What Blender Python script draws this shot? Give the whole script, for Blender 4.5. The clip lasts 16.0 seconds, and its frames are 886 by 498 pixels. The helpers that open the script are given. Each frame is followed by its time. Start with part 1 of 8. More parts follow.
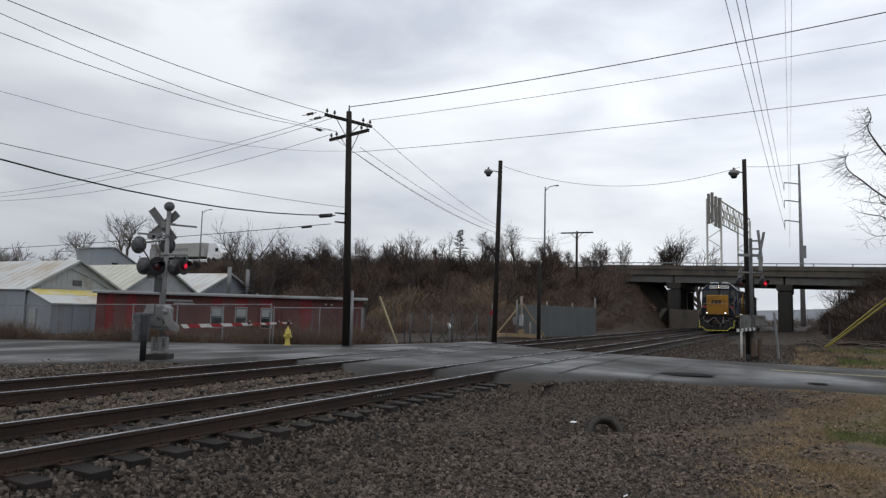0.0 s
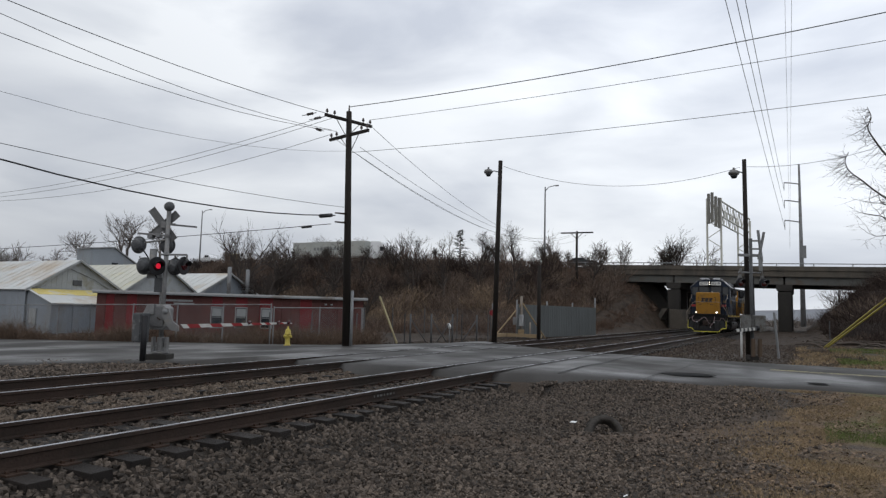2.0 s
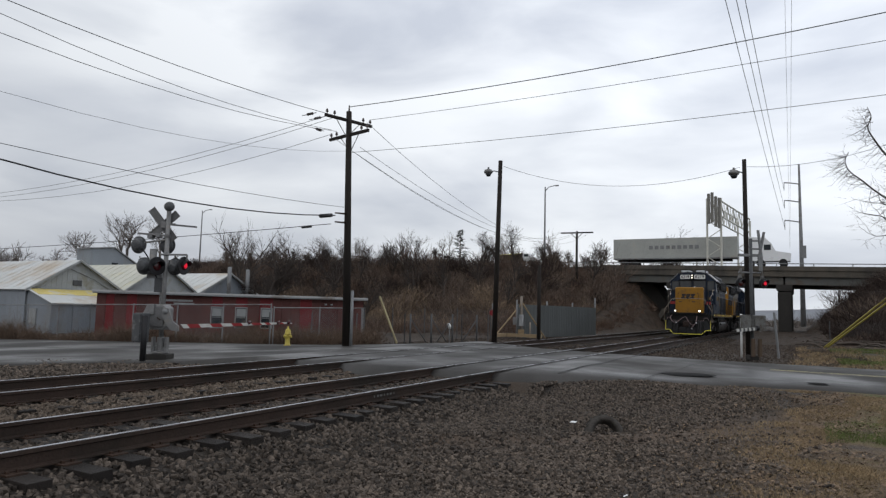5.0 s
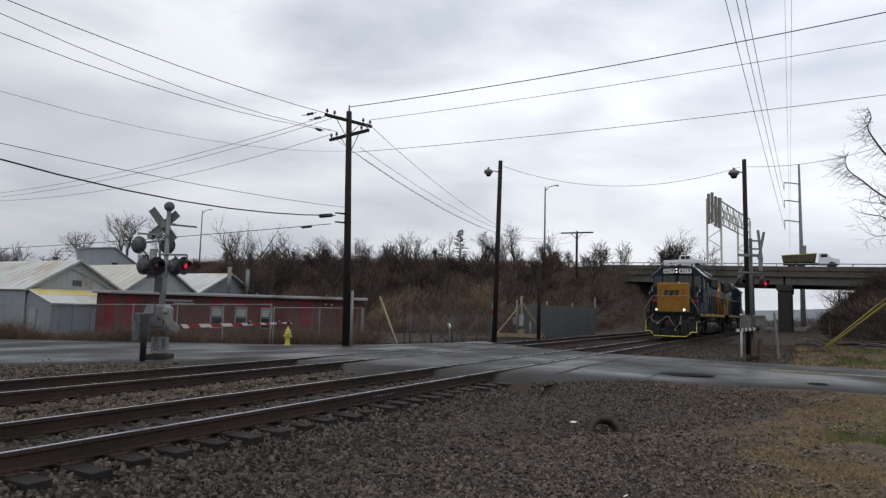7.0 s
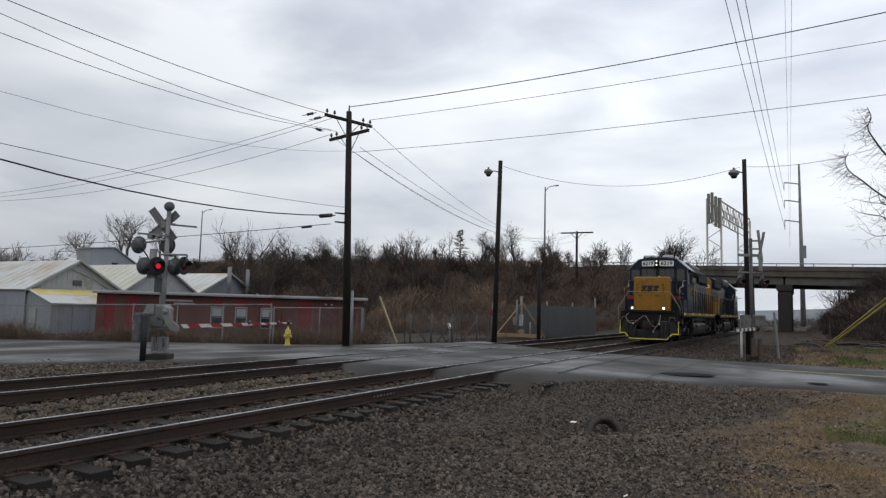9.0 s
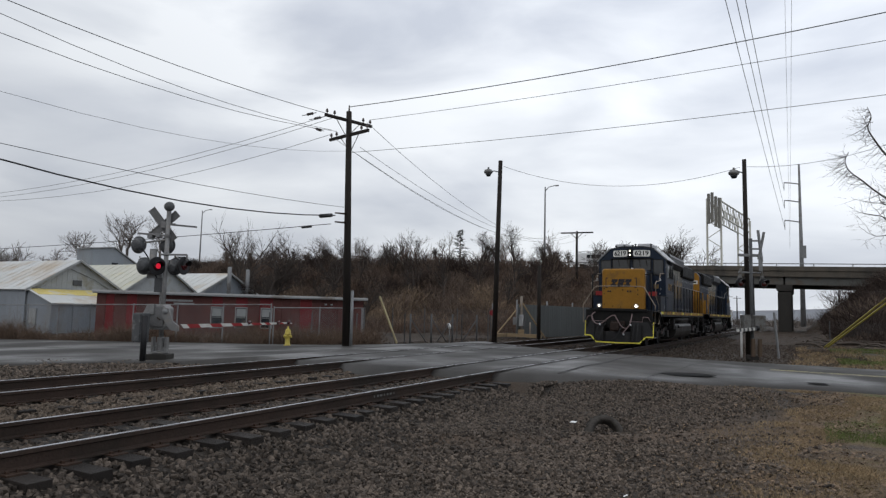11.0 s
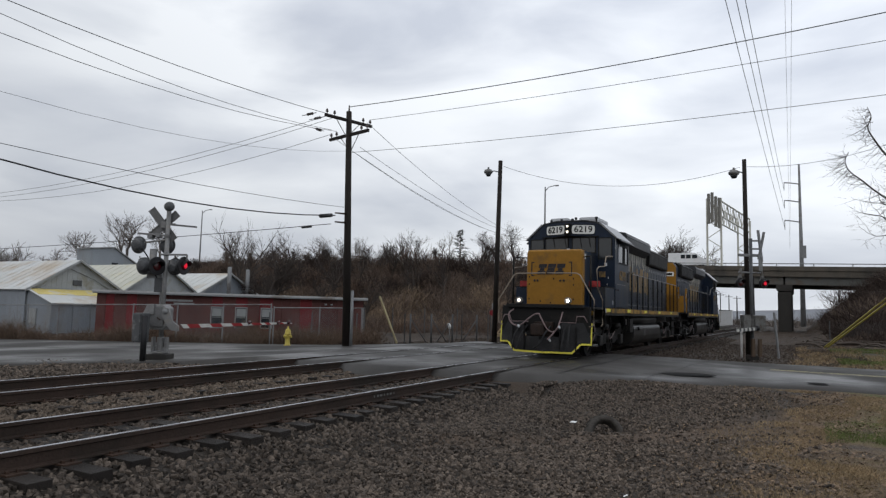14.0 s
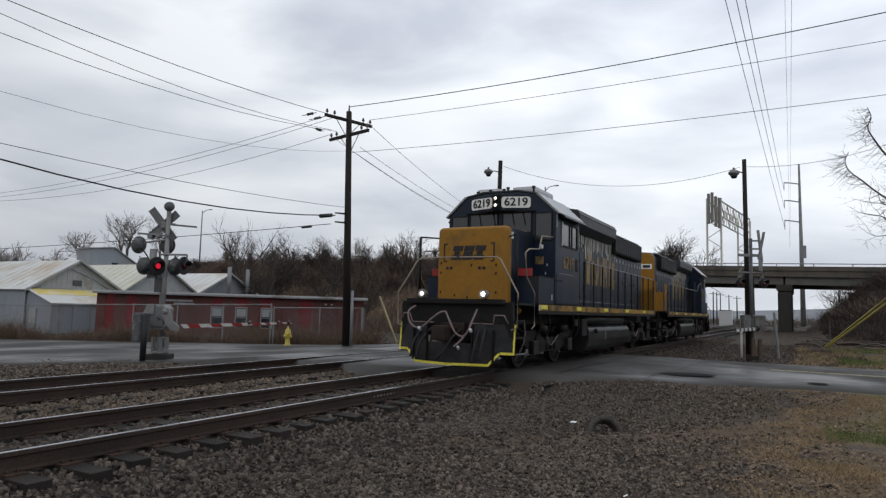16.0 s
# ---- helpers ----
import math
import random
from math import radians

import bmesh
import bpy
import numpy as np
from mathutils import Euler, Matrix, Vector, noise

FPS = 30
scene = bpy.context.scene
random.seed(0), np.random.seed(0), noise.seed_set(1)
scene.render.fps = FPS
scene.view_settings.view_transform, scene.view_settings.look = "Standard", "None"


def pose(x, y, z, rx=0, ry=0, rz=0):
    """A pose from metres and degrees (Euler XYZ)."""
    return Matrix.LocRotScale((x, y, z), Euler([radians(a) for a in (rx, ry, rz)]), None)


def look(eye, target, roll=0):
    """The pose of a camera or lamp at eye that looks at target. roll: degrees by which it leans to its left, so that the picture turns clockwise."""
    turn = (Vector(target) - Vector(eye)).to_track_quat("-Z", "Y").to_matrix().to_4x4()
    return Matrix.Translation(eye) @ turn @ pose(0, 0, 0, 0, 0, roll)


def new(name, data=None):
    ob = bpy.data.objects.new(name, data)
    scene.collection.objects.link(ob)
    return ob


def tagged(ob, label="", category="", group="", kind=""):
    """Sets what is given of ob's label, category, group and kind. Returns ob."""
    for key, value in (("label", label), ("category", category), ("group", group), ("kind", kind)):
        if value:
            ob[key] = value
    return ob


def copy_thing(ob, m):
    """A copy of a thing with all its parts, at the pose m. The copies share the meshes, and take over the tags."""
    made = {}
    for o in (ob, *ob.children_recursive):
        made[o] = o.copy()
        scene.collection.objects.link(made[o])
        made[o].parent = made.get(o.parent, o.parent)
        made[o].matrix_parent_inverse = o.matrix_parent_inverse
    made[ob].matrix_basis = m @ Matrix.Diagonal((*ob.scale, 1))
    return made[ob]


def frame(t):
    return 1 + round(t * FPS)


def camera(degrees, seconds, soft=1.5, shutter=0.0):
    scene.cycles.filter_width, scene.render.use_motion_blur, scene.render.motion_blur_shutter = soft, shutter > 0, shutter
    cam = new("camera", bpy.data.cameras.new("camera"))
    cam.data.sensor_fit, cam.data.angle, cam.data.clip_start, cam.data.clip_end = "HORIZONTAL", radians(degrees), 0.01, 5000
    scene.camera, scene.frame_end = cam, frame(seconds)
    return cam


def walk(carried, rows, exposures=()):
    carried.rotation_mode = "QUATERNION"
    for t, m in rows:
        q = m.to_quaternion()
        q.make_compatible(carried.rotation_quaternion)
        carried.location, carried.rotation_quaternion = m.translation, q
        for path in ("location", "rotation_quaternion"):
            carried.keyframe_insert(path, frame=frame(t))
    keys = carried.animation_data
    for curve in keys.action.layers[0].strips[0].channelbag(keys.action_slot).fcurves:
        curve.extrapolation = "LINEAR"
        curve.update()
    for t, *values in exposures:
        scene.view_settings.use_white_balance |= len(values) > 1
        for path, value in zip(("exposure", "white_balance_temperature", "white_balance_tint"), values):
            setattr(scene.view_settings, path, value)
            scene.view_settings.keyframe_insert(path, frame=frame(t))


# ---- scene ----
# World: z = 0 at the rail tops, y along the railway, x across it.
cam = camera(67.57, 16.0, soft=1.3)
EYE = Vector((0.0, 0.0, 1.388))
YAW, TILT, LEAN = radians(28.64), radians(5.266), 1.494
AIM = EYE + 10 * Vector((-math.sin(YAW) * math.cos(TILT), math.cos(YAW) * math.cos(TILT), math.sin(TILT)))
walk(cam, [(0, look(EYE, AIM, LEAN)), (16.0, look(EYE, AIM, LEAN))], exposures=[(0, 0.0), (16.0, 0.0)])

NEAR = -7.1475          # centre line of the near track
FAR = -11.246           # centre line of the far track
GAUGE = 1.505           # between the rail heads' middles


# ---- world and sun: overcast winter day ----
def build_sky():
    w = bpy.data.worlds.new("overcast_sky")
    scene.world = w
    w.use_nodes = True
    nt = w.node_tree
    nt.nodes.clear()
    N = nt.nodes.new
    out = N("ShaderNodeOutputWorld")
    bg = N("ShaderNodeBackground")
    sky = N("ShaderNodeTexSky")
    sky.sky_type = "NISHITA"
    sky.sun_disc = False
    sky.sun_elevation, sky.sun_rotation = radians(38), radians(200)
    sky.dust_density = 4.0
    co = N("ShaderNodeTexCoord")
    sep = N("ShaderNodeSeparateXYZ")
    mp = N("ShaderNodeMapping")
    mp.inputs["Scale"].default_value = (1.6, 1.6, 5.0)
    n1 = N("ShaderNodeTexNoise")
    n1.inputs["Scale"].default_value, n1.inputs["Detail"].default_value = 1.7, 7
    n1.inputs["Roughness"].default_value = 0.48
    n1.inputs["Distortion"].default_value = 0.35
    ramp = N("ShaderNodeValToRGB")
    ramp.color_ramp.elements[0].position, ramp.color_ramp.elements[0].color = 0.30, (0.56, 0.60, 0.68, 1)
    ramp.color_ramp.elements[1].position, ramp.color_ramp.elements[1].color = 0.60, (0.92, 0.955, 1.0, 1)
    grad = N("ShaderNodeValToRGB")
    e = grad.color_ramp.elements
    e[0].position, e[0].color = 0.0, (0.80, 0.80, 0.80, 1)
    e[1].position, e[1].color = 0.42, (1.10, 1.10, 1.10, 1)
    mul = N("ShaderNodeMix")
    mul.data_type, mul.blend_type = "RGBA", "MULTIPLY"
    mul.inputs[0].default_value = 1.0
    mix = N("ShaderNodeMix")
    mix.data_type = "RGBA"
    mix.inputs[0].default_value = 0.93
    sc = N("ShaderNodeVectorMath")
    sc.operation = "SCALE"
    sc.inputs[3].default_value = 0.10
    L = nt.links.new
    L(co.outputs["Generated"], mp.inputs["Vector"])
    L(mp.outputs[0], n1.inputs["Vector"])
    L(n1.outputs["Fac"], ramp.inputs[0])
    L(co.outputs["Generated"], sep.inputs[0])
    L(sep.outputs["Z"], grad.inputs[0])
    L(ramp.outputs[0], mul.inputs[6])
    side = N("ShaderNodeVectorMath")
    side.operation = "DOT_PRODUCT"
    side.inputs[1].default_value = (0.88, 0.48, 0.0)
    L(co.outputs["Generated"], side.inputs[0])
    sr = N("ShaderNodeMapRange")
    sr.inputs[1].default_value, sr.inputs[2].default_value = -0.55, 0.45
    sr.inputs[3].default_value, sr.inputs[4].default_value = 0.80, 1.12
    L(side.outputs["Value"], sr.inputs[0])
    gs = N("ShaderNodeVectorMath")
    gs.operation = "SCALE"
    L(grad.outputs[0], gs.inputs[0])
    L(sr.outputs[0], gs.inputs[3])
    L(gs.outputs[0], mul.inputs[7])
    L(sky.outputs[0], sc.inputs[0])
    L(sc.outputs[0], mix.inputs[6])
    L(mul.outputs[2], mix.inputs[7])
    L(mix.outputs[2], bg.inputs["Color"])
    bg.inputs["Strength"].default_value = 1.10
    L(bg.outputs[0], out.inputs[0])
    sun = new("sun", bpy.data.lights.new("sun", "SUN"))
    sun.data.energy, sun.data.angle, sun.data.color = 0.2, radians(35), (1.0, 0.97, 0.93)
    sun.matrix_world = look((-40, -60, 90), (0, 30, 0))


build_sky()
# ---- materials ----
def mat(name, base, rough=0.7, metal=0.0, var=0.25, scale=2.0, fine=25.0, bump=0.3, dirt=None, dirt_amt=0.0,
        stretch=(1, 1, 1), emit=None, power=0.0, rnd=0.0, bdist=0.02, island=0.0, spec=0.22, dirt_scale=0.6):
    """Base colour with blotches and grain, an optional dirt or rust colour, roughness and fine relief."""
    m = bpy.data.materials.new(name)
    m.use_nodes = True
    nt = m.node_tree
    N, L = nt.nodes.new, nt.links.new
    bs = nt.nodes["Principled BSDF"]
    co = N("ShaderNodeTexCoord")
    mp = N("ShaderNodeMapping")
    mp.inputs["Scale"].default_value = stretch
    L(co.outputs["Object"], mp.inputs["Vector"])
    a, b = N("ShaderNodeTexNoise"), N("ShaderNodeTexNoise")
    a.inputs["Scale"].default_value, a.inputs["Detail"].default_value = scale, 5
    b.inputs["Scale"].default_value, b.inputs["Detail"].default_value = fine, 4
    for n in (a, b):
        L(mp.outputs[0], n.inputs["Vector"])
    add = N("ShaderNodeMath")
    add.operation = "ADD"
    L(a.outputs["Fac"], add.inputs[0])
    L(b.outputs["Fac"], add.inputs[1])
    mr = N("ShaderNodeMapRange")
    mr.inputs[1].default_value, mr.inputs[2].default_value = 0.7, 1.3
    mr.inputs[3].default_value, mr.inputs[4].default_value = 1 - var, 1 + var
    L(add.outputs[0], mr.inputs[0])
    val = mr.outputs[0]
    if rnd or island:
        src = N("ShaderNodeObjectInfo").outputs["Random"] if rnd else N("ShaderNodeNewGeometry").outputs["Random Per Island"]
        r2 = N("ShaderNodeMapRange")
        k = rnd or island
        r2.inputs[3].default_value, r2.inputs[4].default_value = 1 - k, 1 + k
        L(src, r2.inputs[0])
        mm = N("ShaderNodeMath")
        mm.operation = "MULTIPLY"
        L(val, mm.inputs[0])
        L(r2.outputs[0], mm.inputs[1])
        val = mm.outputs[0]
    sc = N("ShaderNodeVectorMath")
    sc.operation = "SCALE"
    sc.inputs[0].default_value = base
    L(val, sc.inputs[3])
    col = sc.outputs[0]
    if dirt:
        d = N("ShaderNodeTexNoise")
        d.inputs["Scale"].default_value, d.inputs["Detail"].default_value, d.inputs["Roughness"].default_value = dirt_scale, 8, 0.65
        L(mp.outputs[0], d.inputs["Vector"])
        dr = N("ShaderNodeMapRange")
        dr.inputs[1].default_value, dr.inputs[2].default_value = 0.62 - dirt_amt * 0.3, 0.72 - dirt_amt * 0.2
        L(d.outputs["Fac"], dr.inputs[0])
        mx = N("ShaderNodeMix")
        mx.data_type = "RGBA"
        L(dr.outputs[0], mx.inputs[0])
        L(col, mx.inputs[6])
        mx.inputs[7].default_value = (*dirt, 1)
        col = mx.outputs[2]
    L(col, bs.inputs["Base Color"])
    rr = N("ShaderNodeMapRange")
    rr.inputs[3].default_value, rr.inputs[4].default_value = max(0.03, rough - 0.12), min(1, rough + 0.12)
    L(a.outputs["Fac"], rr.inputs[0])
    L(rr.outputs[0], bs.inputs["Roughness"])
    bs.inputs["Metallic"].default_value = metal
    bs.inputs["Specular IOR Level"].default_value = spec
    if bump:
        bp = N("ShaderNodeBump")
        bp.inputs["Strength"].default_value, bp.inputs["Distance"].default_value = bump, bdist
        L(b.outputs["Fac"], bp.inputs["Height"])
        L(bp.outputs[0], bs.inputs["Normal"])
    if emit:
        bs.inputs["Emission Color"].default_value = (*emit, 1)
        bs.inputs["Emission Strength"].default_value = power
    return m


def ground_material():
    """Wet dirt, gravel, patches of dead and green grass, by noise and by place on the plan."""
    m = bpy.data.materials.new("wet_earth_gravel_and_grass")
    m.use_nodes = True
    nt = m.node_tree
    N, L = nt.nodes.new, nt.links.new
    bs = nt.nodes["Principled BSDF"]
    co = N("ShaderNodeTexCoord")
    sep = N("ShaderNodeSeparateXYZ")
    L(co.outputs["Object"], sep.inputs[0])

    def noise_at(scale, detail=6, rough=0.6):
        n = N("ShaderNodeTexNoise")
        n.inputs["Scale"].default_value, n.inputs["Detail"].default_value, n.inputs["Roughness"].default_value = scale, detail, rough
        L(co.outputs["Object"], n.inputs["Vector"])
        return n.outputs["Fac"]

    def rng(src, a, b, c=0.0, d=1.0):
        r = N("ShaderNodeMapRange")
        for k, v in zip((1, 2, 3, 4), (a, b, c, d)):
            r.inputs[k].default_value = v
        L(src, r.inputs[0])
        return r.outputs[0]

    def mth(op, a, b):
        n = N("ShaderNodeMath")
        n.operation = op
        for k, v in ((0, a), (1, b)):
            if isinstance(v, (int, float)):
                n.inputs[k].default_value = v
            else:
                L(v, n.inputs[k])
        return n.outputs[0]

    def mixc(f, a, b):
        n = N("ShaderNodeMix")
        n.data_type = "RGBA"
        L(f, n.inputs[0])
        for k, v in ((6, a), (7, b)):
            if isinstance(v, tuple):
                n.inputs[k].default_value = (*v, 1)
            else:
                L(v, n.inputs[k])
        return n.outputs[2]

    big, mid, fine = noise_at(0.35), noise_at(1.6), noise_at(38, 5, 0.7)
    vor = N("ShaderNodeTexVoronoi")
    vor.inputs["Scale"].default_value = 26
    L(co.outputs["Object"], vor.inputs["Vector"])
    # a trodden strip of bare brown earth runs aslant between the stones and the verge
    strip = mth("ABSOLUTE", mth("ADD", mth("ADD", sep.outputs["Y"], mth("MULTIPLY", sep.outputs["X"], -0.95)), mth("ADD", -12.9, mth("MULTIPLY", rng(mid, 0.2, 0.8, -1, 1), 0.9))), 0.0)
    grit = mixc(rng(vor.outputs["Distance"], 0.1, 0.6), (0.088, 0.072, 0.058), (0.022, 0.018, 0.015))
    dirt = mixc(rng(mid, 0.4, 0.62), grit, (0.056, 0.041, 0.030))
    dirt = mixc(rng(fine, 0.45, 0.75, 0, 0.45), dirt, (0.10, 0.086, 0.072))
    earth = mixc(rng(fine, 0.35, 0.7), (0.078, 0.055, 0.040), (0.13, 0.097, 0.072))
    dirt = mixc(rng(strip, 0.5, 1.6, 0.9, 0.0), dirt, earth)
    # dead grass and lawn, east of the track bed
    edge = mth("ADD", sep.outputs["X"], mth("MULTIPLY", rng(mid, 0.2, 0.8, -1, 1), 1.1))
    edge = mth("ADD", edge, mth("MULTIPLY", rng(big, 0.2, 0.8, -1, 1), 1.2))
    dead = mixc(rng(fine, 0.35, 0.65), (0.28, 0.20, 0.12), (0.12, 0.08, 0.052))
    c = mixc(mth("MULTIPLY", rng(edge, -1.0, 0.5, 0, 0.85), rng(mid, 0.36, 0.62, 0.25, 1.0)), dirt, dead)
    lawn = mixc(rng(fine, 0.3, 0.7), (0.050, 0.068, 0.020), (0.095, 0.095, 0.036))
    lawnf = mth("MULTIPLY", rng(edge, 0.5, 1.9), rng(mid, 0.40, 0.58))
    c = mixc(lawnf, c, lawn)
    # brown brush land beyond the road
    hill = mixc(rng(noise_at(0.9), 0.35, 0.65), (0.026, 0.019, 0.014), (0.058, 0.041, 0.029))
    far = rng(mth("ADD", sep.outputs["Y"], mth("MULTIPLY", sep.outputs["X"], -0.35)), 36, 44)
    c = mixc(far, c, hill)
    L(c, bs.inputs["Base Color"])
    L(rng(mid, 0.3, 0.7, 0.62, 0.95), bs.inputs["Roughness"])
    bs.inputs["Specular IOR Level"].default_value = 0.15
    bp = N("ShaderNodeBump")
    bp.inputs["Strength"].default_value, bp.inputs["Distance"].default_value = 0.9, 0.03
    L(mth("ADD", vor.outputs["Distance"], fine), bp.inputs["Height"])
    L(bp.outputs[0], bs.inputs["Normal"])
    return m


def road_material():
    """Worn wet asphalt: dark with paler tyre tracks and damp glossy patches."""
    m = mat("wet_asphalt", (0.042, 0.0395, 0.037), rough=0.5, var=0.25, scale=0.5, fine=60, bump=0.35, bdist=0.006, dirt=(0.027, 0.026, 0.025), dirt_amt=0.4, dirt_scale=0.35, spec=0.26)
    nt = m.node_tree
    bs = nt.nodes["Principled BSDF"]
    co = nt.nodes.new("ShaderNodeTexCoord")
    n = nt.nodes.new("ShaderNodeTexNoise")
    n.inputs["Scale"].default_value, n.inputs["Detail"].default_value = 0.28, 5
    r = nt.nodes.new("ShaderNodeMapRange")
    r.inputs[1].default_value, r.inputs[2].default_value = 0.38, 0.62
    r.inputs[3].default_value, r.inputs[4].default_value = 0.34, 0.9
    nt.links.new(co.outputs["Object"], n.inputs["Vector"])
    nt.links.new(n.outputs["Fac"], r.inputs[0])
    nt.links.new(r.outputs[0], bs.inputs["Roughness"])
    return m


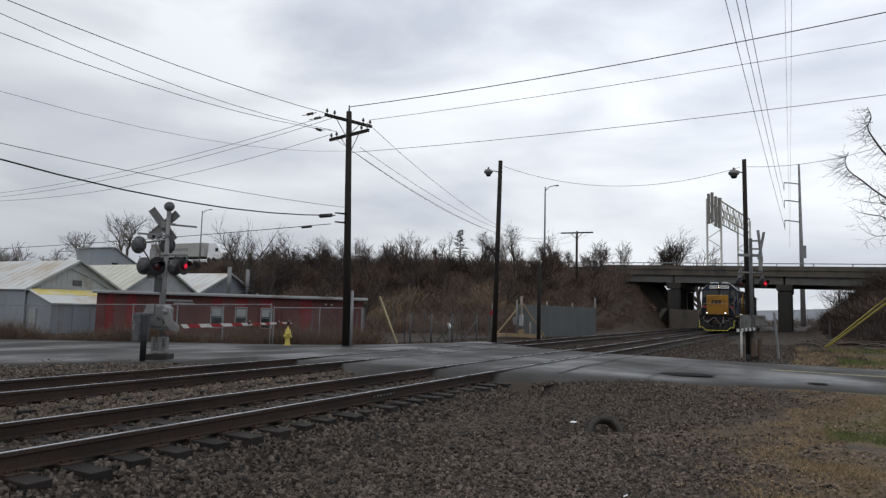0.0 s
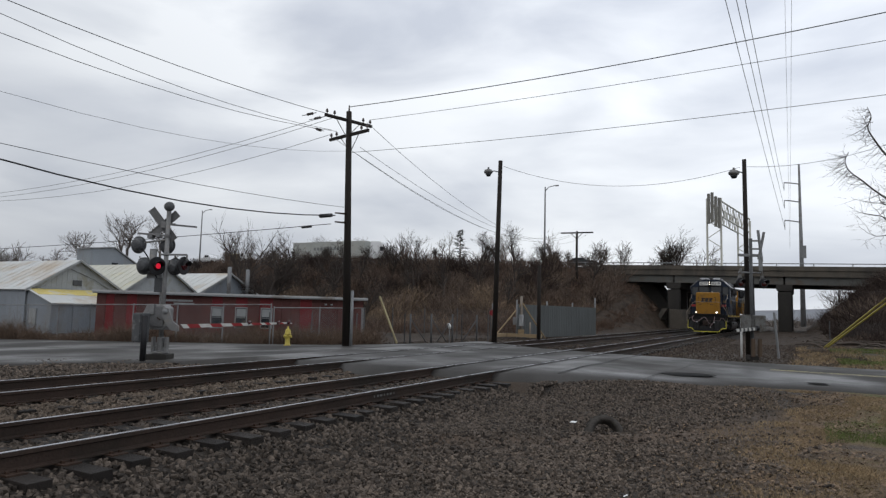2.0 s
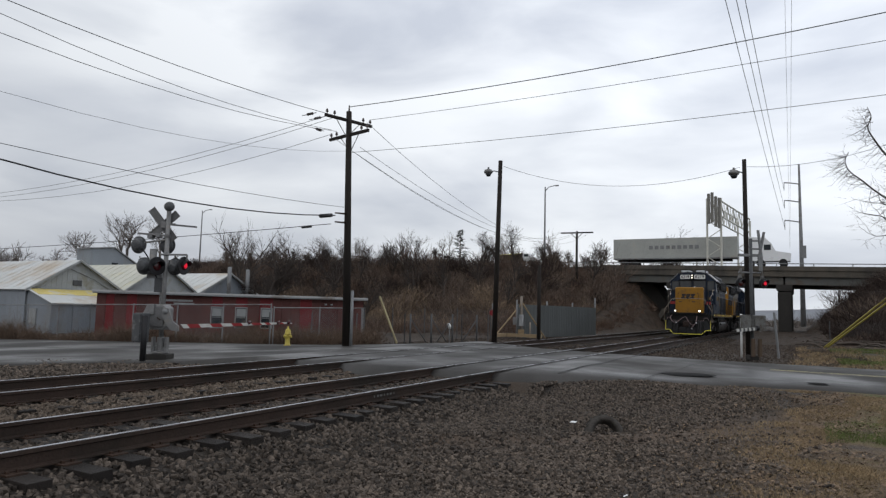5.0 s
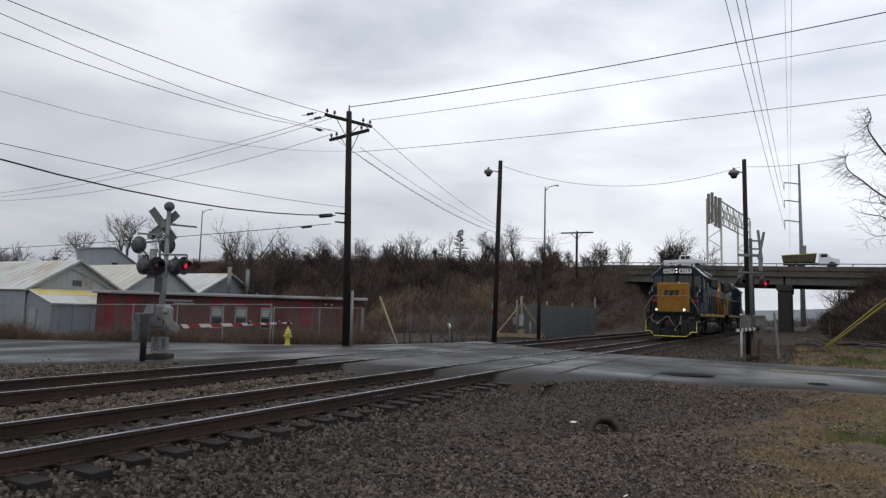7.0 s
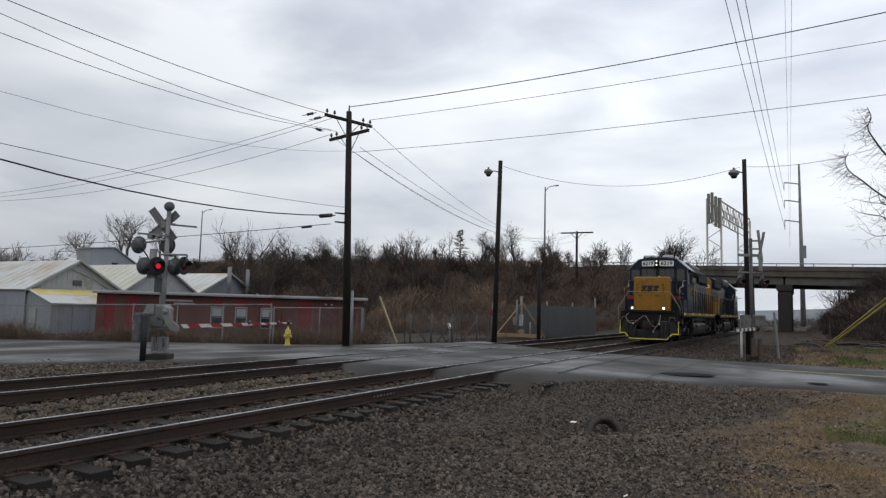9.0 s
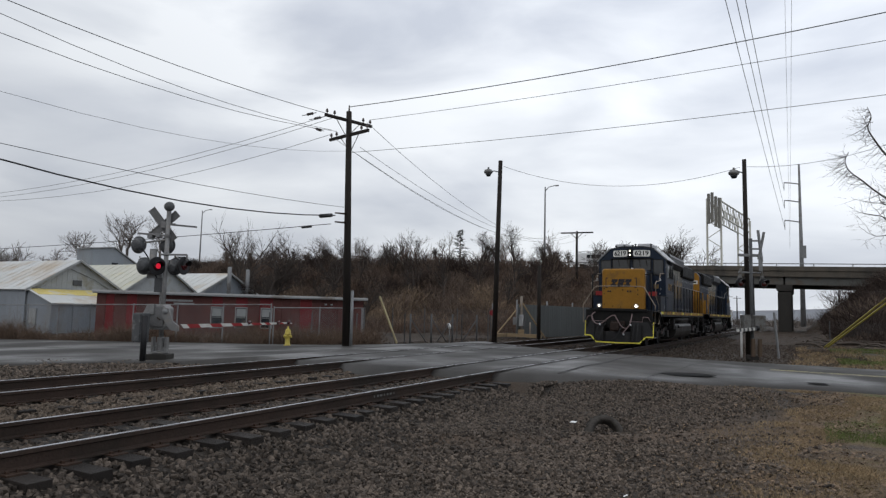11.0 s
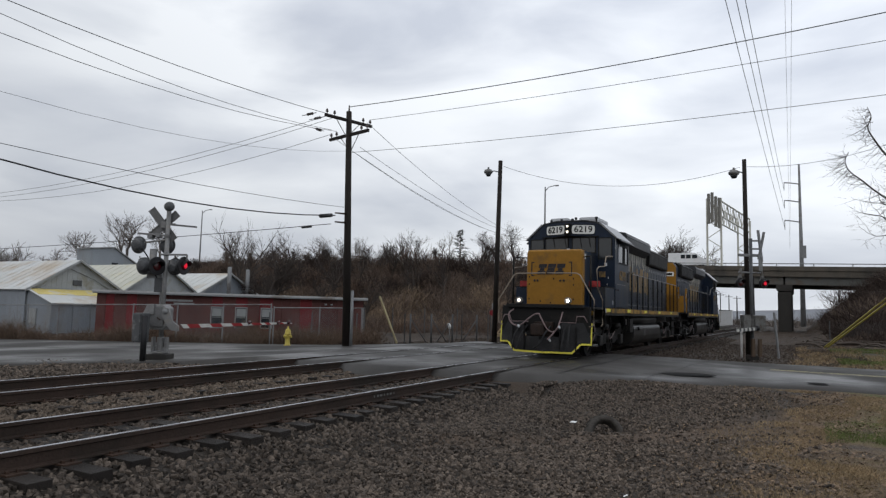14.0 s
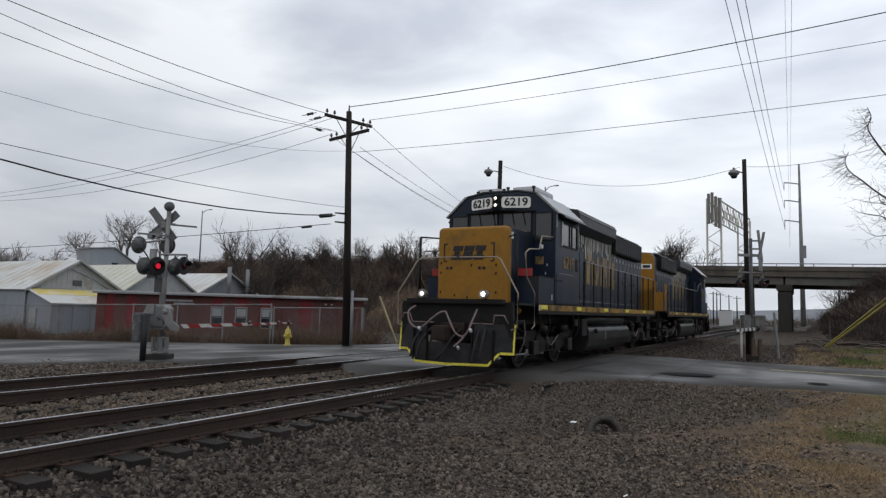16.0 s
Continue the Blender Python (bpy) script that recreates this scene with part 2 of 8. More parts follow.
M = {
    "ground": ground_material(),
    "road": road_material(),
    "patch": mat("dark_pothole_reflection", (0.008, 0.0078, 0.008), rough=0.85, var=0.3, bump=0.2, spec=0.1),
    "yellow_line": mat("worn_yellow_road_paint", (0.42, 0.36, 0.16), rough=0.6, var=0.3, fine=30, dirt=(0.11, 0.11, 0.11), dirt_amt=0.5, dirt_scale=3),
    "ballast": mat("grey_brown_ballast_stone", (0.066, 0.053, 0.043), rough=0.8, var=0.4, scale=6, fine=60, bump=0.5, island=0.75),
    "ballast_bed": mat("ballast_fines", (0.026, 0.021, 0.017), rough=0.85, var=0.5, scale=4, fine=30, bump=1.0, bdist=0.04),
    "ballast_tan": mat("tan_grey_ballast_stone", (0.10, 0.078, 0.060), rough=0.8, var=0.35, scale=6, fine=60, bump=0.5, island=0.5),
    "gravel": mat("brown_grey_gravel", (0.088, 0.070, 0.056), rough=0.8, var=0.4, scale=6, fine=60, bump=0.4, island=0.78),
    "earth_stone": mat("brown_dirty_stone", (0.055, 0.042, 0.033), rough=0.85, var=0.35, scale=6, fine=60, bump=0.4, island=0.5),
    "tie": mat("creosoted_timber_tie", (0.017, 0.0135, 0.0115), rough=0.6, var=0.4, scale=3, fine=40, bump=0.7, stretch=(1, 8, 8), rnd=0.35),
    "rail_web": mat("rusty_rail_steel", (0.034, 0.022, 0.017), rough=0.7, var=0.3, scale=3, fine=40, bump=0.4, dirt=(0.02, 0.015, 0.012), dirt_amt=0.5),
    "rail_head": mat("polished_rail_head", (0.40, 0.40, 0.43), rough=0.28, metal=1.0, var=0.15, scale=2, fine=20, bump=0.0),
    "plate": mat("rusty_tie_plate", (0.04, 0.024, 0.017), rough=0.7, var=0.3, bump=0.3),
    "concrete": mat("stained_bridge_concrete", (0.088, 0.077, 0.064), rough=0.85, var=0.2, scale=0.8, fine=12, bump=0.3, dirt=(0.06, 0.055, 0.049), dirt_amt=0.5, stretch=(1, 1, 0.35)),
    "concrete_dark": mat("dark_pier_concrete", (0.036, 0.033, 0.030), rough=0.85, var=0.25, scale=0.7, fine=10, bump=0.3, dirt=(0.03, 0.028, 0.026), dirt_amt=0.5, stretch=(1, 1, 0.4)),
    "girder": mat("weathered_grey_girder", (0.092, 0.093, 0.087), rough=0.6, var=0.15, scale=0.8, fine=10, dirt=(0.09, 0.07, 0.055), dirt_amt=0.35),
    "galv": mat("galvanised_steel", (0.34, 0.35, 0.36), rough=0.5, metal=0.55, var=0.15, scale=3, fine=30, bump=0.1),
    "galv_dull": mat("dull_galvanised_steel", (0.20, 0.205, 0.21), rough=0.65, metal=0.3, var=0.2, scale=3, fine=30, bump=0.1, dirt=(0.12, 0.10, 0.09), dirt_amt=0.3),
    "pole": mat("dark_creosoted_pole", (0.017, 0.0135, 0.0115), rough=0.75, var=0.35, scale=1.5, fine=25, bump=0.7, stretch=(6, 6, 0.6)),
    "pole_light": mat("weathered_grey_timber", (0.21, 0.18, 0.15), rough=0.8, var=0.25, scale=2, fine=25, bump=0.5, stretch=(6, 6, 0.6)),
    "raw_brown": mat("weathered_brown_timber", (0.085, 0.06, 0.042), rough=0.8, var=0.3, scale=3, fine=25, bump=0.5, stretch=(5, 5, 0.6)),
    "raw_wood": mat("raw_pine_timber", (0.25, 0.185, 0.11), rough=0.75, var=0.2, scale=2, fine=20, bump=0.3, stretch=(1, 1, 6)),
    "wire": mat("black_cable", (0.03, 0.03, 0.032), rough=0.6, var=0.1, bump=0),
    "wire_grey": mat("weathered_aluminium_wire", (0.09, 0.095, 0.10), rough=0.5, var=0.1, bump=0),
    "insul": mat("brown_porcelain", (0.05, 0.035, 0.03), rough=0.25, var=0.1, bump=0, spec=0.5),
    "red_bright": mat("bright_red_panel", (0.145, 0.017, 0.019), rough=0.5, var=0.12, scale=1, fine=14),
    "brown_wall": mat("dark_red_brown_cladding", (0.088, 0.034, 0.030), rough=0.65, var=0.2, scale=1, fine=14, rnd=0.12),
    "roof_edge": mat("grey_metal_eaves", (0.33, 0.33, 0.33), rough=0.5, var=0.15, scale=1.2, fine=16, dirt=(0.17, 0.15, 0.13), dirt_amt=0.3),
    "white_roof": mat("weathered_white_metal_roof", (0.50, 0.51, 0.50), rough=0.45, var=0.1, scale=0.5, fine=10, dirt=(0.40, 0.34, 0.27), dirt_amt=0.45, dirt_scale=0.35, rnd=0.03),
    "yellow_roof": mat("yellowed_metal_roof", (0.47, 0.465, 0.40), rough=0.5, var=0.12, scale=0.5, fine=10, dirt=(0.48, 0.40, 0.17), dirt_amt=0.35, dirt_scale=0.4, rnd=0.06),
    "yellow_streak": mat("yellow_stained_roof_edge", (0.55, 0.45, 0.16), rough=0.55, var=0.2, scale=1, fine=10, dirt=(0.5, 0.48, 0.40), dirt_amt=0.35, dirt_scale=1.2),
    "blue_wall": mat("pale_blue_grey_siding", (0.20, 0.22, 0.245), rough=0.6, var=0.12, scale=0.7, fine=14, dirt=(0.19, 0.19, 0.19), dirt_amt=0.35, stretch=(1, 1, 0.4), rnd=0.07),
    "cream_wall": mat("cream_gable_siding", (0.29, 0.305, 0.31), rough=0.6, var=0.12, scale=0.7, fine=14, dirt=(0.22, 0.21, 0.17), dirt_amt=0.3),
    "glass_dark": mat("dark_window_glass", (0.02, 0.024, 0.028), rough=0.15, var=0.1, bump=0, spec=0.2),
    "blind": mat("pale_window_blind", (0.25, 0.26, 0.26), rough=0.7, var=0.15, scale=3, fine=20),
    "fence_dark": mat("dark_weathered_fence_steel", (0.085, 0.087, 0.09), rough=0.7, metal=0.2, var=0.2, scale=3, fine=30, bump=0.1),
    "brush_red": mat("reddish_brown_brush", (0.105, 0.070, 0.052), rough=0.9, var=0.3, island=0.5, bump=0),
    "plow": mat("dusty_dark_plow_steel", (0.014, 0.014, 0.015), rough=0.55, var=0.35, scale=2, fine=20, dirt=(0.03, 0.028, 0.027), dirt_amt=0.35, dirt_scale=2),
    "brush_dark": mat("dark_bare_brush", (0.042, 0.030, 0.025), rough=0.9, var=0.3, island=0.5, bump=0),
    "leaf": mat("brown_leaf_litter", (0.15, 0.105, 0.07), rough=0.85, var=0.3, island=0.6, bump=0),
    "weed": mat("dry_brown_weeds", (0.115, 0.080, 0.058), rough=0.9, var=0.3, island=0.5, bump=0),
    "brush": mat("bare_brown_brush", (0.115, 0.085, 0.067), rough=0.9, var=0.3, island=0.55, bump=0),
    "brush_tan": mat("tan_dead_brush", (0.20, 0.145, 0.098), rough=0.9, var=0.3, island=0.5, bump=0),
    "bark": mat("grey_brown_bark", (0.085, 0.070, 0.060), rough=0.9, var=0.3, scale=4, fine=30, bump=0.4),
    "bark_dark": mat("dark_wet_bark", (0.05, 0.041, 0.036), rough=0.85, var=0.3, scale=4, fine=30, bump=0.4),
    "ever": mat("dark_evergreen", (0.028, 0.034, 0.022), rough=0.8, var=0.3, island=0.5, bump=0),
    "grass": mat("short_green_grass", (0.10, 0.125, 0.038), rough=0.8, var=0.3, island=0.5, bump=0),
    "grass_dead": mat("straw_coloured_grass", (0.25, 0.185, 0.11), rough=0.85, var=0.3, island=0.5, bump=0),
    "guard_yellow": mat("yellow_plastic_guy_guard", (0.36, 0.30, 0.07), rough=0.5, var=0.15),
    "guard_pale": mat("faded_yellow_guard", (0.36, 0.31, 0.18), rough=0.6, var=0.2),
    "hydrant": mat("chipped_yellow_hydrant_paint", (0.42, 0.34, 0.07), rough=0.45, var=0.15, scale=6, fine=40, dirt=(0.3, 0.22, 0.07), dirt_amt=0.3, dirt_scale=5),
    "sig_black": mat("black_signal_paint", (0.018, 0.018, 0.02), rough=0.5, var=0.25, scale=5, fine=30),
    "sig_back": mat("dark_grey_signal_housing", (0.065, 0.068, 0.072), rough=0.45, var=0.25, scale=4, fine=30, dirt=(0.2, 0.2, 0.2), dirt_amt=0.15, dirt_scale=3),
    "case_grey": mat("weathered_grey_case", (0.115, 0.115, 0.112), rough=0.6, var=0.25, scale=5, fine=30, dirt=(0.06, 0.05, 0.04), dirt_amt=0.4, dirt_scale=4),
    "alu": mat("aluminium_paint", (0.19, 0.19, 0.19), rough=0.5, metal=0.4, var=0.2, scale=4, fine=30, dirt=(0.22, 0.20, 0.18), dirt_amt=0.3, dirt_scale=3),
    "xbuck": mat("weathered_sign_back", (0.14, 0.14, 0.142), rough=0.55, metal=0.3, var=0.2, scale=3, fine=30, dirt=(0.12, 0.115, 0.11), dirt_amt=0.3, dirt_scale=3),
    "red_lens": mat("unlit_red_lens", (0.045, 0.004, 0.006), rough=0.15, var=0.1, bump=0, spec=0.5),
    "red_lit": mat("lit_red_lamp", (0.5, 0.01, 0.02), rough=0.3, var=0.05, bump=0, emit=(1.0, 0.02, 0.06), power=0.5),
    "gate_red": mat("red_reflective_stripe", (0.22, 0.022, 0.024), rough=0.5, var=0.15, scale=6),
    "gate_white": mat("white_reflective_stripe", (0.46, 0.46, 0.44), rough=0.5, var=0.12, scale=6, dirt=(0.4, 0.38, 0.35), dirt_amt=0.2, dirt_scale=4),
    "white": mat("white_paint", (0.72, 0.73, 0.73), rough=0.5, var=0.08, scale=3),
    "stop_red": mat("red_sign_sheet", (0.19, 0.018, 0.022), rough=0.45, var=0.1),
    "grey_panel": mat("grey_fence_slats", (0.082, 0.088, 0.088), rough=0.6, var=0.15, scale=1, fine=12, rnd=0.08),
    "old_rubber": mat("dusty_old_rubber", (0.055, 0.05, 0.045), rough=0.8, var=0.3, scale=6, fine=40, bump=0.3, dirt=(0.03, 0.026, 0.022), dirt_amt=0.3, dirt_scale=4),
    "rubber": mat("worn_black_rubber", (0.022, 0.022, 0.023), rough=0.75, var=0.3, scale=8, fine=40, bump=0.4),
    "navy": mat("grimy_dark_blue_loco_paint", (0.0055, 0.0125, 0.0275), rough=0.42, var=0.2, scale=1.2, fine=14, bump=0.06, dirt=(0.017, 0.0165, 0.016), dirt_amt=0.35, dirt_scale=1.4, stretch=(1, 1, 0.45)),
    "loco_yellow": mat("dull_yellow_loco_paint", (0.232, 0.112, 0.012), rough=0.5, var=0.12, scale=1.5, fine=18, bump=0.05, dirt=(0.16, 0.085, 0.02), dirt_amt=0.15, dirt_scale=1.6),
    "trim_yellow": mat("bright_yellow_edge_paint", (0.62, 0.56, 0.07), rough=0.5, var=0.15, scale=5, dirt=(0.25, 0.22, 0.06), dirt_amt=0.2, dirt_scale=4),
    "loco_black": mat("grimy_black_underframe", (0.0048, 0.0045, 0.0045), rough=0.6, var=0.35, scale=3, fine=30, bump=0.3, dirt=(0.013, 0.0105, 0.009), dirt_amt=0.3, dirt_scale=2),
    "tank": mat("dusty_fuel_tank", (0.009, 0.0088, 0.0088), rough=0.42, var=0.25, scale=1.5, fine=20, bump=0.1, dirt=(0.018, 0.016, 0.0145), dirt_amt=0.3, dirt_scale=1.2, stretch=(1, 0.4, 1), spec=0.3),
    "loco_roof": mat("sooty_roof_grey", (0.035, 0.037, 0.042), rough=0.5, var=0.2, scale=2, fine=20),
    "roof_sheen": mat("wet_roof_painted_sheen", (0.16, 0.165, 0.175), rough=0.3, var=0.25, scale=1.5, fine=16, bump=0.05, dirt=(0.07, 0.07, 0.075), dirt_amt=0.3, dirt_scale=1.5, spec=0.6),
    "cab_glass": mat("dark_cab_glass", (0.022, 0.025, 0.028), rough=0.12, var=0.2, scale=1.5, bump=0, spec=0.55),
    "logo_gold": mat("worn_gold_lettering", (0.24, 0.155, 0.06), rough=0.55, var=0.35, scale=3, fine=20, dirt=(0.024, 0.026, 0.034), dirt_amt=0.5, dirt_scale=3.5, stretch=(1, 1, 0.35)),
    "streak": mat("pale_hood_streak", (0.40, 0.38, 0.33), rough=0.6, var=0.35, scale=4, fine=20, bump=0.05, dirt=(0.03, 0.033, 0.04), dirt_amt=0.45, dirt_scale=4.0, stretch=(1, 1, 0.3)),
    "sill_yellow": mat("grimy_yellow_sill_paint", (0.24, 0.135, 0.022), rough=0.55, var=0.25, scale=3, fine=20, bump=0.05, dirt=(0.035, 0.027, 0.018), dirt_amt=0.5, dirt_scale=2.2, rnd=0.25),
    "rust_black": mat("rusty_black_casting", (0.022, 0.014, 0.011), rough=0.7, var=0.35, scale=5, fine=30),
    "rail_tan": mat("worn_tan_handrail", (0.23, 0.19, 0.15), rough=0.55, var=0.25, scale=4, fine=25, bump=0.05),
    "roof_white": mat("pale_grey_roof_paint", (0.42, 0.43, 0.45), rough=0.5, var=0.15, scale=2, fine=20),
    "logo_dark": mat("worn_dark_blue_paint", (0.022, 0.020, 0.022), rough=0.5, var=0.25, dirt=(0.14, 0.075, 0.016), dirt_amt=0.12, dirt_scale=6),
    "board": mat("lit_number_board", (0.55, 0.56, 0.55), rough=0.4, var=0.03, bump=0, emit=(0.9, 0.92, 0.9), power=0.06),
    "lamp_on": mat("lit_headlamp", (1, 1, 1), rough=0.2, var=0.0, bump=0, emit=(1.0, 0.93, 0.82), power=7.0),
    "lamp_dim": mat("dim_headlamp", (0.9, 0.85, 0.75), rough=0.15, var=0.0, bump=0, emit=(1.0, 0.9, 0.75), power=2.5),
    "bowl": mat("silvered_lamp_bowl", (0.5, 0.5, 0.5), rough=0.3, metal=0.8, var=0.3, scale=20, fine=60, bump=0.3),
    "hose": mat("pale_air_hose", (0.17, 0.125, 0.125), rough=0.6, var=0.2),
    "loco_red": mat("red_marker_panel", (0.27, 0.03, 0.03), rough=0.5, var=0.1),
    "trailer": mat("off_white_trailer_side", (0.34, 0.35, 0.33), rough=0.5, var=0.1, scale=0.6, fine=8, dirt=(0.36, 0.35, 0.32), dirt_amt=0.3),
    "truck_yellow": mat("dull_yellow_dump_body", (0.075, 0.058, 0.03), rough=0.55, var=0.2, scale=1, fine=10),
    "van_white": mat("white_vehicle_paint", (0.70, 0.71, 0.72), rough=0.3, var=0.05, scale=1, spec=0.5),
    "car_dark": mat("dark_grey_car_paint", (0.03, 0.032, 0.035), rough=0.25, var=0.1, scale=1, bump=0, spec=0.5),
    "car_silver": mat("silver_car_paint", (0.3, 0.31, 0.32), rough=0.3, metal=0.3, var=0.06, scale=1, bump=0, spec=0.5),
    "haze_hill": mat("haze_tinted_hill", (0.2, 0.21, 0.23), rough=1.0, var=0.12, scale=0.02, fine=0.2, bump=0),
    "twig": mat("distant_bare_twigs", (0.115, 0.098, 0.088), rough=0.9, var=0.3, island=0.3, bump=0),
    "box_silver": mat("silver_equipment_cabinet", (0.48, 0.49, 0.50), rough=0.45, metal=0.2, var=0.1, scale=2),
    "truss": mat("pale_painted_truss", (0.50, 0.49, 0.44), rough=0.55, var=0.12, scale=2, fine=20),
    "sign_back": mat("weathered_sign_panel_back", (0.17, 0.165, 0.15), rough=0.6, var=0.2, scale=1.2),
}


# ---- mesh helpers ----
def bm_box(bm, cx, cy, cz, sx, sy, sz, rot=None, bevel=0.0):
    """A box with its middle at (cx, cy, cz); rot is a Matrix about that middle."""
    m = Matrix.Translation((cx, cy, cz)) @ (rot.to_4x4() if rot else Matrix()) @ Matrix.Diagonal((sx, sy, sz, 1))
    vs = bmesh.ops.create_cube(bm, size=1.0, matrix=m)["verts"]
    if bevel:
        es = {e for v in vs for e in v.link_edges}
        bmesh.ops.bevel(bm, geom=list(es), offset=bevel, segments=2, profile=0.7, affect="EDGES")
    return vs


def bm_rod(bm, a, b, r0, r1=None, n=10, caps=True):
    """A round rod from a to b."""
    a, b = Vector(a), Vector(b)
    d = b - a
    q = d.to_track_quat("Z", "Y").to_matrix().to_4x4()
    m = Matrix.Translation((a + b) / 2) @ q
    bmesh.ops.create_cone(bm, cap_ends=caps, segments=n, radius1=r0, radius2=r0 if r1 is None else r1, depth=d.length, matrix=m)


def bm_path(bm, pts, r, n=6, r_end=None):
    """A tube along points."""
    pts = [Vector(q) for q in pts]
    rings = []
    for i, q in enumerate(pts):
        d = (pts[min(i + 1, len(pts) - 1)] - pts[max(i - 1, 0)]).normalized()
        s = d.cross(Vector((0, 0, 1)))
        s = s.normalized() if s.length > 1e-4 else Vector((1, 0, 0))
        t = s.cross(d)
        rad = r if r_end is None else r + (r_end - r) * i / (len(pts) - 1)
        rings.append([bm.verts.new(q + rad * (math.cos(k * 2 * math.pi / n) * s + math.sin(k * 2 * math.pi / n) * t)) for k in range(n)])
    for a, b in zip(rings, rings[1:]):
        for k in range(n):
            bm.faces.new((a[k], a[(k + 1) % n], b[(k + 1) % n], b[k]))
    bm.faces.new(rings[0][::-1])
    bm.faces.new(rings[-1])


def bm_prism(bm, pts, d, bevel=0.0):
    """A slab: the outline pts pushed along d."""
    a = [bm.verts.new(q) for q in pts]
    b = [bm.verts.new(Vector(q) + Vector(d)) for q in pts]
    fs = [bm.faces.new(a[::-1]), bm.faces.new(b)]
    for k in range(len(a)):
        j = (k + 1) % len(a)
        fs.append(bm.faces.new((a[k], a[j], b[j], b[k])))
    if bevel:
        bmesh.ops.bevel(bm, geom=list({e for f in fs for e in f.edges}), offset=bevel, segments=2, profile=0.7, affect="EDGES")


def bm_lathe(bm, prof, m, n=16):
    """Turns a profile of (radius, height) about z and places it by m."""
    rings = []
    for r, z in prof:
        rings.append([bm.verts.new(m @ Vector((r * math.cos(2 * math.pi * k / n), r * math.sin(2 * math.pi * k / n), z))) for k in range(n)])
    for a, b in zip(rings, rings[1:]):
        for k in range(n):
            bm.faces.new((a[k], a[(k + 1) % n], b[(k + 1) % n], b[k]))
    bm.faces.new(rings[0][::-1])
    bm.faces.new(rings[-1])


def mesh_of(bm, name, material, smooth=False):
    bmesh.ops.recalc_face_normals(bm, faces=bm.faces[:])
    me = bpy.data.meshes.new(name)
    bm.to_mesh(me)
    bm.free()
    me.materials.append(M[material])
    if smooth:
        for f in me.polygons:
            f.use_smooth = True
    return me


def part(name, bm, material, parent=None, label="", smooth=False, at=None):
    """One mesh object under a thing or part (or a thing itself, with no parent)."""
    ob = new(name, mesh_of(bm, name, material, smooth))
    if parent:
        ob.parent = parent
    if at is not None:
        ob.matrix_basis = at
    if label:
        ob["label"] = label
    return ob


def box_part(name, material, parent, cx, cy, cz, sx, sy, sz, bevel=0.0, rot=None, label=""):
    bm = bmesh.new()
    bm_box(bm, cx, cy, cz, sx, sy, sz, rot, bevel)
    return part(name, bm, material, parent, label)


def rod_part(name, material, parent, a, b, r0, r1=None, n=10, label=""):
    bm = bmesh.new()
    bm_rod(bm, a, b, r0, r1, n)
    return part(name, bm, material, parent, label, smooth=n > 8)


def thing(name, label, category, m=None, group="", kind=""):
    ob = new(name)
    if m is not None:
        ob.matrix_basis = m
    return tagged(ob, label, category, group, kind)


def text_part(name, words, size, material, parent, m, label="", depth=0.006, squeeze=1.0):
    """Lettering in the built-in font, as a mesh."""
    cu = bpy.data.curves.new(name, "FONT")
    cu.body, cu.size, cu.align_x, cu.align_y, cu.extrude, cu.offset = words, size, "CENTER", "CENTER", depth, 0.006
    tmp = bpy.data.objects.new(name, cu)
    scene.collection.objects.link(tmp)
    me = bpy.data.meshes.new_from_object(tmp.evaluated_get(bpy.context.evaluated_depsgraph_get()))
    bpy.data.objects.remove(tmp)
    me.transform(Matrix.Diagonal((squeeze, 1, 1, 1)))
    me.materials.clear()
    me.materials.append(M[material])
    ob = new(name, me)
    ob.parent = parent
    ob.matrix_basis = m
    if label:
        ob["label"] = label
    return ob


def arc_pts(pts, n=6):
    """A smooth line through points (Catmull-Rom)."""
    p = [Vector(q) for q in pts]
    p = [2 * p[0] - p[1]] + p + [2 * p[-1] - p[-2]]
    out = []
    for i in range(1, len(p) - 2):
        for k in range(n):
            t = k / n
            out.append(0.5 * ((2 * p[i]) + (p[i + 1] - p[i - 1]) * t + (2 * p[i - 1] - 5 * p[i] + 4 * p[i + 1] - p[i + 2]) * t * t + (3 * p[i] - p[i - 1] - 3 * p[i + 1] + p[i + 2]) * t ** 3))
    out.append(p[-2])
    return out


def tube_part(name, material, parent, pts, r, n=6, curve=False, label=""):
    bm = bmesh.new()
    bm_path(bm, arc_pts(pts) if curve else pts, r, n)
    return part(name, bm, material, parent, label, smooth=True)
# ---- the lie of the land ----
def ramp01(v, a, b):
    t = min(1.0, max(0.0, (v - a) / (b - a)))
    return t * t * (3 - 2 * t)


def lerp(v, xs, zs):
    return float(np.interp(v, xs, zs))


RIDGE_X = (-400, -120, -68, -30, -24.5, -20, -17.2, -16.2, 0.2, 1.5, 4.8, 9, 22, 150)
RIDGE_Z = (9.45, 9.45, 8.5, 7.85, 6.7, 5.0, 2.0, -0.2, -0.2, 1.1, 3.9, 5.3, 6.2, 6.2)


def road_z(x):
    """Height of the crossing road along its way over the tracks."""
    return lerp(x, (-60, -40, -22, -16, -13.4, -5.4, -2, 3, 30), (-1.2, -0.85, -0.42, -0.27, -0.012, -0.012, -0.1, -0.13, -0.3))


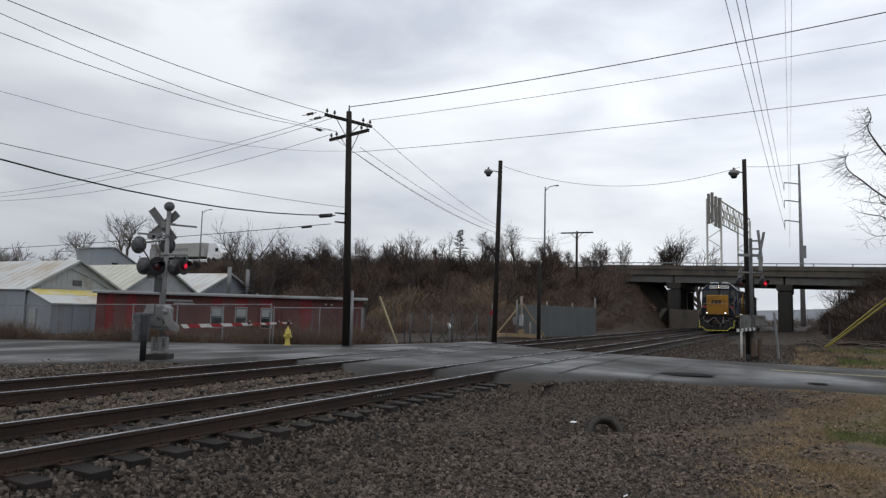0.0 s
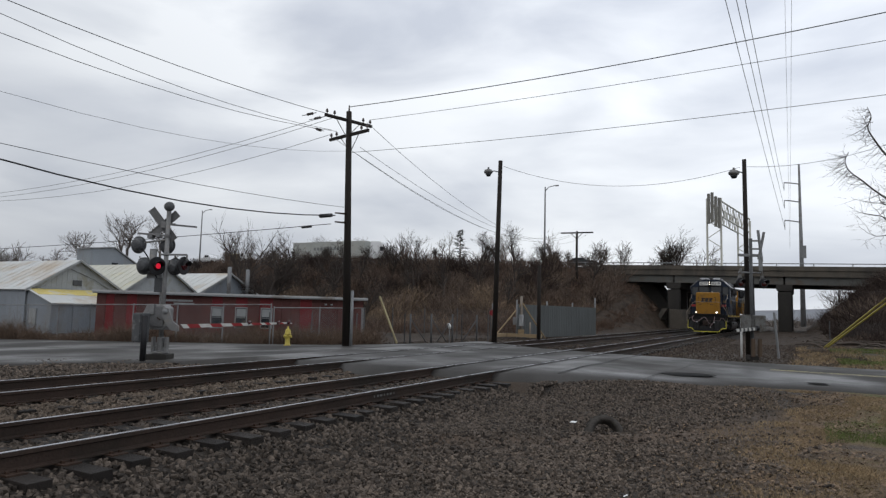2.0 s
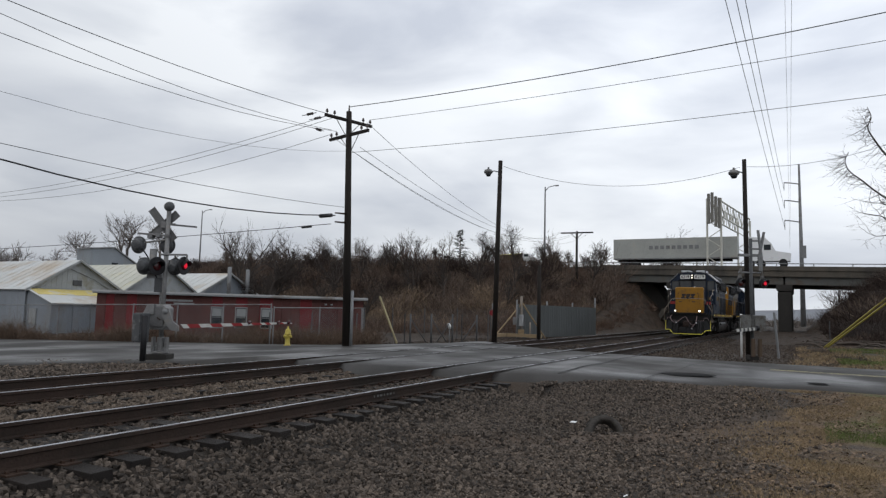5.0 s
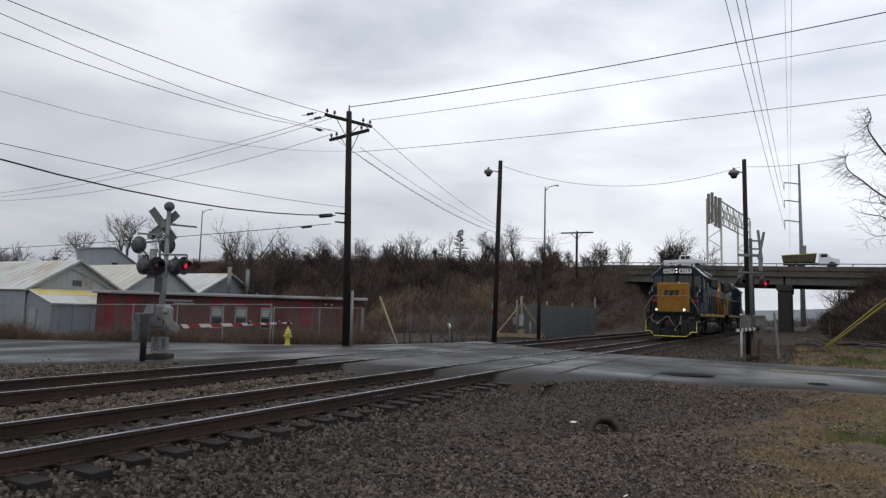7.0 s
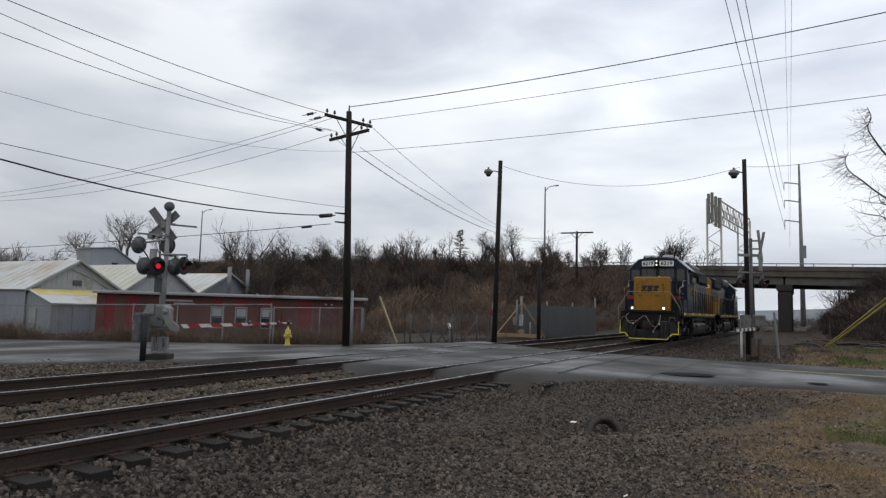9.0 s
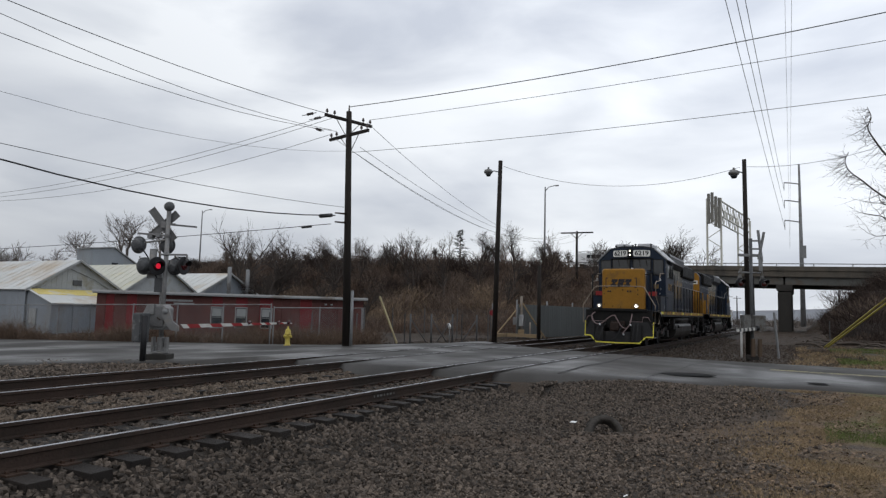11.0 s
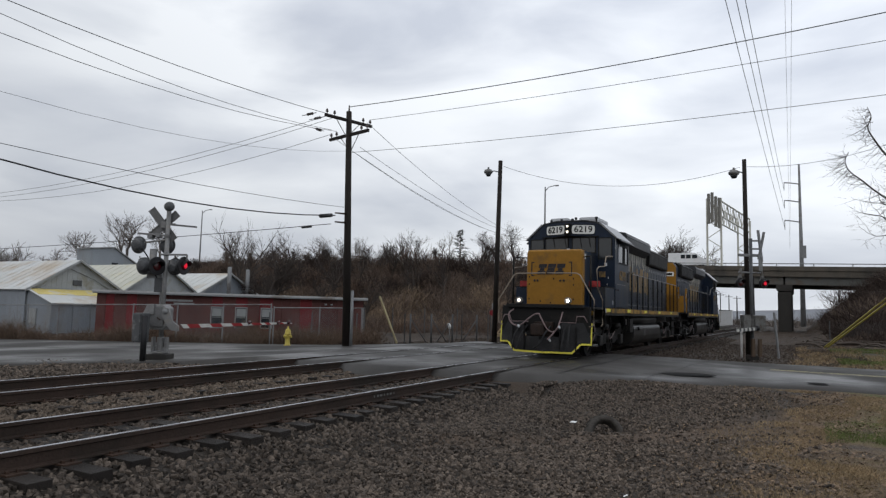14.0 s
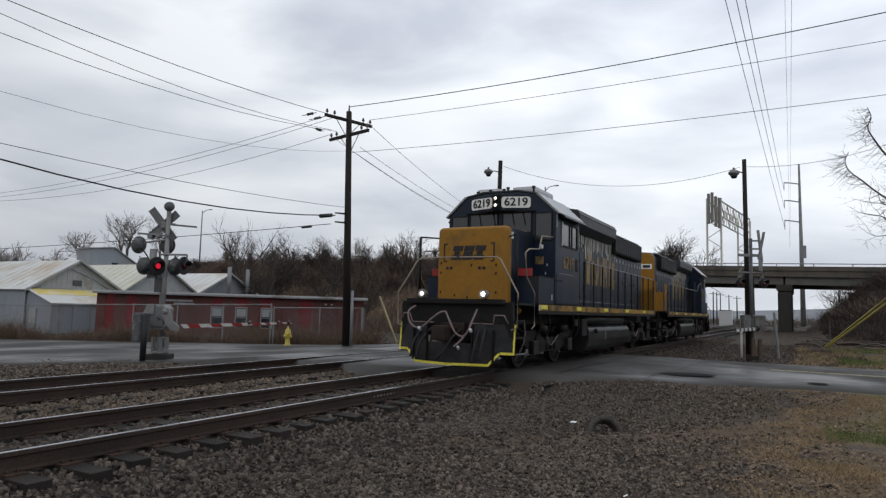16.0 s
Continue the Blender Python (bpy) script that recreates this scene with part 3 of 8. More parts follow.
def land_z(x, y):
    """Height of the natural ground."""
    base = lerp(x, (-300, -60, -38, -24, -16, -13.9, -13.1, -9.3, -8.5, -5.6, -4.6, -3.6, -1.5, 1.5, 8, 300),
                (-1.6, -1.2, -0.85, -0.5, -0.36, -0.4, -0.36, -0.36, -0.36, -0.42, -0.49, -0.5, -0.45, -0.33, -0.3, -0.3))
    if 13.2 < y < 26.6:
        k = min(ramp01(y, 13.2, 14.4 if x < -5 else 16.0), 1 - ramp01(y, 25.2, 26.6))
        base += (road_z(x) - 0.06 - base) * k
        if -14 < x < -5:
            base = min(base, -0.2)
    # highway fill: rises from its toe to the level of the bridge deck, open where the bridge spans the tracks
    toe = lerp(x, (-120, -60, -30, -18), (62, 60, 58, 62)) if x < -3 else 70
    z_top = lerp(x, RIDGE_X, RIDGE_Z)
    up = lerp(y, (toe, toe + 8, 88, 91.5), (0, 0.12, 0.93, 1.0))
    if y > 117:
        up = 1 - ramp01(y, 117, 140)
    z = base + max(0.0, z_top - base) * up
    # a low bank along the east side near the bridge
    z += 1.0 * math.exp(-((x - 7) / 4) ** 2 - ((y - 66) / 12) ** 2)
    return z


def tyre_hollow(x, y):
    """Depth of the scoop in the gravel where the tyre lies."""
    return 0.3 * math.exp(-((x + 3.5) / 0.85) ** 2 - ((y - 11.35) / 0.5) ** 2)


def build_ground():
    xs = np.concatenate([[-2500, -1200, -600, -350, -220], np.arange(-160, -40, 6), np.arange(-40, -16, 1.0), np.arange(-16, 8, 0.3), np.arange(8, 40, 2.5), np.arange(40, 130, 12), [200, 350, 600, 1200, 2500]])
    ys = np.concatenate([[-2500, -800, -300, -100, -40, -15, -5], np.arange(0, 32, 0.35), np.arange(32, 62, 1.5), np.arange(62, 145, 1.5), [160, 190, 240, 320, 450, 700, 1200, 2500]])
    vs, fs = [], []
    for y in ys:
        for x in xs:
            z = land_z(float(x), float(y))
            if -5.2 < x < 8 and 0 < y < 13.5:
                z += 0.05 * noise.noise(Vector((x * 0.9, y * 0.9, 0))) + 0.02 * noise.noise(Vector((x * 3, y * 3, 5)))
                z -= tyre_hollow(x, y)
            elif y > 30 and (x < -18 or x > 0):
                z += 0.35 * noise.noise(Vector((x * 0.25, y * 0.25, 2))) * min(1, (y - 30) / 15)
            vs.append((x, y, z))
    nx = len(xs)
    for j in range(len(ys) - 1):
        for i in range(nx - 1):
            a = j * nx + i
            fs.append((a, a + 1, a + nx + 1, a + nx))
    me = bpy.data.meshes.new("ground")
    me.from_pydata(vs, [], fs)
    me.materials.append(M["ground"])
    for f in me.polygons:
        f.use_smooth = True
    return tagged(new("ground", me), "wet earth and gravel with patches of winter grass", "ground", kind="structure")


build_ground()


def build_road():
    """The crossing road with its wide apron west of the tracks, as one draped sheet."""
    xs = list(np.arange(-60, -13, 1.0)) + [-13.4, -13.0, -12.0, -11.0, -9.2, -8.0, -7.0, -6.0, -5.4, -5, -4, -3, -2, -1, 0, 1, 2, 4, 7, 12, 20, 30]
    bm = bmesh.new()
    rows = []
    for x in sorted(set(float(v) for v in xs)):
        lo = lerp(x, (-60, -26, -21.5, -19.4, -17.6, -15.5, -13.3, -9, -6, -3.5, -0.4, 1.5, 30), (-14, -5, 4.6, 9.6, 12.2, 13.6, 13.95, 13.95, 14.35, 15.9, 17.0, 17.35, 20))
        hi = lerp(x, (-60, -40, -27, -21, -18.6, -17, -13.6, -9, -5.5, -2, 2.2, 30), (20.8, 22.0, 23.6, 24.6, 26.2, 30.6, 29.0, 25.2, 24.3, 25.3, 25.6, 25.6))
        lo += 0.12 * noise.noise(Vector((x * 1.3, 0, 3)))
        hi += 0.12 * noise.noise(Vector((x * 1.3, 9, 3)))
        z = road_z(x)
        n = 10
        row = [bm.verts.new((x, lo - 0.25, z - 0.25))]
        for k in range(n + 1):
            y = lo + (hi - lo) * k / n
            row.append(bm.verts.new((x, y, z + 0.012 * noise.noise(Vector((x * 0.5, y * 0.5, 7))) - 0.03 * (abs(k / n - 0.5) > 0.49))))
        row.append(bm.verts.new((x, hi + 0.25, z - 0.25)))
        rows.append(row)
    for a, b in zip(rows, rows[1:]):
        for k in range(len(a) - 1):
            bm.faces.new((a[k], b[k], b[k + 1], a[k + 1]))
    ob = part("road", bm, "road", None, smooth=True)
    tagged(ob, "worn wet grey asphalt road over a level crossing", "road", kind="structure")
    # water-filled pothole, its dark reflection put into a matte colour, and the worn centre line
    bm = bmesh.new()
    for cx, cy, sx, sy in ((-2.6, 17.82, 0.62, 0.42), (0.25, 18.0, 0.2, 0.18)):
        vs = [bm.verts.new((cx + sx * (1 + 0.25 * noise.noise(Vector((k * 0.9, cx, 0)))) * math.cos(k * 0.349) - 0.5 * sy * math.sin(k * 0.349), cy + 0.45 * sx * math.cos(k * 0.349) + sy * (1 + 0.3 * noise.noise(Vector((k * 0.7, cx, 4)))) * math.sin(k * 0.349), road_z(cx) + 0.022)) for k in range(18)]
        bm.faces.new(vs)
    tagged(part("pothole_puddle", bm, "patch", None), "wet pothole with its dark reflection painted flat", "puddle", kind="structure")
    bm = bmesh.new()
    for off in (0.0, 0.24):
        pts = [(x, 21.55 + off + 0.012 * x, road_z(x) + 0.018) for x in np.arange(-0.9, 12, 0.6)]
        a = [bm.verts.new(q) for q in pts]
        b = [bm.verts.new((q[0], q[1] + 0.11, q[2])) for q in pts]
        for k in range(len(a) - 1):
            bm.faces.new((a[k], a[k + 1], b[k + 1], b[k]))
    tagged(part("road_marking", bm, "yellow_line", None), "worn double yellow centre line on the road", "road marking", kind="structure")


build_road()


def build_crossing_joints():
    """Dark flangeways beside the rails and the tarred seams of the crossing."""
    def strip(name, pts, w, material, label):
        bm = bmesh.new()
        a = [bm.verts.new((x - w / 2, y, z)) for x, y, z in pts]
        b = [bm.verts.new((x + w / 2, y, z)) for x, y, z in pts]
        for k in range(len(pts) - 1):
            bm.faces.new((a[k], b[k], b[k + 1], a[k + 1]))
        tagged(part(name, bm, material, None), label, "road joint", kind="structure")
    for cx in (NEAR, FAR):
        for s in (-1, 1):
            for off in (-0.085, 0.085):
                x = cx + s * GAUGE / 2 + off
                strip("flangeway", [(x, y, 0.004) for y in np.arange(14.0, 25.6, 0.8)], 0.075, "tie", "dark gap beside a rail in the road")
    for x0, lean, w in ((-5.15, 0.0, 0.05), (-3.4, 0.06, 0.025), (-13.6, -0.02, 0.05)):
        strip("tar_seam", [(x0 + lean * (y - 14) + 0.05 * math.sin(y * 1.7), y, road_z(x0 + lean * (y - 14)) + 0.016) for y in np.arange(15.2 if x0 > -10 else 14.2, 24.6, 0.4)], w, "rubber", "dark tarred seam across the road")


build_crossing_joints()


# ---- railway tracks ----
RAIL_SECTION = ((-0.036, 0.0), (0.036, 0.0), (0.038, -0.035), (0.010, -0.05), (0.009, -0.145), (0.075, -0.16), (0.075, -0.172), (-0.075, -0.172), (-0.075, -0.16), (-0.009, -0.145), (-0.010, -0.05), (-0.038, -0.035))


def build_track(name, cx, label):
    tr = thing(name, label, "railway track", pose(cx, 0, 0), kind="structure")
    for s in (-1, 1):
        bm = bmesh.new()
        bm_prism(bm, [(s * GAUGE / 2 + u, -40, w - 0.003) for u, w in RAIL_SECTION], (0, 190, 0))
        rail = part("rail", bm, "rail_web", tr, "rust-brown steel rail")
        bm = bmesh.new()
        bm_box(bm, s * GAUGE / 2 - 0.0, 55, -0.001, 0.052, 190, 0.006, None, 0)
        part("rail_head", bm, "rail_head", rail, "bright polished running surface")
    return tr


def build_track_bed(cx):
    """Ballast shoulder under a track, interrupted where the road crosses."""
    for y0, y1 in ((-40, 14.2), (24.9, 150)):
        bm = bmesh.new()
        n = int((y1 - y0) / 0.5) if y1 < 30 else int((y1 - y0) / 1.5)
        prof = ((-2.35, -0.42), (-1.75, -0.27), (-1.3, -0.232), (-0.9, -0.225), (0, -0.218), (0.9, -0.23), (1.15, -0.25), (1.45, -0.32), (1.8, -0.40), (2.35, -0.5))
        rows = []
        for k in range(n + 1):
            y = y0 + (y1 - y0) * k / n
            rows.append([bm.verts.new((cx + u, y, w + 0.025 * noise.noise(Vector((u * 2.5, y * 1.5, cx))))) for u, w in prof])
        for a, b in zip(rows, rows[1:]):
            for k in range(len(prof) - 1):
                bm.faces.new((a[k], a[k + 1], b[k + 1], b[k]))
        tagged(part("ballast_bed", bm, "ballast_bed", None, smooth=True), "grey-brown crushed stone bed under the rails", "ballast", kind="structure")


near_track = build_track("near_track", NEAR, "main line track of rusty rails on dark timber ties")


def build_rail_marks():
    """Faint pale painted marks on the web of the near rail."""
    for k in range(7):
        bm = bmesh.new()
        bm_box(bm, GAUGE / 2 + 0.0115, 9.42 + k * 0.1, -0.09, 0.004, 0.03 + 0.02 * (k % 3), 0.035)
        part("rail_mark", bm, "case_grey", near_track, "faint pale painted mark")
far_track = build_track("far_track", FAR, "second track of rusty rails on dark timber ties")
build_rail_marks()
build_track_bed(NEAR)
build_track_bed(FAR)


# ---- highway bridge ----
YB = 92.0


def deck_z(x):
    """Top of the bridge's concrete edge beam."""
    return 7.84 - 0.0178 * (x - 0.5)


def build_bridge():
    br = thing("highway_bridge", "weathered concrete highway bridge on square piers", "bridge", kind="structure")
    x0, x1 = -25.0, 30.0
    for y in (YB, YB + 13.6):
        bm = bmesh.new()
        bm_prism(bm, [(x0, y, deck_z(x0)), (x1, y, deck_z(x1)), (x1, y, deck_z(x1) - 1.3), (x0, y, deck_z(x0) - 1.3)], (0, 0.35, 0), 0.03)
        part("parapet", bm, "concrete", br)
        bm = bmesh.new()
        bm_prism(bm, [(x0, y - 0.12, deck_z(x0) - 0.42), (x1, y - 0.12, deck_z(x1) - 0.42), (x1, y - 0.12, deck_z(x1) - 0.55), (x0, y - 0.12, deck_z(x0) - 0.55)], (0, 0.6, 0))
        part("ledge", bm, "concrete", br)
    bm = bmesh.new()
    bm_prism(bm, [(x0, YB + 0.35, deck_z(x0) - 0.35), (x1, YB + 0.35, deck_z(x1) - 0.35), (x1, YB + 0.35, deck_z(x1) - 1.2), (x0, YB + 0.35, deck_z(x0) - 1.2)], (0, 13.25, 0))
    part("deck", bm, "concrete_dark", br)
    for k in range(6):
        y = YB + 0.3 + k * 2.6
        for a, b in ((x0, -15.3), (-15.1, -2.2), (-2.0, x1)):
            bm = bmesh.new()
            za, zb = deck_z(a) - 1.3, deck_z(b) - 1.3
            bm_prism(bm, [(a, y + 0.05, za), (b, y + 0.05, zb), (b, y + 0.05, zb - 0.97), (a, y + 0.05, za - 0.97)], (0, 0.05, 0))
            for dz, t in ((0.0, 0.06), (-0.91, 0.06)):
                bm_prism(bm, [(a, y - 0.12, za + dz), (b, y - 0.12, zb + dz), (b, y - 0.12, zb + dz - t), (a, y - 0.12, za + dz - t)], (0, 0.4, 0))
            part("girder", bm, "girder", br, "grey steel plate girder")
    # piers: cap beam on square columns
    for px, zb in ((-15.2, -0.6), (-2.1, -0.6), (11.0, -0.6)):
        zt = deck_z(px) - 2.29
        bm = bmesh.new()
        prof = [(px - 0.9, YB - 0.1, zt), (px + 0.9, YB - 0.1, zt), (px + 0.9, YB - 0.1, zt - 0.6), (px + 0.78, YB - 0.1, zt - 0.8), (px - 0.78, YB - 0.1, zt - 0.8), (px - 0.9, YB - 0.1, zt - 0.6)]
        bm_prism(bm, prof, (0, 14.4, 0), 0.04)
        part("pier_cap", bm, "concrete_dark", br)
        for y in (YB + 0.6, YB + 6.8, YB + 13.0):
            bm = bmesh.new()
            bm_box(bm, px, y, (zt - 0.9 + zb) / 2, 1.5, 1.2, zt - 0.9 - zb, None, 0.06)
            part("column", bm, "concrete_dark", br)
    # west abutment with its sloping wing wall
    bm = bmesh.new()
    bm_box(bm, x0 - 0.6, YB + 6.9, 3.0, 1.4, 15.0, 7.4, None, 0.05)
    part("abutment", bm, "concrete_dark", br)
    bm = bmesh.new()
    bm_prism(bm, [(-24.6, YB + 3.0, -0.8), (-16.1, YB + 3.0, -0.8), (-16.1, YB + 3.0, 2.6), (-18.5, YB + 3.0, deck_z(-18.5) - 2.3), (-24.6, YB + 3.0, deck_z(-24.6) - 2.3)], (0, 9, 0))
    part("slope_wall", bm, "concrete_dark", br, "dark concrete wall beneath the west span")
    bm = bmesh.new()
    bm_prism(bm, [(-18.35, YB - 1.5, -0.8), (-17.65, YB - 1.5, -0.8), (-15.75, YB - 1.5, 2.35), (-16.4, YB - 1.5, 2.35)], (0, 9, 0), 0.03)
    part("wing_wall", bm, "concrete", br)
    box_part("crash_wall", "concrete", br, -13.75, YB - 0.9, 0.75, 3.6, 0.6, 3.0, 0.05, label="low grey wall at the pier's foot")
    # rail along both edges
    for y in (YB + 0.17, YB + 13.8):
        bm = bmesh.new()
        bm_rod(bm, (x0 - 70, y, deck_z(x0 - 70) + 0.33), (x1, y, deck_z(x1) + 0.33), 0.055, n=8)
        rail = part("railing", bm, "galv_dull", br, "galvanised steel bridge rail")
        for k in range(31):
            x = x1 - 0.5 - k * 4.05
            if x < x0 - 69:
                continue
            h = 0.33 if x > x0 else 0.85
            box_part("post", "galv_dull", rail, x, y, deck_z(x) + 0.33 - h / 2, 0.1, 0.12, h)
    return br


build_bridge()


def highway_z(x):
    return deck_z(max(-120.0, min(40.0, x))) - 0.30


def build_highway():
    bm = bmesh.new()
    xs = [-600, -300, -200, -150, -120, -100, -80, -60, -45, -35, -25, 0, 15, 30, 40, 60, 120, 300, 600]
    rows = [[bm.verts.new((x, y, highway_z(x) + 0.02)) for y in (YB + 0.5, YB + 7, YB + 13.4)] for x in xs]
    for a, b in zip(rows, rows[1:]):
        for k in range(2):
            bm.faces.new((a[k], b[k], b[k + 1], a[k + 1]))
    tagged(part("highway", bm, "road", None), "grey asphalt highway on its embankment", "road", kind="structure")


build_highway()


# ---- red low building, sheds, fences west of the tracks ----
def build_red_building():
    """Long low building; its local x runs along the front wall, y to the back."""
    L, D, zb, zt = 16.4, 9.0, -1.25, 1.9
    ax = math.degrees(math.atan2(12.5, 10.6))
    b = thing("red_building", "long low red and brown metal-clad building with grey eaves", "building", pose(-37.3, 25.1, 0, 0, 0, ax))
    bm = bmesh.new()
    bm_box(bm, L / 2, D / 2 + 0.06, (zb + zt) / 2, L - 0.1, D - 0.1, zt - zb)
    part("wall_core", bm, "brown_wall", b)
    # front cladding: bright red bays between dark ones
    red = [(0.51, 0.97), (1.65, 2.21), (6.55, 7.2), (8.0, 8.75), (9.5, 10.35), (12.1, 12.9)]
    edges = sorted({0.0, L, *[v for r in red for v in r]})
    for a, c in zip(edges, edges[1:]):
        bright = any(abs(a - r[0]) < 0.01 for r in red)
        n = max(1, round((c - a) / 0.6))
        for k in range(n):
            u0, u1 = a + (c - a) * k / n, a + (c - a) * (k + 1) / n
            bm = bmesh.new()
            bm_box(bm, (u0 + u1) / 2, 0.03 if not bright else 0.02, (zb + zt) / 2, u1 - u0 - 0.012, 0.06, zt - zb - 0.02)
            bm_box(bm, u1 - 0.04, -0.01, (zb + zt) / 2, 0.03, 0.03, zt - zb - 0.02)
            part("cladding_panel", bm, "red_bright" if bright else "brown_wall", b)
    for u in (6.88, 8.36, 9.95):
        w = box_part("window", "glass_dark", b, u, -0.02, 0.55, 0.62, 0.05, 1.25)
        box_part("window_frame", "blind", w, u, -0.03, 1.2, 0.76, 0.07, 0.06)
        box_part("window_frame", "blind", w, u, -0.03, -0.1, 0.76, 0.09, 0.06)
        for s in (-0.35, 0.35):
            box_part("window_frame", "blind", w, u + s, -0.03, 0.55, 0.05, 0.07, 1.3)
        box_part("blind", "blind", w, u, -0.048, 0.88, 0.58, 0.01, 0.5)
        box_part("window_bar", "blind", w, u, -0.05, 0.56, 0.6, 0.02, 0.03)
    bm = bmesh.new()
    bm_box(bm, L / 2, D / 2, zt + 0.09, L + 0.5, D + 0.6, 0.16, None, 0.02)
    roof = part("roof", bm, "roof_edge", b, "pale grey flat roof with a thick edge")
    box_part("gutter", "galv_dull", roof, L / 2, -0.34, zt + 0.02, L + 0.4, 0.1, 0.1, 0.02)
    # end wall panels, facing the poles
    for k in range(7):
        box_part("cladding_panel", "brown_wall", b, L + 0.03, 0.75 + k * 1.25, (zb + zt) / 2, 0.05, 1.22, zt - zb)
    box_part("wall_sign", "blind", b, 4.6, -0.03, 1.55, 1.6, 0.05, 0.12)
    box_part("wall_sign", "blind", b, 4.9, -0.03, 1.38, 1.2, 0.05, 0.08)
    for u in (13.8, 14.2):
        box_part("wall_lamp", "blind", b, u, -0.06, 1.55, 0.14, 0.12, 0.1, 0.02)


build_red_building()


def build_shed(y0, y1, ze, za, depth, gable, roof_mat, label, xg=-50.0):
    """A gabled shed with its gable at x = xg and its ridge running west."""
    zb = -1.5
    ym = (y0 + y1) / 2
    s = thing("gabled_shed", label, "shed", group="row of gabled sheds")
    bm = bmesh.new()
    bm_prism(bm, [(xg, y0, zb), (xg, y1, zb), (xg, y1, ze), (xg, ym, za), (xg, y0, ze)], (-depth, 0, 0))
    part("wall", bm, gable, s)
    for k in range(int((y1 - y0) / 0.4)):
        y = y0 + 0.2 + k * 0.4
        z1 = ze + (za - ze) * (1 - abs(y - ym) / (ym - y0))
        box_part("siding_batten", gable, s, xg + 0.006, y, (zb + z1) / 2, 0.012, 0.02, z1 - zb - 0.05)
    n = int(depth / 0.9)
    for sgn, ye in ((-1, y0), (1, y1)):
        r = new("roof")
        r.parent = s
        a, e = Vector((0, ym, za + 0.06)), Vector((0, ye + 0.3 * sgn, ze + 0.06 - 0.3 * (za - ze) / (ym - y0)))
        for k in range(n):
            x0, x1 = xg + 0.35 - k * (depth + 0.5) / n, xg + 0.35 - (k + 1) * (depth + 0.5) / n + 0.01
            bm = bmesh.new()
            bm_prism(bm, [(x0, a.y, a.z), (x1, a.y, a.z), (x1, e.y, e.z), (x0, e.y, e.z)], (0, 0, 0.05))
            bm_prism(bm, [(x0, a.y, a.z + 0.05), (x0 - 0.05, a.y, a.z + 0.05), (x0 - 0.05, e.y, e.z + 0.05), (x0, e.y, e.z + 0.05)], (0, 0, 0.03))
            part("roof_sheet", bm, roof_mat, r)
    for sgn, ye in ((-1, y0), (1, y1)):
        a, e = Vector((xg + 0.36, ym, za + 0.1)), Vector((xg + 0.36, ye + 0.3 * sgn, ze - 0.3 * (za - ze) / (ym - y0) + 0.08))
        bm = bmesh.new()
        bm_prism(bm, [a, e, e - Vector((0, 0, 0.16)), a - Vector((0, 0, 0.16))], (0.04, 0, 0))
        part("rake_board", bm, "blind", s)
    return s


s1 = build_shed(28.1, 35.7, 2.2, 4.45, 26, "cream_wall", "white_roof", "pale shed with weathered white metal roof")
box_part("vent", "sig_back", s1, -49.95, 31.9, 2.75, 0.08, 0.7, 0.42, 0.02)
rod_part("flue", "galv_dull", s1, (-58, 29.9, 3.0), (-58, 29.9, 4.45), 0.13)
tube_part("conduit", "galv_dull", s1, [(-49.9, 31.3, 3.8), (-49.9, 33.2, 3.1), (-49.9, 34.5, 2.4)], 0.03)
s2 = build_shed(35.9, 43.4, 2.3, 4.7, 24, "cream_wall", "yellow_roof", "pale shed with yellowed metal roof")
s3 = build_shed(43.8, 51.2, 2.4, 4.35, 24, "blue_wall", "white_roof", "blue-grey shed with white metal roof")
for y, z in ((46.3, 5.0), (48.7, 4.9)):
    rod_part("flue", "galv_dull", s3, (-48.7, y, 2.0), (-48.7, y, z), 0.2, n=12)
    box_part("flue_base", "sig_back", s3, -48.7, y, 2.2, 0.6, 0.7, 0.4, 0.05)
for y in (50.0,):
    box_part("flue_base", "sig_back", s3, -49.7, y, 2.3, 0.2, 0.15, 0.9)


def build_leanto():
    s = thing("lean_to", "blue-grey lean-to with a yellow-streaked white roof", "shed")
    bm = bmesh.new()
    bm_prism(bm, [(-49.9, 28.15, -1.5), (-46.9, 28.15, -1.5), (-46.9, 28.15, 1.15), (-49.9, 28.15, 2.1)], (0, 7.4, 0))
    part("wall", bm, "blue_wall", s)
    for k in range(9):
        y0 = 28.0 + k * 0.86
        bm = bmesh.new()
        bm_prism(bm, [(-49.9, y0, 2.16), (-46.65, y0, 1.13), (-46.65, y0 + 0.85, 1.13), (-49.9, y0 + 0.85, 2.16)], (0, 0, 0.05))
        part("roof_sheet", bm, "white_roof", s)
    box_part("yellow_streak", "yellow_streak", s, -49.15, 32, 1.985, 1.35, 7.6, 0.03, rot=Euler((0, radians(17.6), 0)).to_matrix())
    for y, w in ((30.2, 0.9),):
        d = box_part("door", "blue_wall", s, -46.86, y, 0.0, 0.06, w, 2.0, 0.01)
        box_part("door_frame", "blind", d, -46.84, y, 1.02, 0.07, w + 0.1, 0.06)
    for k in range(18):
        box_part("siding_batten", "blue_wall", s, -46.894, 28.3 + k * 0.4, -0.2, 0.012, 0.02, 2.5)
    # long blue-grey wall that runs on to the west
    for k in range(30):
        box_part("wall_panel", "blue_wall", s, -50.3 - k * 0.8, 28.02, 0.3, 0.78, 0.06, 3.6)
    box_part("hatch", "blind", s, -49.0, 28.1, 0.2, 0.9, 0.08, 1.1)
    return s


build_leanto()


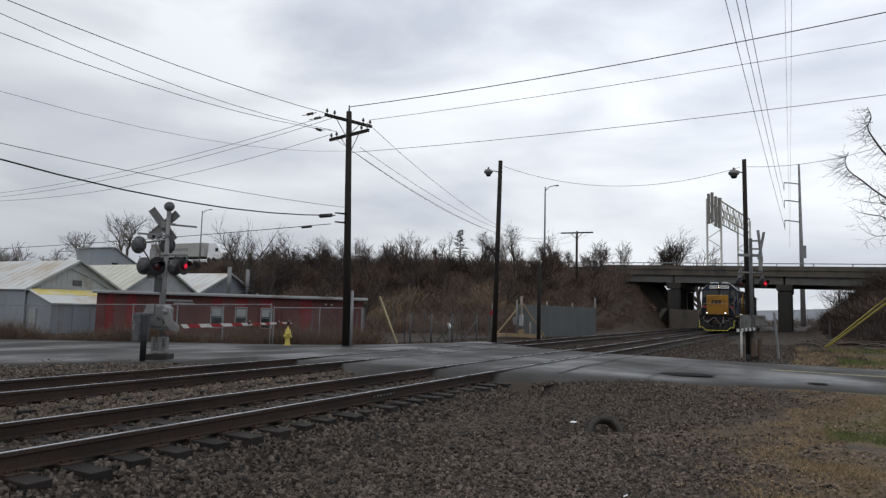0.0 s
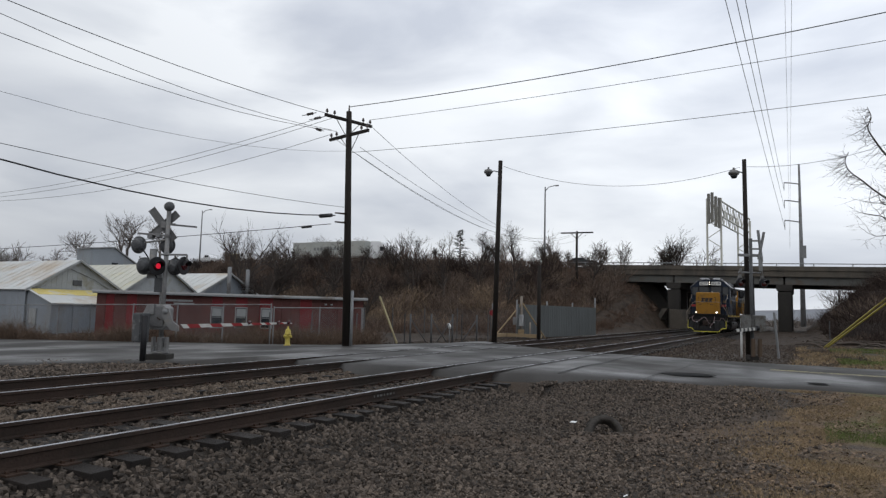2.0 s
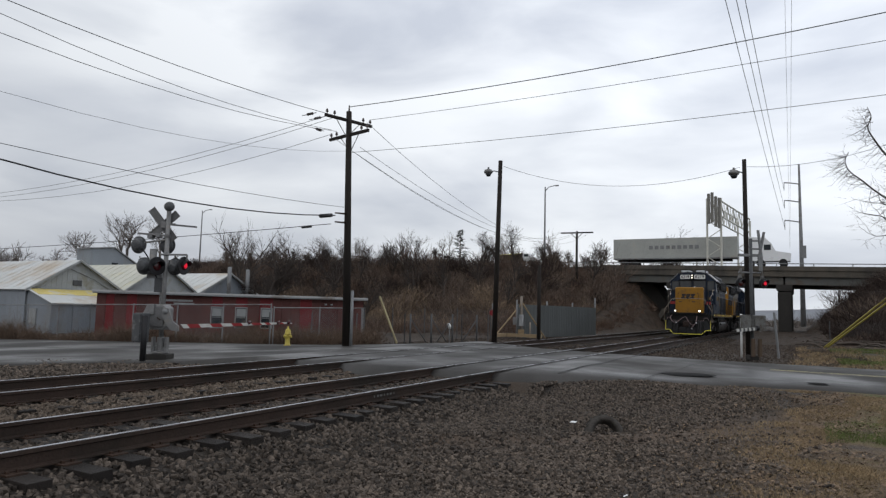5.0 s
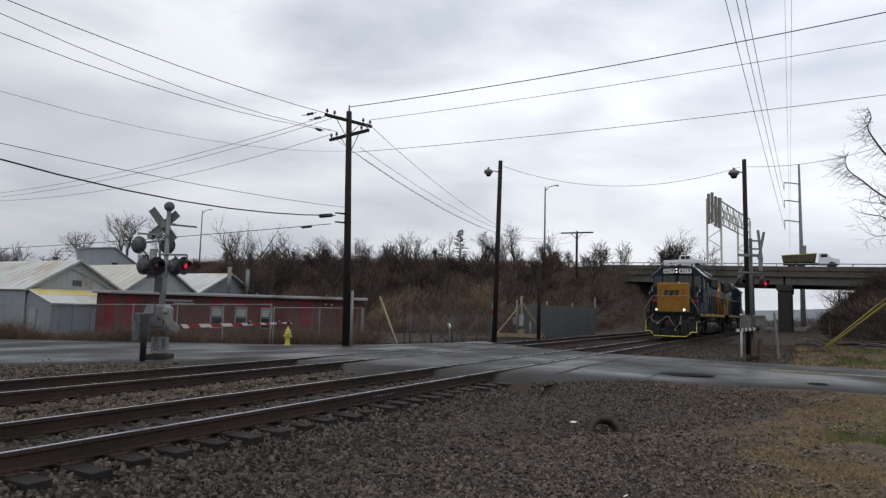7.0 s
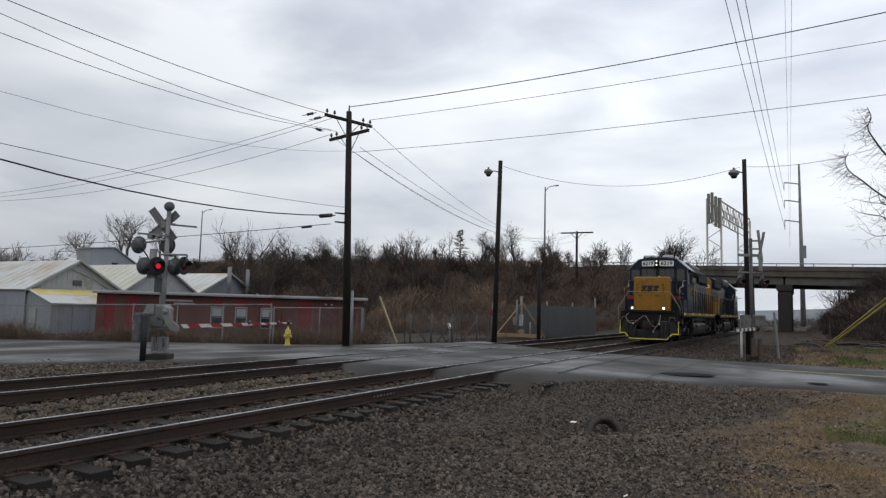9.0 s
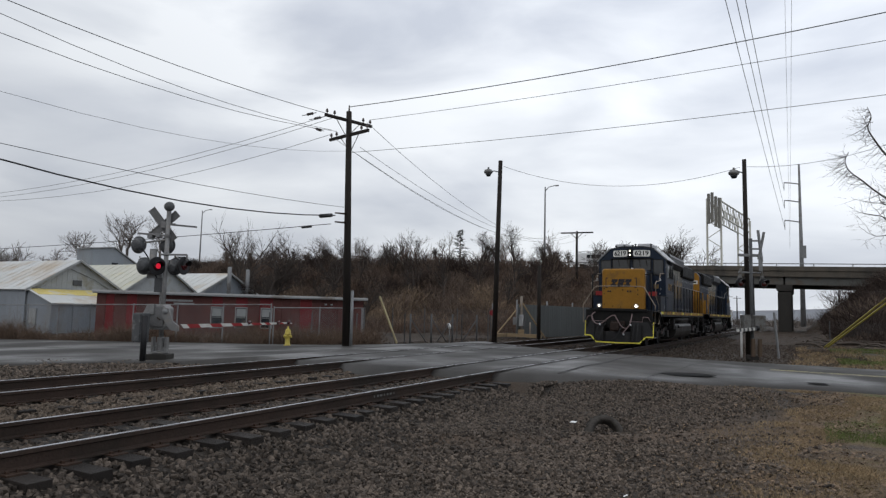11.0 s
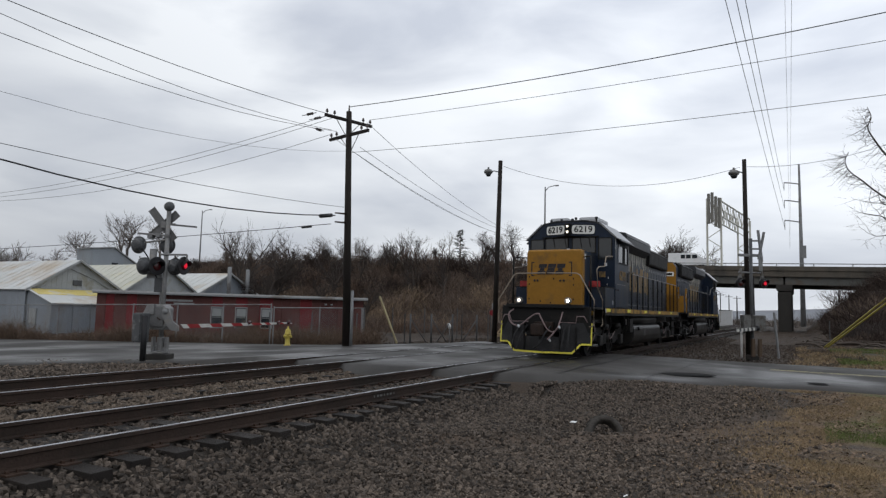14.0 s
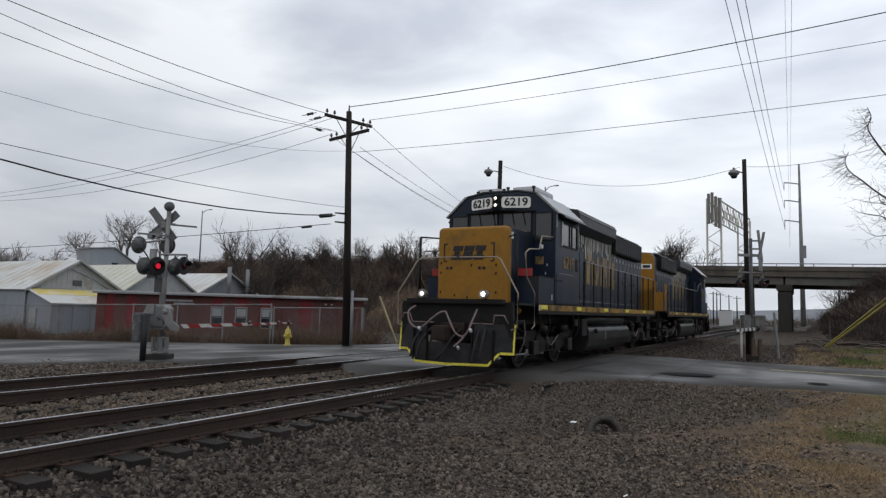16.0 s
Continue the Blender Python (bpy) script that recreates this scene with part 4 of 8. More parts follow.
def build_block():
    b = thing("raised_block", "pale blue-grey raised block above the sheds", "building")
    bm = bmesh.new()
    bm_prism(bm, [(-64, 42.0, 3), (-64, 47.0, 3), (-64, 47.0, 5.6), (-64, 44.6, 7.0), (-64, 42.0, 6.7)], (-2.2, 0, 0))
    part("wall", bm, "blue_wall", b)
    bm = bmesh.new()
    bm_prism(bm, [(-63.8, 41.8, 6.71), (-63.8, 44.6, 7.02), (-63.8, 47.3, 5.5), (-63.8, 47.3, 5.6), (-63.8, 44.6, 7.12), (-63.8, 41.8, 6.81)], (-2.6, 0, 0))
    part("roof", bm, "galv_dull", b)
    box_part("window", "glass_dark", b, -63.96, 44.8, 5.2, 0.06, 0.7, 0.5)
    box_part("base_wall", "blue_wall", b, -65.1, 44.5, 0.75, 2.1, 4.9, 4.6)
    return b


build_block()


def chain_fence(name, pts, h, label, step=2.6, mesh=True, top_rail=True, steel="galv_dull"):
    """Chain-link fence through plan points (x, y)."""
    f = thing(name, label, "fence")
    vs, fs = [], []
    for (x0, y0), (x1, y1) in zip(pts, pts[1:]):
        d = math.hypot(x1 - x0, y1 - y0)
        n = max(1, round(d / step))
        z0, z1 = land_z(x0, y0), land_z(x1, y1)
        for k in range(n + 1):
            t = k / n
            rod_part("post", steel, f, (x0 + (x1 - x0) * t, y0 + (y1 - y0) * t, z0 + (z1 - z0) * t - 0.05), (x0 + (x1 - x0) * t, y0 + (y1 - y0) * t, z0 + (z1 - z0) * t + h + 0.06), 0.032, n=8)
        if top_rail:
            rod_part("top_rail", steel, f, (x0, y0, z0 + h), (x1, y1, z1 + h), 0.026, n=6)
        if mesh:
            u = Vector((x1 - x0, y1 - y0, z1 - z0)).normalized()
            m = int(d / 0.11)
            for s in (-1, 1):
                for k in range(-int(h / 0.11), m + int(h / 0.11)):
                    a0 = k * 0.11
                    lo, hi = (0.0, h)
                    pa, pb = a0, a0 + s * h
                    if min(pa, pb) < 0 or max(pa, pb) > d:
                        continue
                    A = Vector((x0, y0, z0)) + u * pa + Vector((0, 0, lo))
                    B = Vector((x0, y0, z0)) + u * pb + Vector((0, 0, hi))
                    w = u * 0.0035
                    i = len(vs)
                    vs += [A - w, A + w, B + w, B - w]
                    fs.append((i, i + 1, i + 2, i + 3))
    if mesh:
        me = bpy.data.meshes.new("wire_mesh")
        me.from_pydata(vs, [], fs)
        me.materials.append(M[steel])
        ob = new("wire_mesh", me)
        ob.parent = f
        tagged(ob, kind="stuff")
    return f


chain_fence("street_fence", [(-50, 20.6), (-41, 21.6), (-33.7, 22.4), (-23.3, 25.0)], 1.95, "galvanised chain-link fence before the red building")
chain_fence("street_fence", [(-23.2, 25.1), (-19.7, 27.9), (-23.5, 33)], 1.8, "galvanised chain-link fence turning away from the street")
chain_fence("yard_fence", [(-26, 27.8), (-17.7, 28.6), (-16.0, 31.6), (-15.2, 33.2)], 1.5, "low chain-link yard fence with gates", step=2.4, top_rail=False, steel="fence_dark")
chain_fence("rear_fence", [(-24.5, 38.0), (-15.9, 40.4)], 1.9, "dark chain-link fence at the back of the yard", step=2.2, steel="fence_dark", top_rail=False)
chain_fence("east_fence", [(1.6, 56), (12, 57.5)], 1.5, "thin wire fence on dull posts below the bank", step=5, steel="fence_dark", top_rail=False)


def build_yard():
    # gate leaves with slanting braces
    for k, (x, y) in enumerate(((-17.55, 28.9), (-16.95, 30.0), (-16.3, 31.1), (-15.55, 32.5))):
        g = thing("gate_post", "galvanised gate post with a slanting brace", "post", group="yard gate posts")
        z = land_z(x, y)
        rod_part("upright", "fence_dark", g, (x, y, z), (x, y, z + 1.55), 0.045)
        s = 1 if k < 2 else -1
        rod_part("brace", "fence_dark", g, (x, y, z + 1.3), (x + 0.45 * s, y + 0.85 * s, z + 0.1), 0.025)
    sign = thing("round_sign", "small white round sign on the yard gate", "sign")
    rod_part("disc", "white", sign, (-16.42, 30.95, 0.55), (-16.40, 30.98, 0.56), 0.16, n=20)
    rod_part("stem", "galv_dull", sign, (-16.41, 30.99, -0.35), (-16.41, 30.99, 0.55), 0.025)
    stop = thing("stop_sign", "red octagonal sign on a thin post", "sign")
    rod_part("plate", "stop_red", stop, (-17.2, 38.2, 1.3), (-17.18, 38.17, 1.3), 0.2, n=8)
    rod_part("post", "galv_dull", stop, (-17.22, 38.24, -0.5), (-17.22, 38.24, 1.9), 0.035)
    # grey slatted screen fence
    scr = thing("screen_fence", "grey slatted metal screen fence beside the tracks", "fence")
    a, b = Vector((-16.6, 40.9)), Vector((-15.3, 54.9))
    n = 44
    for k in range(n):
        t = (k + 0.5) / n
        p = a.lerp(b, t)
        h = 2.25
        box_part("slat", "grey_panel", scr, p.x, p.y, -0.35 + h / 2, 0.03, (b - a).length / n - 0.02, h, rot=Euler((0, 0, math.atan2(b.x - a.x, b.y - a.y) * -1)).to_matrix())
    for t in (0.0, 0.33, 0.66, 1.0):
        p = a.lerp(b, t)
        rod_part("post", "galv_dull", scr, (p.x - 0.06, p.y, -0.4), (p.x - 0.06, p.y, 2.2 if t < 1 else 2.7), 0.05)
    # timber service stand with meter boxes and raking braces
    st = thing("service_stand", "raw timber stand with grey meter boxes and braces", "utility stand")
    rod_part("post", "pole_light", st, (-16.5, 41.3, -0.35), (-16.5, 41.3, 2.45), 0.09)
    rod_part("brace", "raw_wood", st, (-16.5, 41.3, 1.95), (-17.6, 39.3, -0.3), 0.055, n=6)
    rod_part("brace", "raw_wood", st, (-16.45, 41.3, 2.0), (-15.3, 42.6, -0.3), 0.055, n=6)
    box_part("meter_box", "galv", st, -16.5, 41.12, 0.85, 0.42, 0.16, 0.75, 0.02)
    box_part("meter_box", "galv_dull", st, -16.85, 41.05, 0.8, 0.24, 0.14, 0.5, 0.02)
    box_part("sill_beam", "raw_wood", st, -16.2, 40.4, -0.12, 2.9, 0.2, 0.22)
    box_part("sill_beam", "raw_wood", st, -17.2, 39.6, -0.12, 0.2, 2.0, 0.22)
    box_part("panel", "raw_wood", st, -16.4, 41.0, 0.05, 0.5, 0.1, 0.4)
    for x in (-15.6, -15.1):
        rod_part("stub_post", "pole_light", st, (x, 40.6, -0.3), (x, 40.6, 0.75), 0.05)


build_yard()


def build_hydrant():
    h = thing("fire_hydrant", "chipped yellow fire hydrant beside the street", "hydrant", pose(-20.6, 23.25, -0.42))
    bm = bmesh.new()
    bm_lathe(bm, [(0.17, 0), (0.17, 0.05), (0.115, 0.07), (0.11, 0.5), (0.15, 0.52), (0.15, 0.57), (0.13, 0.6), (0.12, 0.7), (0.07, 0.78), (0.03, 0.8), (0.03, 0.88), (0.01, 0.89)], Matrix(), 16)
    part("barrel", bm, "hydrant", h, smooth=True)
    for d in ((1, 0), (-1, 0), (0, -1)):
        rod_part("outlet", "hydrant", h, (0, 0, 0.44), (0.2 * d[0], 0.2 * d[1], 0.44), 0.07)
    return h


build_hydrant()


# ---- poles, lamps, wires ----
def sag_pts(a, b, sag, n=18):
    a, b = Vector(a), Vector(b)
    return [a.lerp(b, k / n) - Vector((0, 0, 4 * sag * (k / n) * (1 - k / n))) for k in range(n + 1)]


def wire(a, b, sag=0.3, r=0.012, material="wire_grey", label="overhead line wire hung between poles", name="overhead_wire"):
    bm = bmesh.new()
    bm_path(bm, sag_pts(a, b, sag), r, 5)
    ob = part(name, bm, material, None, smooth=True)
    return tagged(ob, label, "cable")


def crossarm(parent, m, length, pins):
    """A timber arm along local x with braces and insulators."""
    arm = box_part("crossarm", "pole", parent, 0, 0, 0, length, 0.11, 0.13, 0.01)
    arm.matrix_basis = m
    for u in pins:
        bm = bmesh.new()
        bm_lathe(bm, [(0.02, 0), (0.02, 0.08), (0.06, 0.09), (0.065, 0.14), (0.045, 0.17), (0.055, 0.2), (0.03, 0.24)], pose(u, 0, 0.06), 10)
        part("insulator", bm, "insul", arm, smooth=True)
    for s in (-1, 1):
        bm = bmesh.new()
        bm_rod(bm, (s * 0.62, 0.07, -0.06), (0.0, 0.14, -0.75), 0.018, n=6)
        part("brace", bm, "galv_dull", arm)
    return arm


def wood_pole(x, y, zb, zt, r0, r1, label, lean=(0, 0)):
    p = thing("utility_pole", label, "utility pole", pose(x, y, zb))
    rod_part("shaft", "pole", p, (0, 0, -0.4), (lean[0], lean[1], zt - zb), r0, r1, 14)
    return p


MAIN = Vector((-17.93, 24.1, -0.35))
main_pole = wood_pole(MAIN.x, MAIN.y, MAIN.z, 10.35, 0.19, 0.125, "tall dark creosoted utility pole with two crossarms", (-0.26, -0.14))
UP_DIR, LOW_DIR = math.degrees(math.atan2(2.49, 0.81)), math.degrees(math.atan2(-0.72, 2.75))
crossarm(main_pole, pose(-0.25, -0.13, 10.28, 0, 0, UP_DIR), 2.6, (-1.2, -0.8, 0.8, 1.2))
crossarm(main_pole, pose(-0.24, -0.13, 9.6, 0, 0, LOW_DIR), 2.8, (-1.3, -0.9, 0.9, 1.3))
rod_part("pole_top_pin", "insul", main_pole, (-0.26, -0.14, 10.65), (-0.26, -0.14, 11.0), 0.045, 0.03)
rod_part("conduit", "galv_dull", main_pole, (0.22, 0.02, -0.1), (0.2, 0.02, 2.5), 0.07, label="grey riser pipe strapped to the pole")
for z, a in ((5.95, 20), (5.55, 200)):
    rod_part("dead_end", "insul", main_pole, (-0.15, -0.1, z), (-0.22, -0.9, z - 0.05), 0.05, 0.03)


def arm_at(dirn, u, z):
    a = radians(dirn)
    return (MAIN.x - 0.25 + u * math.cos(a), MAIN.y - 0.13 + u * math.sin(a), MAIN.z + z)


# across the road to the east
wire((MAIN.x - 0.26, MAIN.y - 0.1, 10.59), (22, 25.2, 13.4), 0.78, 0.019)
wire(arm_at(UP_DIR, 1.2, 10.58), (22, 25.8, 11.82), 0.41, 0.011)
wire((MAIN.x - 0.17, MAIN.y - 0.1, 8.44), (22, 25.0, 9.66), 0.54, 0.011)
# down the line to the south-west
wire(arm_at(UP_DIR, -1.2, 10.35), (-18.2, -14, 11.47), 1.35, 0.013)
wire(arm_at(LOW_DIR, -1.3, 10.07), (-18.8, -14, 14.58), 2.56, 0.011)
wire(arm_at(LOW_DIR, -0.9, 9.93), (-18.4, -14, 12.57), 2.37, 0.011)
wire((MAIN.x - 0.2, MAIN.y - 0.2, 8.49), (-18.2, -14, 11.52), 3.09, 0.006)
wire((MAIN.x - 0.17, MAIN.y - 0.1, 5.9), (-18.2, -14, 7.16), 1.06, 0.010, "wire", "black service cable hung between poles")
wire((MAIN.x - 0.22, MAIN.y - 0.9, 5.44), (-18.2, -14, 11.19), 2.8, 0.024, "wire", "thick black bundled cable hung between poles")
wire((MAIN.x - 0.6, MAIN.y - 0.7, 5.1), (-62, 21.5, 4.3), 0.25, 0.016, "wire", "black service cable running to the west")
wire(arm_at(UP_DIR, -1.2, 10.24), (-68, 21, 9.11), 1.76, 0.011)
wire(arm_at(UP_DIR, -0.8, 10.26), (-68, 21, 9.14), 1.98, 0.011)
wire(arm_at(LOW_DIR, -1.3, 9.86), (-68, 21, 10.39), 2.51, 0.011)
sp = thing("cable_splice", "black splice case on the bundled cable", "cable splice")
rod_part("case", "wire", sp, (-18.16, 22.95, 5.41), (-18.17, 22.2, 5.27), 0.085, n=12)
sp2 = thing("cable_splice", "black splice case on the service cable", "cable splice")
rod_part("case", "wire", sp2, (-19.6, 23.35, 5.02), (-20.1, 23.3, 4.99), 0.06, n=12)
wire((-18.05, 24.1, 4.2), (-20.5, 27, -0.4), 0.02, 0.008, label="thin guy wire from the pole to the ground")

for (ax, ay, az), (bx, by, bz) in ((arm_at(UP_DIR, -1.2, 10.5), (-68, 21, 6.6)), (arm_at(UP_DIR, -0.8, 10.4), (-68, 21, 6.3)), (arm_at(LOW_DIR, -1.3, 9.9), (-18.6, -14, 7.3))):
    a_, b_ = Vector((ax, ay, az)), Vector((bx, by, bz))
    d_ = (b_ - a_).normalized()
    ins = thing("strain_insulator", "brown strain insulator on an overhead wire", "insulator", group="strain insulators")
    for k in range(3):
        rod_part("disc", "insul", ins, a_ + d_ * (0.8 + 0.12 * k), a_ + d_ * (0.87 + 0.12 * k), 0.07, 0.05, 10)
    rod_part("link", "wire", ins, a_ + d_ * 0.6, a_ + d_ * 1.4, 0.018, n=6)

# street lamp poles beside the tracks


def lamp_pole(x, y, zb, zt, off, lean, label, r=0.14):
    p = thing("street_lamp", label, "street lamp", pose(x, y, zb))
    rod_part("pole", "pole", p, (0, 0, -0.4), (lean[0], lean[1], zt - zb), r, r * 0.78, 12)
    top = Vector((lean[0], lean[1], zt - zb - 0.62))
    end = top + Vector((off[0], off[1], 0.02))
    tube_part("arm", "galv_dull", p, [top, top.lerp(end, 0.5) + Vector((0, 0, 0.06)), end], 0.03)
    bm = bmesh.new()
    bmesh.ops.create_uvsphere(bm, u_segments=14, v_segments=8, radius=0.24, matrix=Matrix.Translation(end) @ Matrix.Diagonal((1, 1, 0.62, 1)))
    head = part("lamp_head", bm, "alu", p, "dull aluminium lamp head", smooth=True)
    rod_part("lens", "glass_dark", head, end - Vector((0, 0, 0.1)), end - Vector((0, 0, 0.24)), 0.17, 0.1, 12)
    rod_part("photocell", "galv_dull", head, end + Vector((0, 0, 0.12)), end + Vector((0, 0, 0.24)), 0.05)
    return p


lamp_pole(-14.05, 31.45, -0.3, 9.3, (-0.55, -0.3), (0.15, 0.08), "dark timber pole with a street lamp by the tracks")
lamp_pole(-2.16, 31.96, -0.25, 8.44, (-0.42, -0.1), (-0.06, -0.03), "dark timber pole with a street lamp by the crossing signal", 0.115)
wire((-13.7, 31.5, 8.98), (-2.4, 31.95, 8.1), 0.95, 0.010)
wire((-2.18, 31.9, 8.1), (12, 31.9, 14.4), 1.99, 0.010)
short = thing("timber_post", "short dark timber pole beside the second track", "pole", pose(-14.63, 39.55, -0.3))
rod_part("shaft", "pole", short, (0, 0, -0.3), (0, 0, 4.65), 0.13, 0.11, 12)
far_pole = thing("utility_pole", "distant utility pole with one long crossarm", "utility pole", pose(-26.26, 85, 5.0))
rod_part("shaft", "pole", far_pole, (0, 0, -3), (0, 0, 7.25), 0.19, 0.14, 10)
box_part("crossarm", "pole", far_pole, 0, 0, 7.05, 4.3, 0.14, 0.17, rot=Euler((0, 0, radians(4))).to_matrix())
for s in (-1, 1):
    rod_part("brace", "pole", far_pole, (s * 0.8, -0.08, 7.0), (0, -0.12, 6.2), 0.04, n=6)
for u, zs, xe, ze, sg in ((0.9, 8.89, -26.2, 12.2, 2.3), (0.7, 8.6, -26.0, 12.2, 2.5), (-0.9, 9.54, -28.3, 12.2, 2.4)):
    wire(arm_at(LOW_DIR, u, zs), (xe, 85, ze), sg, 0.011)
wire(arm_at(LOW_DIR, 1.3, 9.95), (-24.3, 85, 12.2), 3.3, 0.011)
# yellow guarded guy wires
for a, b in (((1.0, 45.0, -0.2), (4.6, 37.2, 3.6)), ((1.15, 45.3, -0.2), (4.9, 38.6, 3.5))):
    g = thing("guy_wire", "guy wire with a bright yellow plastic guard", "guy wire", group="guarded guy wires")
    rod_part("guard", "guard_yellow", g, a, b, 0.05, n=8)
    rod_part("anchor", "galv_dull", g, Vector(a) - (Vector(b) - Vector(a)) * 0.05, a, 0.02, n=6)
g = thing("guy_wire", "slanting pale guy guard beside the yard", "guy wire")
rod_part("guard", "guard_pale", g, (-18.2, 28.7, -0.35), (-19.0, 28.2, 2.0), 0.05, n=8)

# tall transmission pole beyond the bridge, with its conductors
tw = thing("transmission_pole", "tall grey steel transmission pole with three arms", "transmission pole", pose(-0.2, 180, 0))
rod_part("shaft", "galv_dull", tw, (0, 0, -1), (-0.2, 0, 38.8), 0.62, 0.22, 14)
for z in (25.3, 30.2, 34.6):
    tube_part("arm", "galv_dull", tw, [(-0.2, 0, z - 0.6), (-2.0, 0, z - 0.2), (-3.5, 0, z)], 0.14, label="steel arm")
    rod_part("insulator", "galv_dull", tw, (-3.5, 0, z), (-3.5, 0, z - 1.9 if z > 26 else z - 2.3), 0.09, n=6)
box_part("platform", "galv_dull", tw, 0.3, 0, 17.5, 1.3, 0.8, 3.0)
for (x, z), ze in zip(((-5.6, 28.8), (-4.7, 28.6), (-4.0, 28.5)), (23.4, 28.3, 32.7)):
    a = Vector((-3.7, 180, ze))
    b = Vector((x, 59.8, z))
    wire(a, b + (b - a) * 0.7 + Vector((0, 0, 3.0)), 1.0, 0.034, "wire_grey", "high-voltage conductor from the transmission pole")
for x in (-3.0, -2.3):
    wire((-3.8, 250, 25), (x + 2.0, 70, 38), 1.0, 0.02, "wire_grey", "thin high-voltage conductor in the distance")

# highway lamps and the sign gantry on the bridge


def highway_lamp(x, y, zb, h, arm):
    p = thing("highway_lamp", "slender grey highway lamp on the embankment", "street lamp", pose(x, y, zb), group="highway lamps")
    rod_part("shaft", "galv_dull", p, (0, 0, 0), (0, 0, h), 0.17, 0.10, 10)
    tube_part("arm", "galv_dull", p, [(0, 0, h - 0.6), (arm * 0.35, 0, h - 0.05), (arm, 0, h + 0.15)], 0.06)
    box_part("lamp_head", "galv_dull", p, arm + 0.2, 0, h + 0.1, 0.6, 0.25, 0.16, 0.04)


highway_lamp(-34.0, YB + 2, 6.5, 13.8, 1.6)
highway_lamp(-107.5, YB + 2, 7.0, 13.3, 2.2)


def build_gantry():
    g = thing("sign_gantry", "pale lattice highway sign gantry above the bridge", "sign gantry")
    zt0 = 8.0
    y0, y1 = YB + 0.2, YB + 14.0

    def col(x, y, zb, zt):
        rod_part("column", "truss", g, (x, y, zb), (x, y, zt), 0.13, n=8)

    def lattice(x0, x1, y, zb, zt, n):
        for k in range(n):
            a, b = zb + (zt - zb) * k / n, zb + (zt - zb) * (k + 1) / n
            p, q = (x0, x1) if k % 2 else (x1, x0)
            rod_part("lattice_bar", "truss", g, (p, y, a), (q, y, b), 0.055, n=6)
    for x in (-10.95, -9.25):
        col(x, y0, zt0 - 0.6, 16.9)
    lattice(-10.95, -9.25, y0, zt0, 14.0, 5)
    ye = YB + 14.4
    xs = [(-8.4, -6.75)]
    for x in xs[0]:
        col(x, ye, zt0 - 0.6, 15.6)
    lattice(xs[0][0], xs[0][1], ye, zt0, 14.0, 5)
    # box truss between the two towers
    A0, B0 = Vector((-9.25, y0, 16.5)), Vector((-6.8, ye, 15.9))
    A1, B1 = Vector((-9.25, y0, 14.0)), Vector((-8.35, ye, 13.8))
    for off in (Vector((0, 0, 0)), Vector((-1.6, 0, 0))):
        for dz in (0, -2.0):
            rod_part("chord", "truss", g, A0 + off + Vector((0, 0, dz)), B0 + off + Vector((0, 0, dz)), 0.11, n=8)
        for k in range(10):
            a, b = A0.lerp(B0, k / 10), A0.lerp(B0, (k + 1) / 10)
            rod_part("lattice_bar", "truss", g, a + off + Vector((0, 0, -2.0 * (k % 2))), b + off + Vector((0, 0, -2.0 * ((k + 1) % 2))), 0.06, n=6)
            rod_part("lattice_bar", "truss", g, a + off + Vector((0, 0, -2.0)), a + off, 0.045, n=6)
    for k in range(4):
        x = -10.7 + 0.42 * k
        box_part("sign_panel", "sign_back", g, x, y0 - 0.3, 15.5 - 0.2 * k + (0.35 if k == 1 else 0), 0.38, 0.12, 4.0, 0.02, label="back of a weathered sign panel")


build_gantry()


# ---- crossing signals ----
def lamp_unit(parent, x, y, z, face, lens_mat, name="flasher_lamp", r=0.27):
    """Round backplate, domed back, hood and lens; face: heading of the lens in degrees from local +x."""
    m = pose(x, y, z, 0, 0, face) @ Euler((0, radians(90), 0)).to_matrix().to_4x4()
    bm = bmesh.new()
    bm_lathe(bm, [(0.06, -0.2), (0.15, -0.17), (0.21, -0.08), (0.22, -0.02), (r, -0.015), (r, 0.01), (0.0, 0.012)], m, 24)
    lamp = part(name, bm, "sig_back" if face > 0 else "sig_black", parent, "dark round signal lamp", smooth=False)
    bm = bmesh.new()
    pr = [(0.155, 0.012), (0.155, 0.21), (0.148, 0.21), (0.148, 0.012)]
    rings = []
    for k in range(13):
        a = math.pi * (0.5 + 1.0 * k / 12)
        rings.append([bm.verts.new(m @ Vector((q * math.cos(a), q * math.sin(a), w * (1.0 if w < 0.02 else 0.6 + 0.4 * math.sin(math.pi * k / 12))))) for q, w in pr])
    for a, b in zip(rings, rings[1:]):
        for k in range(4):
            bm.faces.new((a[k], a[(k + 1) % 4], b[(k + 1) % 4], b[k]))
    part("hood", bm, "sig_black", lamp)
    bm = bmesh.new()
    bm_lathe(bm, [(0.145, 0.014), (0.13, 0.03), (0.08, 0.045), (0.02, 0.05)], m, 20)
    part("lens", bm, lens_mat, lamp, "red glass lens", smooth=True)
    return lamp


def bulb(parent, x, y, z, face):
    """The glowing lamp disc that the flasher brings forward."""
    m = Euler((0, radians(90), 0)).to_matrix().to_4x4()
    bm = bmesh.new()
    bm_lathe(bm, [(0.075, 0.0), (0.085, 0.01), (0.07, 0.02), (0.02, 0.026)], m, 18)
    ob = part("lamp_glow", bm, "red_lit", parent, "lit red lamp", smooth=True)
    ob.matrix_basis = pose(x, y, z, 0, 0, face)
    return ob


